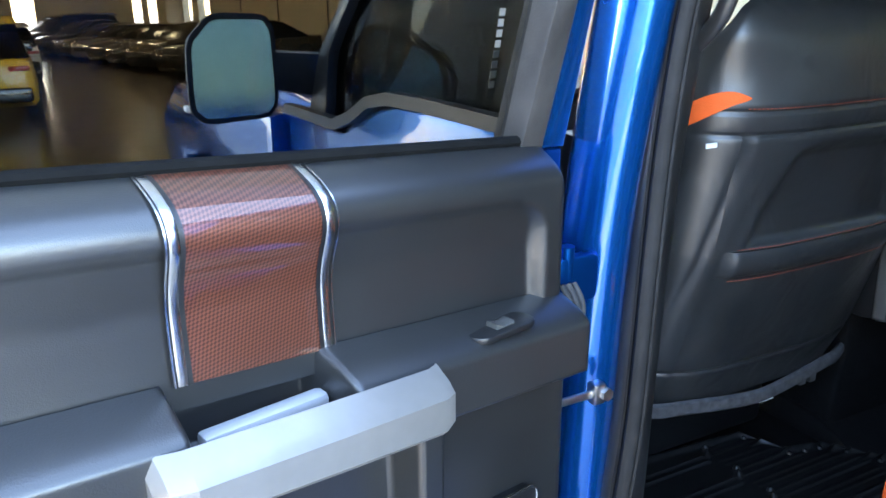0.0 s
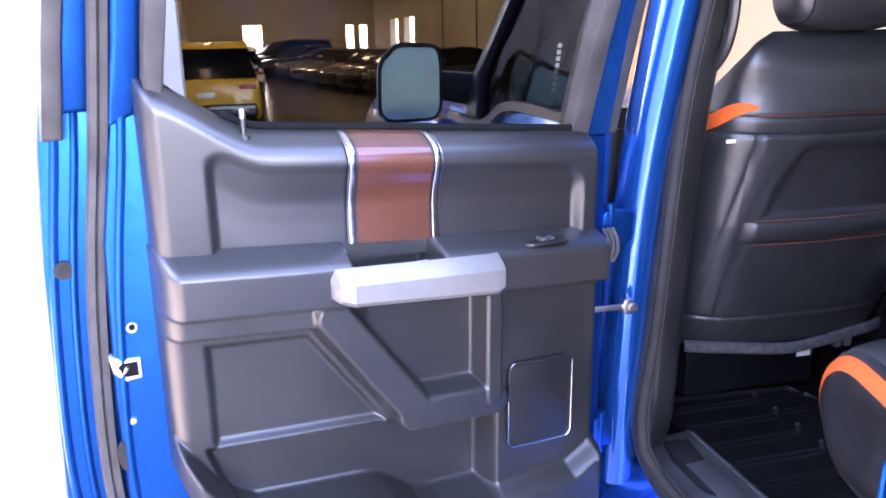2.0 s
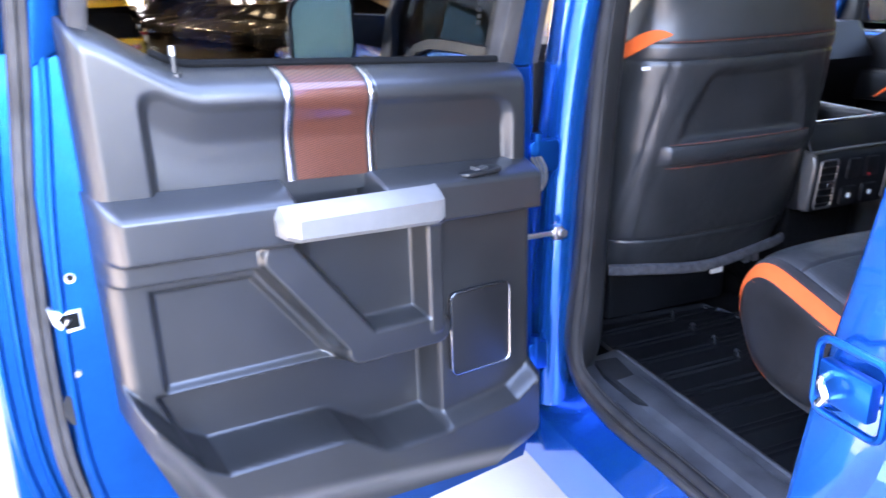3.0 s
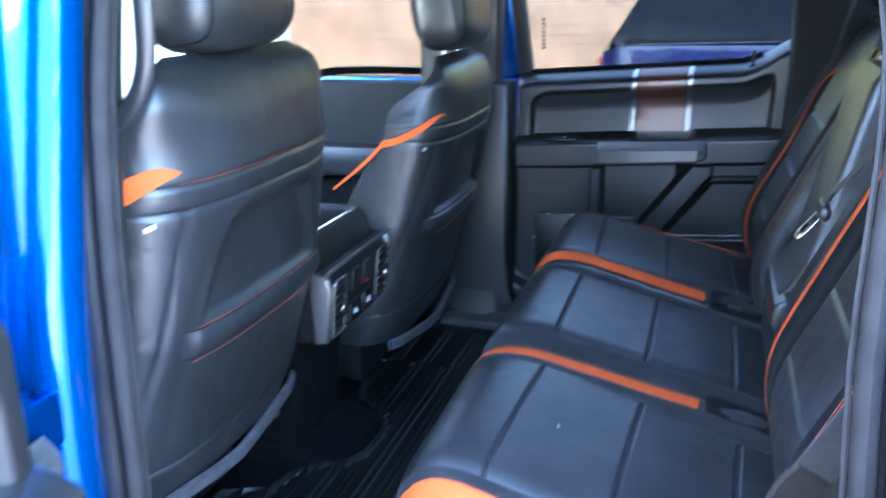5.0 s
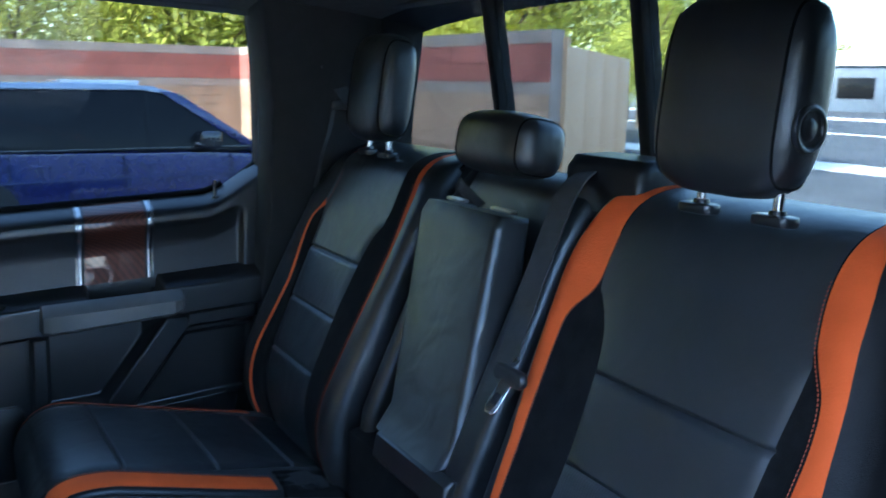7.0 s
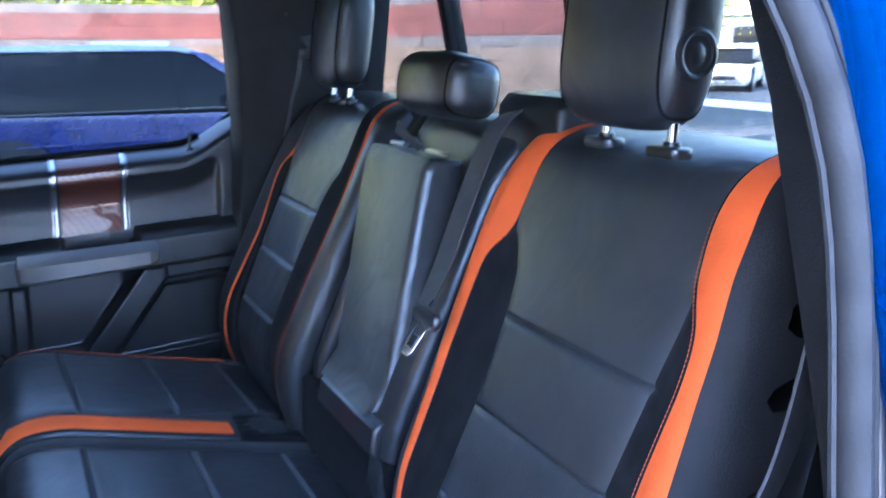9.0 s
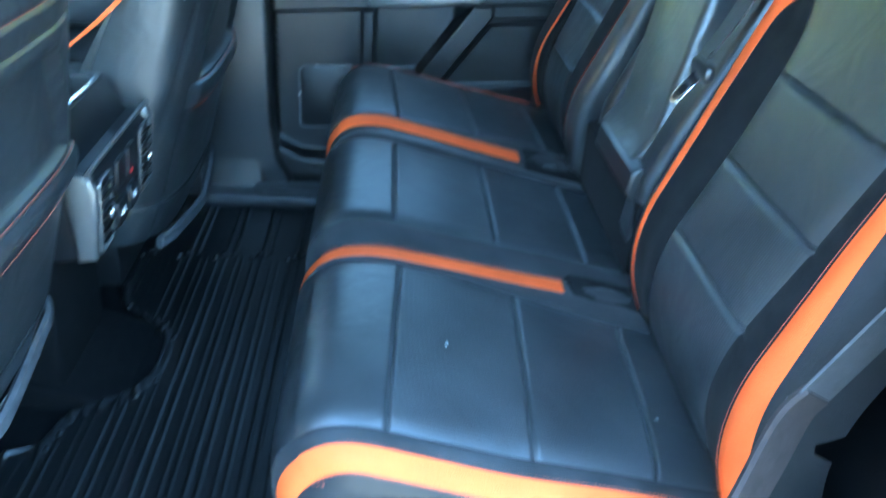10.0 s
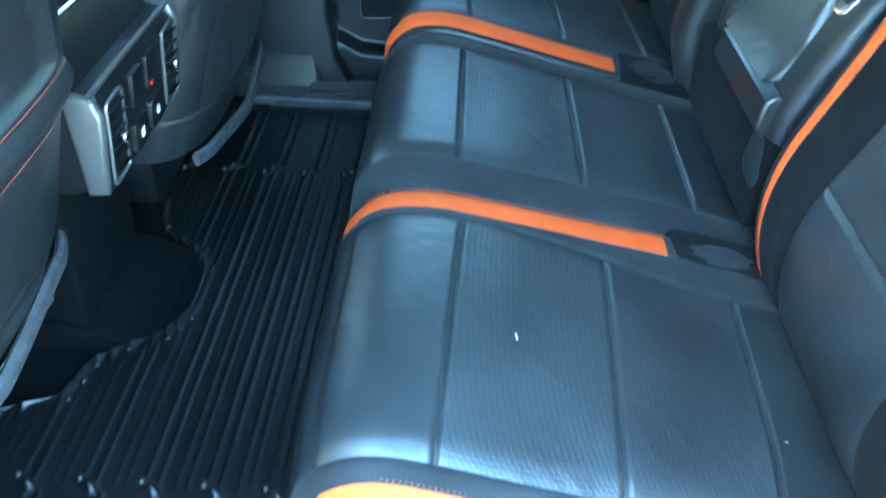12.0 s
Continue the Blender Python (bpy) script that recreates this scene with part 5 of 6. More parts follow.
for s in (-1, 1):
    part("edge_trim", slab([(0.975, 0.958), (0.944, 0.962), (0.928, 1.085), (0.938, 1.112), (0.980, 1.118)], "x", s * 0.156, s * 0.172, 0.008, None, 3), SILVER, con, "satin silver vent edge")
    xc = s * 0.118
    v = part("vent", on_face(xc - 0.028, xc + 0.028, 0.966, 1.092, 0.003, 0.004, 0.008), PLASTIC_B, bez, "black air vent")
    rim = [Vector((p, tilt_c(q) - 0.004, q)) for p, q in round_rect(xc - 0.029, xc + 0.029, 0.965, 1.093, 0.009)]
    part("vent_frame", sweep(rim, circle(0.0030, 6), (0, 1, 0), True), SILVER, bez, "satin silver vent frame")
    for k in range(6):
        z = 0.978 + k * 0.0195
        part("vent_slat", slab([(tilt_c(z) - 0.012, z + 0.004), (tilt_c(z) - 0.003, z - 0.002), (tilt_c(z) - 0.003, z + 0.001), (tilt_c(z) - 0.012, z + 0.0065)], "x", xc - 0.024, xc + 0.024), PLASTIC, bez)
    part("vent_knob", box(xc - 0.008, xc + 0.008, tilt_c(1.03) - 0.018, tilt_c(1.03) - 0.008, 1.022, 1.036, 0.003), CHROME, bez, "bright vent knob")
for x, z, w, h in ((-0.036, 0.990, 0.027, 0.024), (0.036, 0.990, 0.027, 0.024)):
    part("socket_flap", on_face(x - w, x + w, z - h, z + h, 0.008, 0.004, 0.008), PLASTIC_B, bez, "black socket flap with a white mark")
    part("mark", box(x - 0.005, x + 0.005, tilt_c(z) - 0.0095, tilt_c(z) - 0.0075, z - 0.006, z + 0.006), LABEL_WHITE, bez)
for x, z, w, h in ((-0.030, 1.062, 0.022, 0.026), (0.030, 1.062, 0.022, 0.026)):
    part("switch_block", on_face(x - w, x + w, z - h, z + h, 0.006, 0.004, 0.005), PLASTIC_B, bez, "black seat heater switch")
part("warning_light", box(0.020, 0.026, tilt_c(1.04) - 0.0085, tilt_c(1.04) - 0.006, 1.038, 1.044), RED_PL, bez)

mat_o = thing("floor_mat", (0.0, 0.7, FLOOR_Z), "black ribbed rubber floor mat covering the rear footwell", "floor mat")


def ribbed_mat():
    def front(x):
        a = abs(x)
        return lerp(a, [0.02, 0.06, 0.11, 0.15, 0.185, 0.23, 0.262, 0.278, 0.30, 0.70], [0.918, 0.925, 0.948, 1.01, 1.045, 1.054, 1.064, 1.11, 1.155, 1.19])
    cols = sorted({round(-0.70 + i * 0.035, 4) for i in range(41)} | {round(e * (0.39 + i * 0.0045), 4) for i in range(14) for e in (-1, 1)} | {-0.692, 0.692, -0.684, 0.684} | {round(e * (0.06 + 0.02 * i), 4) for i in range(13) for e in (-1, 1)})
    rows = [0.10 + i * 0.0027 for i in range(405)]

    def P(x, y):
        fr = front(x)
        y2 = min(y, fr)
        z = FLOOR_Z - 0.006
        a = abs(x)
        jog = float(step(0.410, 0.436, a))
        ph = ((y2 - 0.825) / 0.0872 + 0.20 * jog) % 1.0
        rib = max(math.exp(-((ph - 0.40) / 0.032) ** 2), math.exp(-((ph - 0.62) / 0.032) ** 2)) * (1.0 if a > 0.43 else 0.6)
        if a < 0.41:
            rib = max(rib, 0.3 * math.exp(-((ph - 0.10) / 0.03) ** 2), 0.3 * math.exp(-((ph - 0.92) / 0.03) ** 2))
        rib = max(rib, 3.0 * math.exp(-((ph - 0.52) / 0.10) ** 2) * math.exp(-((a - 0.418) / 0.0075) ** 2))
        z += 0.0046 * rib * float(step(0.012, 0.03, fr - y2)) * float(step(0.0, 0.012, 0.688 - a))
        e = min(fr - y2, 0.70 - a)
        z += 0.012 * math.exp(-((e - 0.006) / 0.006) ** 2)
        return (x, y2, z)
    grid_mesh("ribbed_sheet", P, cols, rows, MAT_RUBBER, mat_o, angle=80)


ribbed_mat()


def dome(x, y, z, r, h):
    bm = bmesh.new()
    bmesh.ops.create_uvsphere(bm, u_segments=8, v_segments=5, radius=1.0, matrix=Matrix.LocRotScale((x, y, z), None, (r, r, h)))
    return bm


for x, y in ((-0.300, 1.135), (-0.262, 1.045), (-0.225, 1.036), (-0.188, 1.028), (-0.150, 0.990), (-0.118, 0.934), (-0.070, 0.908), (0.070, 0.908), (0.118, 0.934), (0.188, 1.028)):
    part("rivet", dome(x, y, FLOOR_Z - 0.004, 0.006, 0.005), MAT_RUBBER, mat_o)
for i in range(9):
    for e in (-1, 1):
        y = 1.157 - 0.0872 * i
        part("nub", dome(e * 0.405, y - 0.012, FLOOR_Z - 0.004, 0.008, 0.009), MAT_RUBBER, mat_o)
for s in (-1, 1):
    part("sill_ridge", sweep([(s * 0.703, y, FLOOR_Z + 0.018) for y in (0.12, 0.4, 0.7, 0.97)], circle(0.009, 10, 1.0, 0.8)), SILL, truck, "rounded sill edge")
    part("sill_step", slab([(s * 0.735, 0.655), (s * 0.735, 0.672), (s * 0.745, 0.676), (s * 0.795, 0.672), (s * 0.805, 0.655)], "y", 0.18, 0.84, 0.003), SILL, truck, "raised tread on the sill")
part("tunnel_carpet", slab([(0.93, 0.60), (0.965, FLOOR_Z - 0.018), (1.03, FLOOR_Z + 0.012), (1.10, FLOOR_Z + 0.030), (1.3, FLOOR_Z + 0.045), (1.3, 0.60)], "x", -0.14, 0.14, 0.010), CARPET, truck, "black tunnel carpet")
part("seat_bracket", slab([(-0.28, 0.625), (-0.28, 0.815), (0.02, 0.815), (0.06, 0.800), (0.150, 0.795), (0.175, 0.770), (0.185, 0.625)], "x", -0.845, -0.64, 0.016, None, 3), PLASTIC, truck, "dark grey plastic seat mount cover")
part("trim_panel", box(-0.86, -0.735, -0.28, 0.055, 0.81, 1.02, 0.012, 3), MATTE, truck, "black plastic side trim")
part("bolt_hole", rod((-0.862, 0.012, 0.885), (-0.868, 0.012, 0.885), 0.009), PLASTIC, truck)


def belt(owner, pts, w, normal, t=0.0014):
    return part("webbing", sweep(smooth_path(pts, 8), [(-w / 2, -t), (w / 2, -t), (w / 2, t), (-w / 2, t)], normal), WEBBING, owner, "dark grey belt webbing")


b1 = thing("seat_belt", (-0.24, -0.05, 1.5), "dark grey middle seat belt hanging over the backrest", "seat belt", "seat belts")
belt(b1, [(-0.160, -0.200, 1.636), (-0.170, -0.135, 1.626), (-0.178, -0.092, 1.592), (-0.188, -0.046, 1.50), (-0.198, -0.010, 1.42), (-0.232, 0.036, 1.368), (-0.244, 0.042, 1.358)], 0.046, (0, 0.9, 0.4))
tp = part("tongue_grip", slab(round_rect(-0.284, -0.216, 1.340, 1.366, 0.012), "y", 0.036, 0.051, 0.006), PLASTIC, b1, "dark grey tongue grip")
swing = Matrix.Translation((-0.25, 0.048, 1.345)) @ Matrix.Rotation(radians(38), 4, "X") @ Matrix.Rotation(radians(24), 4, "Z") @ Matrix.Translation((0.25, -0.063, -1.32))
part("tongue", slab([(-0.240, 1.325), (-0.259, 1.325), (-0.261, 1.276), (-0.257, 1.270), (-0.246, 1.270), (-0.242, 1.276)], "y", 0.0615, 0.0640, 0.0008), CHROME, b1, "bright steel tongue", m=swing)
part("slot", box(-0.256, -0.246, 0.0605, 0.0650, 1.283, 1.300), PLASTIC_B, tp, m=swing)
b2 = thing("seat_belt", (-0.78, 0.1, 1.1), "dark brown-grey outer seat belt with a hanging buckle tongue", "seat belt", "seat belts")
belt(b2, [(-0.79, -0.06, 1.72), (-0.80, -0.03, 1.55), (-0.805, 0.005, 1.40), (-0.797, 0.050, 1.30), (-0.790, 0.096, 1.200)], 0.050, (1, 0.25, 0.35))
part("sleeve", sweep(smooth_path([(-0.790, 0.088, 1.215), (-0.792, 0.104, 1.190), (-0.806, 0.125, 1.13), (-0.820, 0.145, 1.075)], 8), [(-0.024, -0.0045), (0.024, -0.0045), (0.026, 0.0), (0.024, 0.0045), (-0.024, 0.0045), (-0.026, 0.0)], (1, 0.25, 0.35)), SLEEVE, b2, "folded woven belt sleeve")

part("hem", sweep([Vector((-0.790, 0.090, 1.210)) + Vector((0.0045, 0.0, 0.0)) + Vector((-0.25, 0.94, 0.0)).normalized() * k for k in (-0.025, -0.01, 0.010, 0.025)], circle(0.0030, 6), (0, 0, 1)), FELT, b2, "stitched sleeve hem")


def lay(bm):
    """Turns a flat piece, drawn about the origin in (y, z), to lie along the hanging belt."""
    bm.transform(Matrix.Translation((-0.826, 0.156, 1.045)) @ Matrix.Scale(0.86, 4) @ Matrix.Rotation(radians(20), 4, "X") @ Matrix.Rotation(radians(9), 4, "Y") @ Matrix.Rotation(radians(-14), 4, "Z"))
    return bm


part("tongue_grip", lay(slab(round_rect(-0.040, 0.040, -0.042, 0.040, 0.008), "x", -0.010, 0.010, 0.004)), PLASTIC_B, b2, "broad dark grey tongue cover")
fr_ = slab(round_rect(0.002, 0.036, -0.096, -0.036, 0.006), "x", -0.0016, 0.0016, 0.0008)
tg = part("tongue", lay(fr_), BRIGHT, b2, "bright steel tongue with a square slot")
part("slot", lay(box(-0.0021, 0.0021, 0.009, 0.029, -0.087, -0.056)), SEAL, tg)
part("anchor", lay(box(-0.012, 0.000, 0.040, 0.050, -0.070, 0.000, 0.004)), MATTE, b2, "black belt anchor")
b3 = thing("seat_belt", (0.69, -0.1, 1.6), "dark grey outer seat belt hanging from its pillar guide", "seat belt", "seat belts")
belt(b3, [(0.664, -0.060, 1.795), (0.672, -0.092, 1.752), (0.668, -0.125, 1.712), (0.655, -0.150, 1.682)], 0.030, (1, 0.2, 0.3))
belt(b3, [(0.682, -0.104, 1.690), (0.690, -0.100, 1.64), (0.700, -0.088, 1.58), (0.712, -0.076, 1.50)], 0.044, (1, 0.2, 0.1))
part("guide_loop", slab(round_rect(-0.128, -0.082, 1.690, 1.712, 0.009), "x", 0.672, 0.690, 0.005), PLASTIC, b3, "grey plastic belt guide")
part("belt_cover", slab([(-0.245, 1.570), (-0.245, 1.638), (-0.215, 1.656), (-0.150, 1.652), (-0.135, 1.634), (-0.135, 1.570)], "x", -0.285, -0.115, 0.016, None, 3), PLASTIC_B, truck, "black plastic belt reel cover")

b3 = thing("seat_belt", (0.78, -0.1, 1.7), "dark grey outer seat belt beside the far rear head restraint", "seat belt", "seat belts")
BELT3 = [(0.745, -0.085, 1.79), (0.742, -0.115, 1.755), (0.735, -0.155, 1.705), (0.725, -0.20, 1.65)]
belt(b3, BELT3, 0.046, (-1, 0.3, 0.2))
part("guide_loop", box(0.735, 0.790, BELT3[0][1] - 0.035, BELT3[0][1] + 0.035, BELT3[0][2] - 0.012, BELT3[0][2] + 0.012, 0.008), PLASTIC, b3, "grey belt guide")

# ---- rear window ----
for x0, x1, n in ((-0.74, -0.20, "fixed"), (-0.19, 0.19, "slide"), (0.20, 0.74, "fixed")):
    bm = slab([(-0.262, 1.60), (-0.258, 1.60), (-0.182, 1.925), (-0.186, 1.925)], "x", x0, x1)
    g = part("rear_glass", bm, GLASS_DK, truck, "rear window glass", smooth=False)
for x in (-0.195, 0.195):
    part("window_divider", slab([(-0.285, 1.58), (-0.245, 1.58), (-0.168, 1.925), (-0.208, 1.925)], "x", x - 0.013, x + 0.013, 0.006), MATTE, truck, "black window divider")
part("window_sill", box(-0.80, 0.80, -0.33, -0.22, 1.565, 1.600, 0.012), PLASTIC_B, truck)
part("window_header", box(-0.80, 0.80, -0.27, -0.15, 1.917, 1.95, 0.010), HEADLINER, truck)
for s in (-1, 1):
    part("quarter_trim", slab([(-0.30, 1.58), (-0.22, 1.58), (-0.155, 1.93), (-0.30, 1.93)], "x", s * 0.665, s * 0.80, 0.010), MATTE, truck, "black rear corner trim")



# ---- front doors, dashboard, bonnet ----
def front_door(s):
    d = thing("front_door", (s * 0.95, 1.6, 0.55), "closed blue front door with dark window glass", "car door", "front doors of the truck")
    X = lambda v: s * v
    lean_x = lambda bm: [setattr(v.co, "x", v.co.x - s * 0.20 * max(0.0, v.co.z - 1.40)) for v in bm.verts] and bm
    skin = [(1.000, 0.52), (1.000, 1.395), (1.45, 1.385), (1.60, 1.35), (1.72, 1.29), (2.10, 1.28), (2.12, 0.90), (2.08, 0.52)]
    part("outer_skin", slab(skin, "x", X(0.93), X(0.985), 0.012), BLUE, d, "blue painted door skin")
    part("belt_moulding", sweep([(X(0.988), y, z + 0.012) for y, z in ((1.03, 1.395), (1.30, 1.392), (1.45, 1.385), (1.55, 1.366), (1.64, 1.325), (1.74, 1.295), (2.08, 1.285))], [(-0.012, -0.012), (0.012, -0.012), (0.012, 0.012), (-0.012, 0.012)]), PLASTIC, d, "grey belt moulding")
    part("pillar_cover", lean_x(slab([(0.992, 1.39), (0.985, 1.92), (1.078, 1.92), (1.078, 1.39)], "x", X(0.925), X(0.972), 0.006)), GREY_SEAL, d, "dull black pillar cover")
    part("front_sash", lean_x(slab([(1.98, 1.28), (1.90, 1.45), (1.56, 1.90), (1.52, 1.90), (1.84, 1.45), (1.86, 1.28)], "x", X(0.925), X(0.975), 0.006)), PLASTIC, d, "grey plastic mirror sail")
    g = part("window_glass", lean_x(slab([(1.06, 1.38), (1.06, 1.93), (1.53, 1.91), (1.86, 1.46), (1.90, 1.27), (1.70, 1.28)], "x", X(0.945), X(0.950))), GLASS, d, "dark tinted window glass", smooth=False)
    part("inner_panel", slab([(1.05, 0.62), (1.05, 1.385), (1.45, 1.378), (1.60, 1.34), (1.72, 1.28), (2.0, 1.27), (2.0, 0.62)], "x", X(0.86), X(0.928), 0.02), MATTE, d, "dark grey inner panel")
    part("armrest", slab([(1.08, 1.10), (1.08, 1.19), (1.70, 1.17), (1.80, 1.05)], "x", X(0.78), X(0.87), 0.02), PLASTIC, d, "dark grey armrest")
    # wing mirror
    c = Vector((X(1.157), 1.95, 1.42))
    out = [(-0.102, 0.112), (0.040, 0.120), (0.098, 0.060), (0.102, -0.095), (0.070, -0.125), (-0.102, -0.118)]
    for _ in range(2):      # cut corners
        out = [q for a, b in zip(out, out[1:] + out[:1]) for q in ((a[0] * 0.87 + b[0] * 0.13, a[1] * 0.87 + b[1] * 0.13), (a[0] * 0.13 + b[0] * 0.87, a[1] * 0.13 + b[1] * 0.87))]
    out = [(p * s, q) for p, q in out]
    bm = slab([(c.x + p, c.z + q) for p, q in out], "y", c.y + 0.02, c.y + 0.12, 0.02, None, 3)
    for v in bm.verts:
        k = 1 - 0.35 * max(0, (v.co.y - c.y - 0.02) / 0.10)
        v.co.x, v.co.z = c.x + (v.co.x - c.x) * k, c.z + (v.co.z - c.z) * k
    h = part("mirror_housing", bm, PLASTIC, d, "black wing mirror housing")
    inn = [(c.x + p * 0.91, c.z + q * 0.92) for p, q in out]
    bm = slab(inn, "y", c.y - 0.004, c.y + 0.004)
    bm.transform(Matrix.Translation(c) @ Matrix.Rotation(radians(-s * -9), 4, "Z") @ Matrix.Rotation(radians(-6.5), 4, "X") @ Matrix.Translation(-c))
    part("mirror_glass", bm, MIRROR, h, "silvered mirror glass", smooth=False)
    part("mirror_rim", sweep([Vector((p, c.y - 0.003, q)) for p, q in [(c.x + a * 0.955, c.z + b * 0.96) for a, b in out]], [(-0.006, -0.006), (0.006, -0.006), (0.006, 0.008), (-0.006, 0.008)], (0, 1, 0), True), PLASTIC_B, h)
    part("mirror_arm", slab([(X(1.10), 1.37), (X(1.10), 1.455), (X(0.93), 1.44), (X(0.93), 1.33)], "y", 1.955, 2.01, 0.012), PLASTIC_B, d, "black mirror arm")
    part("side_lamp", box(c.x + s * 0.10 - 0.006, c.x + s * 0.10 + 0.006, c.y + 0.02, c.y + 0.05, c.z - 0.10, c.z - 0.085, 0.003), LABEL_WHITE, h)
    return d


for s in (-1, 1):
    front_door(s)
part("dashboard", slab([(1.70, 1.05), (1.66, 1.22), (1.74, 1.34), (2.05, 1.33), (2.2, 1.20), (2.2, 0.75), (1.85, 0.75)], "x", -0.84, 0.84, 0.03, None, 3), PLASTIC_B, truck, "black dashboard")
wh = thing("steering_wheel", (-0.44, 1.60, 1.2), "black leather steering wheel", "steering wheel")
ring = [Vector((-0.44 + 0.185 * math.cos(a), 1.60 - 0.07 * math.sin(a), 1.20 + 0.17 * math.sin(a))) for a in [2 * math.pi * i / 36 for i in range(36)]]
part("rim", sweep(ring, circle(0.015, 8), (0, 1, 0.4), True), LEATHER, wh)
part("hub", box(-0.52, -0.36, 1.60, 1.66, 1.15, 1.26, 0.03), PLASTIC_B, wh)
for a in (0, math.pi, -math.pi / 2):
    part("spoke", rod((-0.44, 1.63, 1.20), (-0.44 + 0.175 * math.cos(a), 1.60 - 0.07 * math.sin(a), 1.20 + 0.16 * math.sin(a)), 0.016, 0.012), PLASTIC_B, wh)
part("steering_column", rod((-0.44, 1.64, 1.19), (-0.44, 1.80, 1.12), 0.045, 0.05), PLASTIC_B, truck)
# bonnet and wings
part("bonnet", slab([(2.10, 1.27), (2.6, 1.30), (3.5, 1.24), (3.75, 1.12), (3.75, 0.9), (2.1, 0.9)], "x", -0.86, 0.86, 0.05, None, 3), BLUE, truck, "blue painted bonnet")
for s in (-1, 1):
    part("front_wing", slab([(2.13, 0.52), (2.13, 1.275), (3.4, 1.22), (3.72, 1.08), (3.72, 0.75), (3.45, 0.62), (3.30, 0.95), (2.9, 1.03), (2.5, 0.95), (2.38, 0.55)], "x", s * 0.84, s * 1.03, 0.03), BLUE, truck, "blue painted front wing")
    part("front_tyre", rod((s * 0.80, 2.92, 0.42), (s * 1.05, 2.92, 0.42), 0.42, 0.42, 36), RUBBER, truck, "black off-road tyre")
    part("rear_tyre", rod((s * 0.80, -0.75, 0.42), (s * 1.05, -0.75, 0.42), 0.42, 0.42, 36), RUBBER, truck, "black off-road tyre")
w = part("windscreen", slab([(2.13, 1.27), (2.14, 1.27), (1.46, 1.93), (1.45, 1.93)], "x", -0.78, 0.78), GLASS_CLR, truck, "windscreen glass", smooth=False)
w.visible_shadow = False
# cargo bed behind the cab
for s in (-1, 1):
    part("bed_side", slab([(-0.40, 0.62), (-0.40, 1.42), (-2.10, 1.40), (-2.12, 0.85), (-1.9, 0.62), (-1.25, 0.62), (-1.15, 0.90), (-0.75, 1.0), (-0.35, 0.90)], "x", s * 0.90, s * 1.0, 0.02), BLUE, truck, "blue painted bed side")
part("bed_cover", box(-0.90, 0.90, -2.1, -0.40, 1.36, 1.40, 0.015), PLASTIC_B, truck, "black bed cover")


# ---- the yard, the showroom and what stands there ----
ASPHALT = mat("concrete_yard", (0.255, 0.238, 0.212), 0.9, noise_amt=0.2, noise_scale=0.7, bump=0.4, bump_scale=60)
CREAM = mat("cream_wall_paint", (0.62, 0.54, 0.40), 0.8, noise_amt=0.08, noise_scale=0.5)
WHITE = mat("white_render", (0.80, 0.80, 0.78), 0.85, noise_amt=0.06, noise_scale=1.5, bump=0.2, bump_scale=40)
GREY_RENDER = mat("grey_wall_coat", (0.46, 0.455, 0.44), 0.85, noise_amt=0.1, noise_scale=1.5, bump=0.2, bump_scale=40)
EPOXY = mat("polished_floor", (0.060, 0.048, 0.036), 0.10, noise_amt=0.3, noise_scale=0.6, spec=0.6, rough_var=0.05)
RED_BLOCK = mat("red_block", (0.29, 0.092, 0.068), 0.9, noise_amt=0.2, noise_scale=2.5, bump=0.5, bump_scale=40, per_object=0.08)
GREY_BLOCK = mat("grey_block", (0.28, 0.215, 0.175), 0.9, noise_amt=0.2, noise_scale=3, bump=0.5, bump_scale=40, per_object=0.06)
TAN_BLOCK = mat("tan_block", (0.33, 0.21, 0.135), 0.9, noise_amt=0.25, noise_scale=2, bump=0.6, bump_scale=35, per_object=0.04)
GATE = mat("gate_paint", (0.46, 0.27, 0.14), 0.7, noise_amt=0.08, noise_scale=1.5)
BARK = mat("bark", (0.10, 0.07, 0.05), 0.9, noise_amt=0.3, noise_scale=9, bump=0.5, bump_scale=30)
YELLOW = mat("yellow_paint", (0.80, 0.46, 0.02), 0.3, coat=0.9, noise_amt=0.03)
BLACKCAR = mat("black_paint", (0.012, 0.012, 0.013), 0.25, coat=1.0, noise_amt=0.05)
GREYCAR = mat("grey_paint", (0.10, 0.10, 0.11), 0.25, coat=1.0, noise_amt=0.05, metal=0.4)
SILVERCAR = mat("silver_paint", (0.35, 0.35, 0.35), 0.3, coat=1.0, noise_amt=0.05, metal=0.6)
WHITECAR = mat("white_car_paint", (0.75, 0.75, 0.75), 0.3, coat=0.8, noise_amt=0.03)
INDIGO = mat("indigo_paint", (0.006, 0.008, 0.085), 0.26, coat=1.0, metal=0.3, noise_amt=0.05)
DARKGLASS = mat("dark_car_glass", (0.008, 0.008, 0.009), 0.05, spec=0.14, noise_amt=0.0, rough_var=0.02)
SHEEN_GLASS = mat("sky_mirroring_glass", (0.02, 0.022, 0.026), 0.06, spec=1.0, coat=1.0, noise_amt=0.0, rough_var=0.02)
# Pale blue colour stands in for sky reflected on the indigo roof.
ROOF_SHEEN = mat("painted_roof_sheen", (0.30, 0.33, 0.40), 0.28, coat=1.0, metal=0.5, noise_amt=0.03)
LAMP_RED = mat("tail_lamp", (0.5, 0.02, 0.02), 0.15, coat=0.8)
LAMP_CLR = mat("head_lamp", (0.7, 0.7, 0.72), 0.1, coat=0.8)
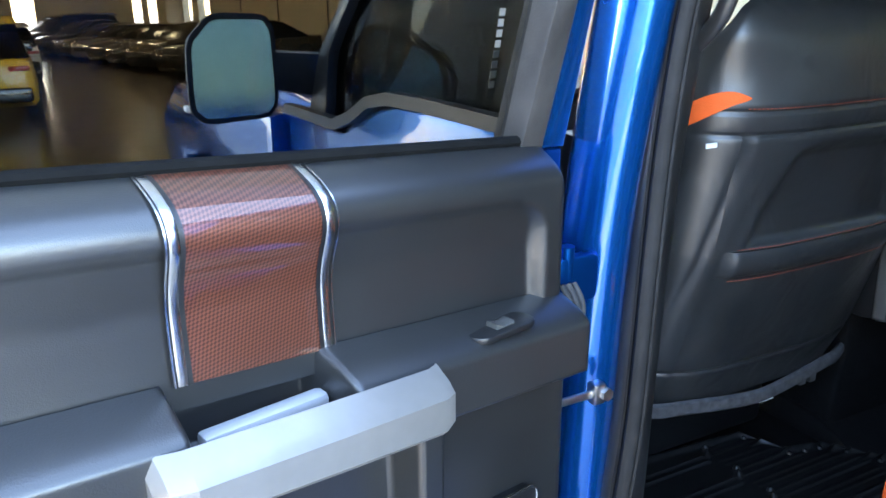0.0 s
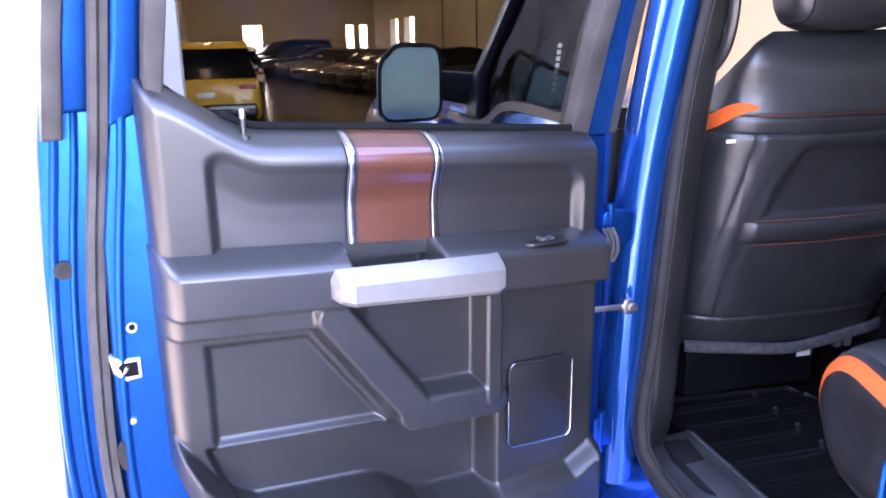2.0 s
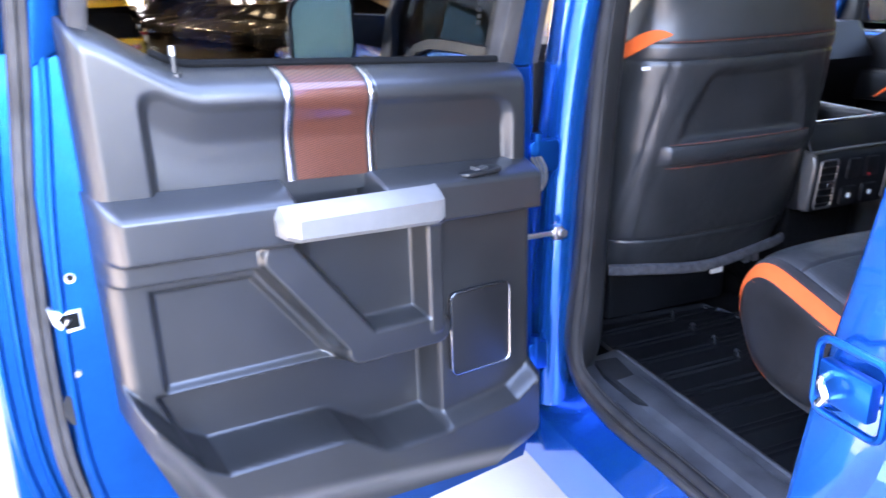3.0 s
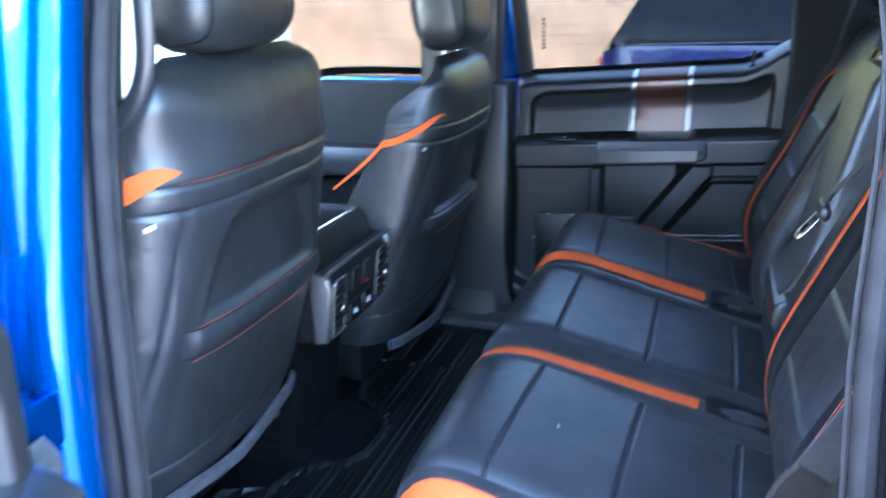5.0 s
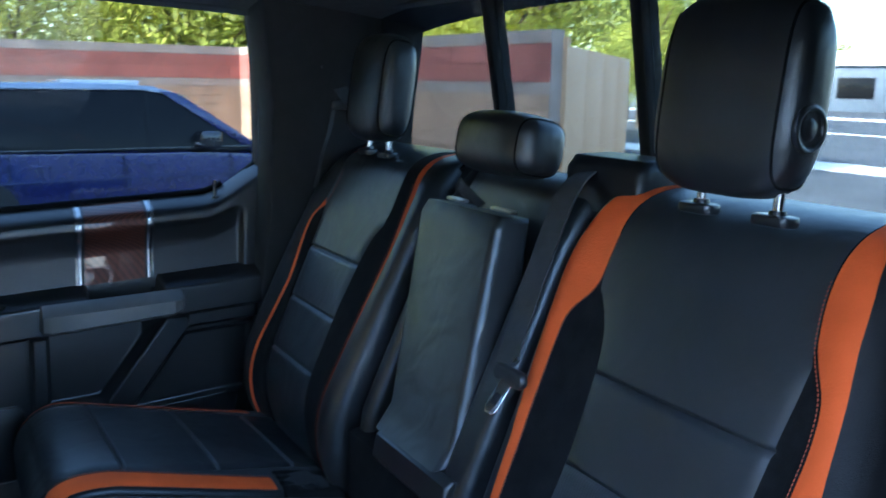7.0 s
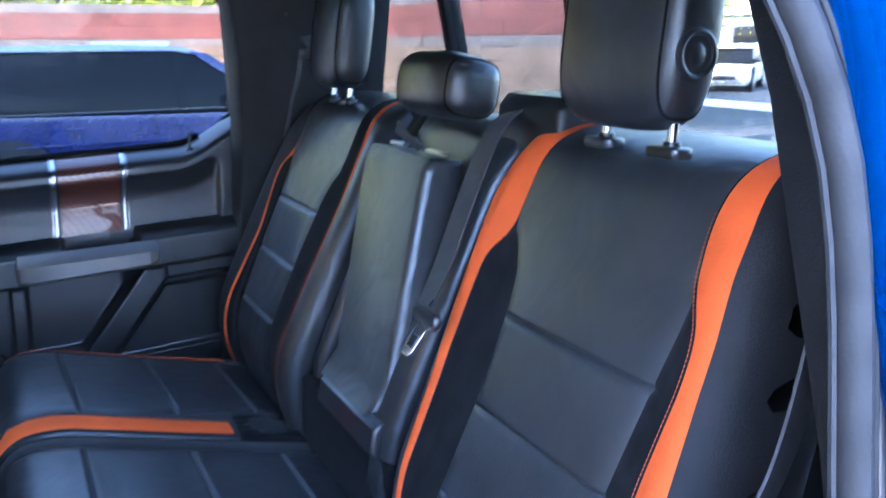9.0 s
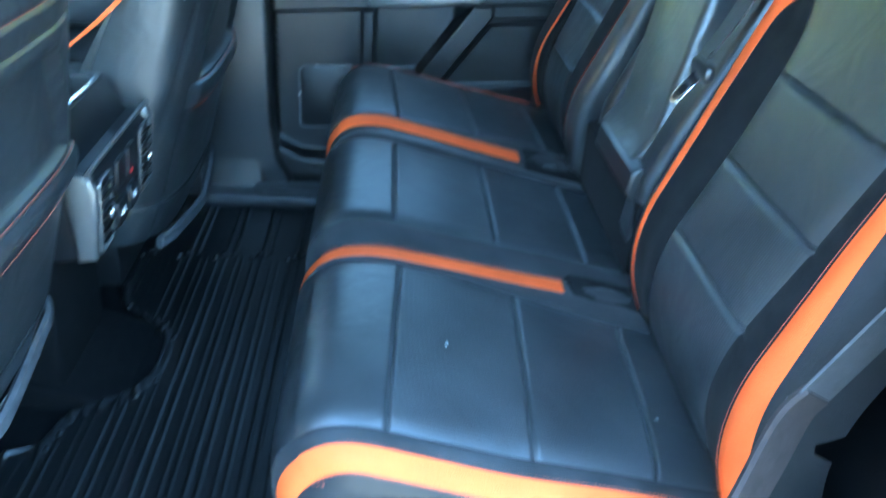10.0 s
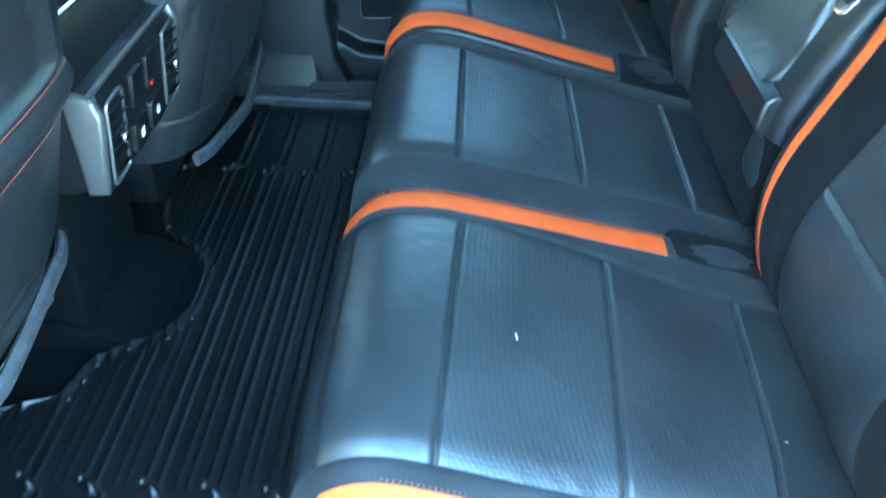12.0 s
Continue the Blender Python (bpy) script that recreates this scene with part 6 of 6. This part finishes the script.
TYRE = mat("tyre", (0.015, 0.015, 0.016), 0.8, noise_amt=0.2)
LINE = mat("white_line", (0.7, 0.7, 0.68), 0.8, noise_amt=0.1)

g = part("ground", box(-600, 600, -600, 600, -0.5, 0.0), ASPHALT, None, "pale grey concrete yard", smooth=False)
tagged(g, category="ground", kind="structure")
f = part("floor", box(-3.45, 6.6, 6.4, 46, -0.4, 0.012), EPOXY, None, "dark polished showroom floor", smooth=False)
tagged(f, category="floor", kind="structure")


def wall(name, b, material, label):
    return tagged(part(name, box(*b), material, None, label, smooth=False), category="wall", kind="structure")


def wall_holes(name, x0, x1, y0, y1, z1, holes, material, label, along="x"):
    """A wall with real openings; holes: (a0, a1, z0, z1) along its run."""
    bm = bmesh.new()
    lo, hi = (x0, x1) if along == "x" else (y0, y1)
    cuts = sorted({lo, hi, *[h[0] for h in holes], *[h[1] for h in holes]})
    for a, b in zip(cuts, cuts[1:]):
        inside_ = [h for h in holes if h[0] <= a and h[1] >= b]
        spans = [(0, z1)] if not inside_ else [(0, inside_[0][2]), (inside_[0][3], z1)]
        for p, q in spans:
            if q > p:
                if along == "x":
                    box(a, b, y0, y1, p, q, 0, 2, bm)
                else:
                    box(x0, x1, a, b, p, q, 0, 2, bm)
    return tagged(part(name, bm, material, None, label, smooth=False), category="wall", kind="structure")


wall_holes("wall_north", -3.45, 6.6, 46, 46.3, 6, [(-0.55, 0.45, 1.0, 2.5), (5.0, 5.45, 1.0, 2.45), (5.75, 6.2, 1.0, 2.45)], CREAM, "cream painted showroom back wall with windows")
wall_holes("wall_east", 6.6, 6.9, 6.4, 46.3, 6, [(39.5, 41.5, 0.9, 2.6), (36.0, 38.2, 0.9, 2.6)], CREAM, "cream painted showroom side wall with windows", "y")
wall("wall_west", (-3.75, -3.45, 6.0, 46.3, 0, 10.6), CREAM, "cream painted showroom side wall")
# Unseen height and east end are sized to shade truck and yard wall.
wall_holes("wall_south", -3.45, 9.2, 6.0, 6.4, 10.6, [(-2.02, 5.9, 0, 4.6)], WHITE, "white rendered building front with a wide doorway")
c = part("ceiling", box(-3.45, 6.9, 6.0, 46.3, 6, 6.3), CREAM, None, "plain showroom ceiling", smooth=False)
tagged(c, category="ceiling", kind="structure")
tagged(part("trim", box(-3.45, 6.6, 45.9, 46.0, 3.15, 3.5, 0.01), CREAM, None, "painted beam along the back wall", smooth=False), category="beam", kind="structure")
for y in (31.0, 26.5, 22.0):
    tagged(part("trim", box(6.57, 6.6, y, y + 0.04, 0, 6), TYRE, None, "dark joint in the showroom wall", smooth=False), category="wall joint", kind="structure")
OPAL = glow_mat("lamp_tube", (1.0, 0.80, 0.50), 4.0)
for i, (x, y) in enumerate(((-2, 13), (-2, 22), (-2, 31), (-2, 40), (3, 17), (3, 27), (3, 37))):
    lt = thing("ceiling_light", (x, y, 5.9), "long warm white ceiling light", "ceiling light", "showroom lights", level=True)
    part("frame", box(x - 0.16, x + 0.16, y - 1.3, y + 1.3, 5.93, 6.0, 0.01), WHITECAR, lt)
    part("diffuser", box(x - 0.12, x + 0.12, y - 1.25, y + 1.25, 5.90, 5.935, 0.005), OPAL, lt)


def car(at, yaw, label, paint, L=4.8, W=1.95, H=1.66, low=0.22, kind="suv", detail=False, group="parked cars", top=None):
    """A parked car, nose along +y before the turn."""
    own = thing("parked_car", (at[0], at[1], 0), label, "car", group, level=True)
    m = Matrix.Translation((at[0], at[1], 0)) @ Matrix.Rotation(radians(yaw), 4, "Z")
    h = L / 2
    belt = H * (0.60 if kind == "suv" else 0.66)
    ys = [-h, -h + 0.06, -h + 0.25, -h * 0.6, -h * 0.2, h * 0.2, h * 0.38, h * 0.6, h * 0.85, h - 0.12, h - 0.02]
    sh = [belt * 0.80, belt * 0.97, belt * 1.03, belt * 1.02, belt, belt * 0.985, belt * 0.97, belt * 0.93, belt * 0.85, belt * 0.72, belt * 0.62]
    ws = [0.84, 0.93, 0.98, 1.0, 1.0, 1.0, 1.0, 0.99, 0.96, 0.88, 0.76]
    bm = bmesh.new()
    rings = []
    for y, z, w in zip(ys, sh, ws):
        w = w * W / 2
        zl = low + (0.10 if abs(y) > h - 0.1 else 0)
        sec = [(-w * 0.90, zl), (-w * 0.985, zl + 0.10), (-w, z * 0.55), (-w * 0.985, z * 0.72), (-w * 0.955, z * 0.97), (-w * 0.86, z), (0, z + 0.02), (w * 0.86, z), (w * 0.955, z * 0.97), (w * 0.985, z * 0.72), (w, z * 0.55), (w * 0.985, zl + 0.10), (w * 0.90, zl)]
        rings.append([bm.verts.new((a, y, b)) for a, b in sec])
    k = len(rings[0])
    for A, B in zip(rings, rings[1:]):
        for j in range(k):
            bm.faces.new((A[j], A[(j + 1) % k], B[(j + 1) % k], B[j]))
    bm.faces.new(rings[0][::-1]), bm.faces.new(rings[-1])
    bmesh.ops.recalc_face_normals(bm, faces=bm.faces[:])
    part("body", bm, paint, own, m=m, angle=35)
    # glasshouse
    if kind == "suv":
        gh = [(-h + 0.10, belt), (-h + 0.42, H - 0.16), (-h + 0.8, H - 0.08), (h * 0.05, H - 0.06), (h * 0.22, H - 0.14), (h * 0.56, belt * 0.94)]
        rf = [(-h + 0.18, H - 0.14), (-h + 0.30, H - 0.06), (-h + 0.8, H - 0.015), (-h * 0.2, H), (h * 0.1, H - 0.03), (h * 0.25, H - 0.14), (h * 0.05, H - 0.075), (-h + 0.8, H - 0.075)]
    else:
        gh = [(-h * 0.72, belt * 1.0), (-h * 0.35, H - 0.07), (-h * 0.05, H - 0.02), (h * 0.16, H - 0.08), (h * 0.50, belt * 0.95)]
        rf = [(-h * 0.36, H - 0.07), (-h * 0.2, H - 0.015), (-h * 0.02, H), (h * 0.12, H - 0.05), (h * 0.10, H - 0.08), (-h * 0.05, H - 0.035)]

    def taper(b):
        for v in b.verts:
            v.co.x *= 1 - 0.42 * max(0, v.co.z - belt) / max(H, 0.1)
        return b
    part("windows", taper(slab(gh, "x", -W * 0.455, W * 0.455, 0.03, None, 2)), DARKGLASS, own, "dark tinted windows", m=m)
    part("roof", taper(slab(rf, "x", -W * 0.462, W * 0.462, 0.02, None, 2)), ROOF_SHEEN if top else paint, own, m=m)
    if top:
        a_w, b_w = Vector((0, h * 0.225, H - 0.135)), Vector((0, h * 0.555, belt * 0.955))
        n_w = Vector((0, (a_w - b_w).z, -(a_w - b_w).y)).normalized() * 0.006
        part("windscreen", taper(slab([(p.y, p.z) for p in (a_w - n_w, b_w - n_w, b_w + n_w, a_w + n_w)], "x", -W * 0.40, W * 0.40)), SHEEN_GLASS, own, "windscreen mirroring the sky", smooth=False, m=m)
        part("sunroof", box(-W * 0.30, W * 0.30, -h * 0.25, h * 0.06, H - 0.03, H + 0.025, 0.015), top, own, "pale raised sunroof", m=m)
    for s in (-1, 1):
        for y0, dy in ((-h * 0.30, -0.05), (h * 0.06, 0.0)):
            b = slab([(y0, belt), (y0 + 0.05, belt), (y0 + 0.04 + dy, H - 0.06), (y0 - 0.01 + dy, H - 0.06)], "x", s * W * 0.449, s * W * 0.460)
            part("pillar", taper(b), DARKGLASS, own, m=m)
        for y in (-h * 0.60, h * 0.62):
            r = 0.36 if kind == "suv" else 0.33
            part("arch", rod((s * (W / 2 - 0.20), y, r + 0.01), (s * (W / 2 + 0.004), y, r + 0.01), r + 0.05, r + 0.05, 32), TYRE, own, m=m)
            wl = part("wheel", rod((s * (W / 2 - 0.22), y, r), (s * (W / 2 + 0.012), y, r), r, r * 0.97, 32), TYRE, own, "black tyre", m=m)
            part("rim", rod((s * (W / 2), y, r), (s * (W / 2 + 0.02), y, r), r * 0.66, r * 0.62, 24), STEEL, wl, m=m)
        hm = part("mirror", box(s * (W / 2 - 0.04) - 0.13, s * (W / 2 - 0.04) + 0.13, h * 0.30 - 0.10, h * 0.30 + 0.14, belt + 0.0, belt + 0.18, 0.05, 3), BLACKCAR, own, m=m)
        part("head_lamp", box(s * W * 0.36 - 0.14, s * W * 0.36 + 0.14, h - 0.30, h - 0.10, belt * 0.62, belt * 0.72, 0.03), LAMP_CLR, own, m=m)
        part("tail_lamp", box(s * W * 0.37 - 0.16, s * W * 0.37 + 0.14, -h - 0.005, -h + 0.20, belt * 0.80, belt * 0.88, 0.02), LAMP_RED, own, "red tail lamp", m=m)
        if detail:
            for y0 in (-h * 0.40, h * 0.02):
                part("door_handle", box(s * (W / 2 * 0.975) - 0.02, s * (W / 2 * 0.975) + 0.02, y0, y0 + 0.20, belt * 0.84, belt * 0.87, 0.008), paint, own, m=m)
            for y0 in (-h * 0.47, -h * 0.045, h * 0.40):
                part("door_gap", slab([(y0 - 0.004, 0.36), (y0 + 0.004, 0.36), (y0 + 0.004, belt * 0.98), (y0 - 0.004, belt * 0.98)], "x", s * (W / 2 - 0.030), s * (W / 2 + 0.0015)), BLACKCAR, own, m=m)
            part("side_crease", sweep([(s * (W / 2 + 0.001), y, belt * 0.72 + 0.012 * y) for y in np.linspace(-h * 0.8, h * 0.7, 12)], circle(0.010, 8)), paint, own, m=m)
            part("front_pillar", taper(slab([(h * 0.12, H - 0.07), (h * 0.20, H - 0.10), (h * 0.57, belt * 0.96), (h * 0.50, belt * 0.96)], "x", s * W * 0.452, s * W * 0.466, 0.004)), paint, own, m=m)
            part("mirror_strip", box(s * (W / 2 - 0.04) - 0.10, s * (W / 2 - 0.04) + 0.10, h * 0.30 - 0.105, h * 0.30 + 0.10, belt + 0.035, belt + 0.060, 0.006), WHITECAR, hm, m=m)
            part("belt_line", box(s * W * 0.468 - 0.008, s * W * 0.468 + 0.008, -h + 0.2, h * 0.5, belt - 0.005, belt + 0.018, 0.004), BLACKCAR, own, m=m)
    part("bumper", box(-W * 0.44, W * 0.44, -h - 0.03, -h + 0.3, 0.30, 0.55, 0.06, 2), BLACKCAR, own, "black rear bumper", m=m)
    part("plate", box(-0.16, 0.16, -h - 0.012, -h + 0.05, belt * 0.66, belt * 0.76, 0.004), WHITECAR, own, "plain white plate", m=m)
    part("grille", box(-W * 0.26, W * 0.26, h - 0.10, h + 0.01, 0.38, belt * 0.60, 0.04), BLACKCAR, own, m=m)
    return own


car((8.6, -1.02), 180, "indigo blue sports utility car with dark glass and painted sky sheen on its roof", INDIGO, 4.90, 1.96, 1.66, kind="suv", detail=True, top=WHITECAR)
car((-2.05, 17.1), 0, "yellow sports utility car with black trim in the showroom", YELLOW, 4.9, 2.0, 1.64, kind="suv", group="showroom cars")
SHOW = ((1.5, 42.5, 118, BLACKCAR, 4.9, 1.75, "suv", "black"), (2.2, 39.4, 116, BLACKCAR, 4.6, 1.45, "coupe", "black"), (2.8, 36.6, 116, GREYCAR, 4.5, 1.32, "coupe", "dark grey"),
        (3.2, 34.0, 114, SILVERCAR, 4.5, 1.30, "coupe", "silver grey"), (3.5, 31.4, 114, BLACKCAR, 4.5, 1.30, "coupe", "black"), (3.8, 28.8, 114, GREYCAR, 4.5, 1.32, "coupe", "dark grey"), (4.1, 26.0, 112, BLACKCAR, 4.6, 1.38, "coupe", "black"), (4.4, 22.8, 112, BLACKCAR, 4.6, 1.38, "coupe", "black"))
for x, y, yaw, p, L, H, kd, col in SHOW:
    car((x, y), yaw, col + " sports car parked in a showroom row" if kd == "coupe" else col + " sports utility car parked in a showroom row", p, L, 1.9, H, 0.16, kd, group="showroom cars")
car((-1.75, 25.5), 8, "white sports utility car behind the yellow one", WHITECAR, 4.4, 1.85, 1.5, kind="suv", group="showroom cars")
car((19.4, -21.6), 35, "white car parked across the road", WHITECAR, 4.5, 1.85, 1.5, kind="suv")

# Unseen added wall: cuts low side light into the cab, bounces a little.
wall("wall_outer", (-6.4, -6.2, -14, 5.99, 0, 3.0), GREY_RENDER, "added pale grey wall out of view that screens low side light")
# banded block wall round the yard
BANDS = ((0.0, 1.6, TAN_BLOCK, 0.16), (1.6, 1.73, GREY_BLOCK, 0.13), (1.73, 2.13, RED_BLOCK, 0.20), (2.13, 2.27, GREY_BLOCK, 0.14))


def block_wall(name, a, b, label, pieces):
    a, b = Vector((*a, 0)), Vector((*b, 0))
    run = b - a
    n = run.length
    m = Matrix.Translation(a) @ Matrix.Rotation(math.atan2(run.y, run.x), 4, "Z")
    core = part(name, box(0, n, -0.085, 0.085, 0, 2.26, 0, 2, None), GREY_BLOCK, None, label, smooth=False, m=m)
    tagged(core, category="wall", kind="structure")
    shared = {}
    for z0, z1, mt, step_ in BANDS:
        k = max(1, round((z1 - z0) / step_))
        for r in range(k):
            za, zb = z0 + r * step_, z0 + (r + 1) * step_
            bw = 0.82 if mt is not GREY_BLOCK else 1.2
            x = -bw / 2 if r % 2 else 0.0
            bmj = None
            while x < n:
                x0, x1 = max(x, 0) + 0.003, min(x + bw, n) - 0.003
                if x1 - x0 > 0.05:
                    if pieces:
                        key = (mt.name, round(x1 - x0, 3), round(zb - za, 3))
                        if key not in shared:
                            b_ = box(0, x1 - x0, -0.10, 0.10, 0, zb - za - 0.006)
                            me = bpy.data.meshes.new("block")
                            b_.to_mesh(me)
                            b_.free()
                            me.materials.append(mt)
                            shared[key] = me
                        ob = new("block", shared[key])
                        ob.parent = core
                        ob.matrix_basis = m @ Matrix.Translation((x0, random.uniform(-0.004, 0.004), za + 0.006))
                    else:
                        bmj = bmj or bmesh.new()
                        box(x0, x1, -0.10, 0.10, za + 0.003, zb - 0.003, 0, 2, bmj)
                x += bw
            if bmj:
                o = part("block_course", bmj, mt, core, smooth=False, m=m)
                o["kind"] = "stuff"
    return core


block_wall("wall_yard_1", (8.6, -4.55), (5.75, -4.9), "banded red and tan block wall", True)
block_wall("wall_yard_2", (13.4, -4.0), (8.6, -4.55), "banded red and tan block wall", False)
block_wall("wall_yard_3", (13.4, 34), (13.4, -4.0), "banded red and tan block wall", False)
gt = thing("yard_gate", (5.8, -5.0, 0), "tan painted sheet metal yard gate", "gate", level=True)
d_ = Vector((3.0, -3.8, 0)).normalized()
gm = Matrix.Translation((5.82, -5.02, 0)) @ Matrix.Rotation(math.atan2(d_.y, d_.x), 4, "Z")
part("gate_post", box(-0.07, 0.07, -0.07, 0.07, 0, 2.2, 0.01), GATE, gt, m=gm.copy())
for i in range(4):
    part("gate_panel", box(0.09 + i * 1.2, 1.27 + i * 1.2, -0.02, 0.02, 0.08, 2.12, 0.004), GATE, gt, m=gm.copy())
for z in (0.5, 0.9, 1.3, 1.7):
    part("gate_rail", box(0.08, 4.85, -0.032, -0.022, z, z + 0.02), GATE, gt, m=gm.copy())


# trees beyond the wall
def leaf_mat(name, col):
    m = mat(name, col, 0.6, noise_amt=0.35, noise_scale=1.2)
    N, L = m.node_tree.nodes, m.node_tree.links
    b = N["Principled BSDF"]
    tr = N.new("ShaderNodeBsdfTranslucent")
    mx = N.new("ShaderNodeMixShader")
    mx.inputs[0].default_value = 0.6
    L.new(b.inputs["Base Color"].links[0].from_socket, tr.inputs["Color"])
    L.new(b.outputs[0], mx.inputs[1])
    L.new(tr.outputs[0], mx.inputs[2])
    L.new(mx.outputs[0], N["Material Output"].inputs["Surface"])
    return m


LEAF = leaf_mat("pale_leaf", (0.50, 0.50, 0.10))
rng = np.random.default_rng(5)


def tree_mesh(h, r, n):
    bm = bmesh.new()
    rod((0, 0, 0), (0.1, 0, h * 0.5), 0.14, 0.08, 8, bm)
    for i in range(6):
        a = i * 1.05
        rod((0.05, 0, h * (0.28 + 0.04 * i)), (math.cos(a) * r * 0.6, math.sin(a) * r * 0.6, h * (0.55 + 0.06 * i)), 0.06, 0.02, 6, bm)
    verts, faces = [], []
    cl = [(rng.normal(0, 0.45 * r), rng.normal(0, 0.45 * r), h * rng.uniform(0.35, 0.98)) for _ in range(26)]
    for i in range(n):
        c = cl[int(rng.integers(len(cl)))]
        p = np.array(c) + rng.normal(0, 0.22 * r, 3)
        d1, d2 = rng.normal(0, 1, 3), rng.normal(0, 1, 3)
        d1 /= np.linalg.norm(d1)
        d2 = np.cross(d1, d2)
        d2 /= np.linalg.norm(d2)
        s = rng.uniform(0.055, 0.12)
        k = len(verts)
        verts += [p - d1 * s, p + d2 * s * 0.5, p + d1 * s, p - d2 * s * 0.5]
        faces.append((k, k + 1, k + 2, k + 3))
    return bm, verts, faces


kinds = []
for h, r in ((5.5, 2.6), (6.5, 3.0)):
    tr = thing("tree", (0, 0, 0), "leafy pale green tree behind the yard wall", "tree", "trees behind the wall", level=True)
    bm, vs, fs = tree_mesh(h, r, 17000)
    part("trunk", bm, BARK, tr)
    pydata("crown", vs, fs, LEAF, tr, "airy sunlit crown", smooth=False)
    kinds.append(tr)
spots = [(17 + (i % 3) * 2.5, 14 - i * 3.0) for i in range(7)] + [(16, -7.5), (12, -8.5), (19, -11), (22, -15), (24, -24), (30, -29), (38, -72), (46, -70), (54, -66), (31, -78), (62, -62), (26, -84)]
for i, (x, y) in enumerate(spots):
    mm = Matrix.Translation((x, y, 0)) @ Matrix.Rotation(i * 1.7, 4, "Z")
    if i < 2:
        kinds[i].matrix_basis = mm
    else:
        copy_thing(kinds[i % 2], mm)
# road behind, with pale stripes, and a low building beyond it
ROAD = mat("asphalt", (0.055, 0.058, 0.066), 0.85, noise_amt=0.3, noise_scale=0.8, bump=0.4, bump_scale=80)
tagged(part("road", box(-80, 140, -90, -10.5, -0.3, 0.006), ROAD, None, "grey asphalt road", smooth=False), category="road", kind="structure")
for y0, y1 in ((-17.2, -15.4), (-29.4, -28.7), (-46.0, -42.5)):
    tagged(part("road_line", box(-60, 110, y0, y1, 0.0, 0.012), LINE, None, "pale stripe across the road", smooth=False), category="road marking", kind="structure")
fb = thing("low_building", (44, -62, 0), "long low grey building with a white roof edge", "building", level=True)
SLATE = mat("slate_wall", (0.10, 0.12, 0.15), 0.6, noise_amt=0.15, noise_scale=0.4)
gm = Matrix.Translation((44, -62, 0)) @ Matrix.Rotation(radians(28), 4, "Z")
part("wall", box(-24, 24, -5, 5, 0, 3.5, 0.02), SLATE, fb, "slate grey wall", m=gm)
part("roof_edge", box(-24.3, 24.3, -5.3, 5.3, 3.5, 4.6, 0.03), WHITE, fb, "white roof edge", m=gm)
for i in range(11):
    part("window", box(-22 + i * 4, -19.4 + i * 4, 4.98, 5.04, 1.0, 2.6, 0.01), DARKGLASS, fb, m=gm)

# flecks lying on the near cushion
fleck = tagged(new("lint"), "tiny white fleck lying on the leather cushion", "lint", "flecks on the seat")
fleck.matrix_basis = TILT @ Matrix.Translation((-0.500, 0.396, 1.0515))
ORIGIN[fleck] = Vector((0, 0, 0))
part("thread", rod((-0.004, 0, 0), (0.004, 0.0015, 0.0005), 0.0009, 0.0007, 6), LABEL_WHITE, fleck)
for x, y, z in ((-0.395, 0.520, 1.059), (-0.560, 0.125, 0.985)):
    copy_thing(fleck, TILT @ Matrix.Translation((x, y, z)) @ Matrix.Rotation(1.1, 4, "Z") @ Matrix.Scale(0.55, 4))
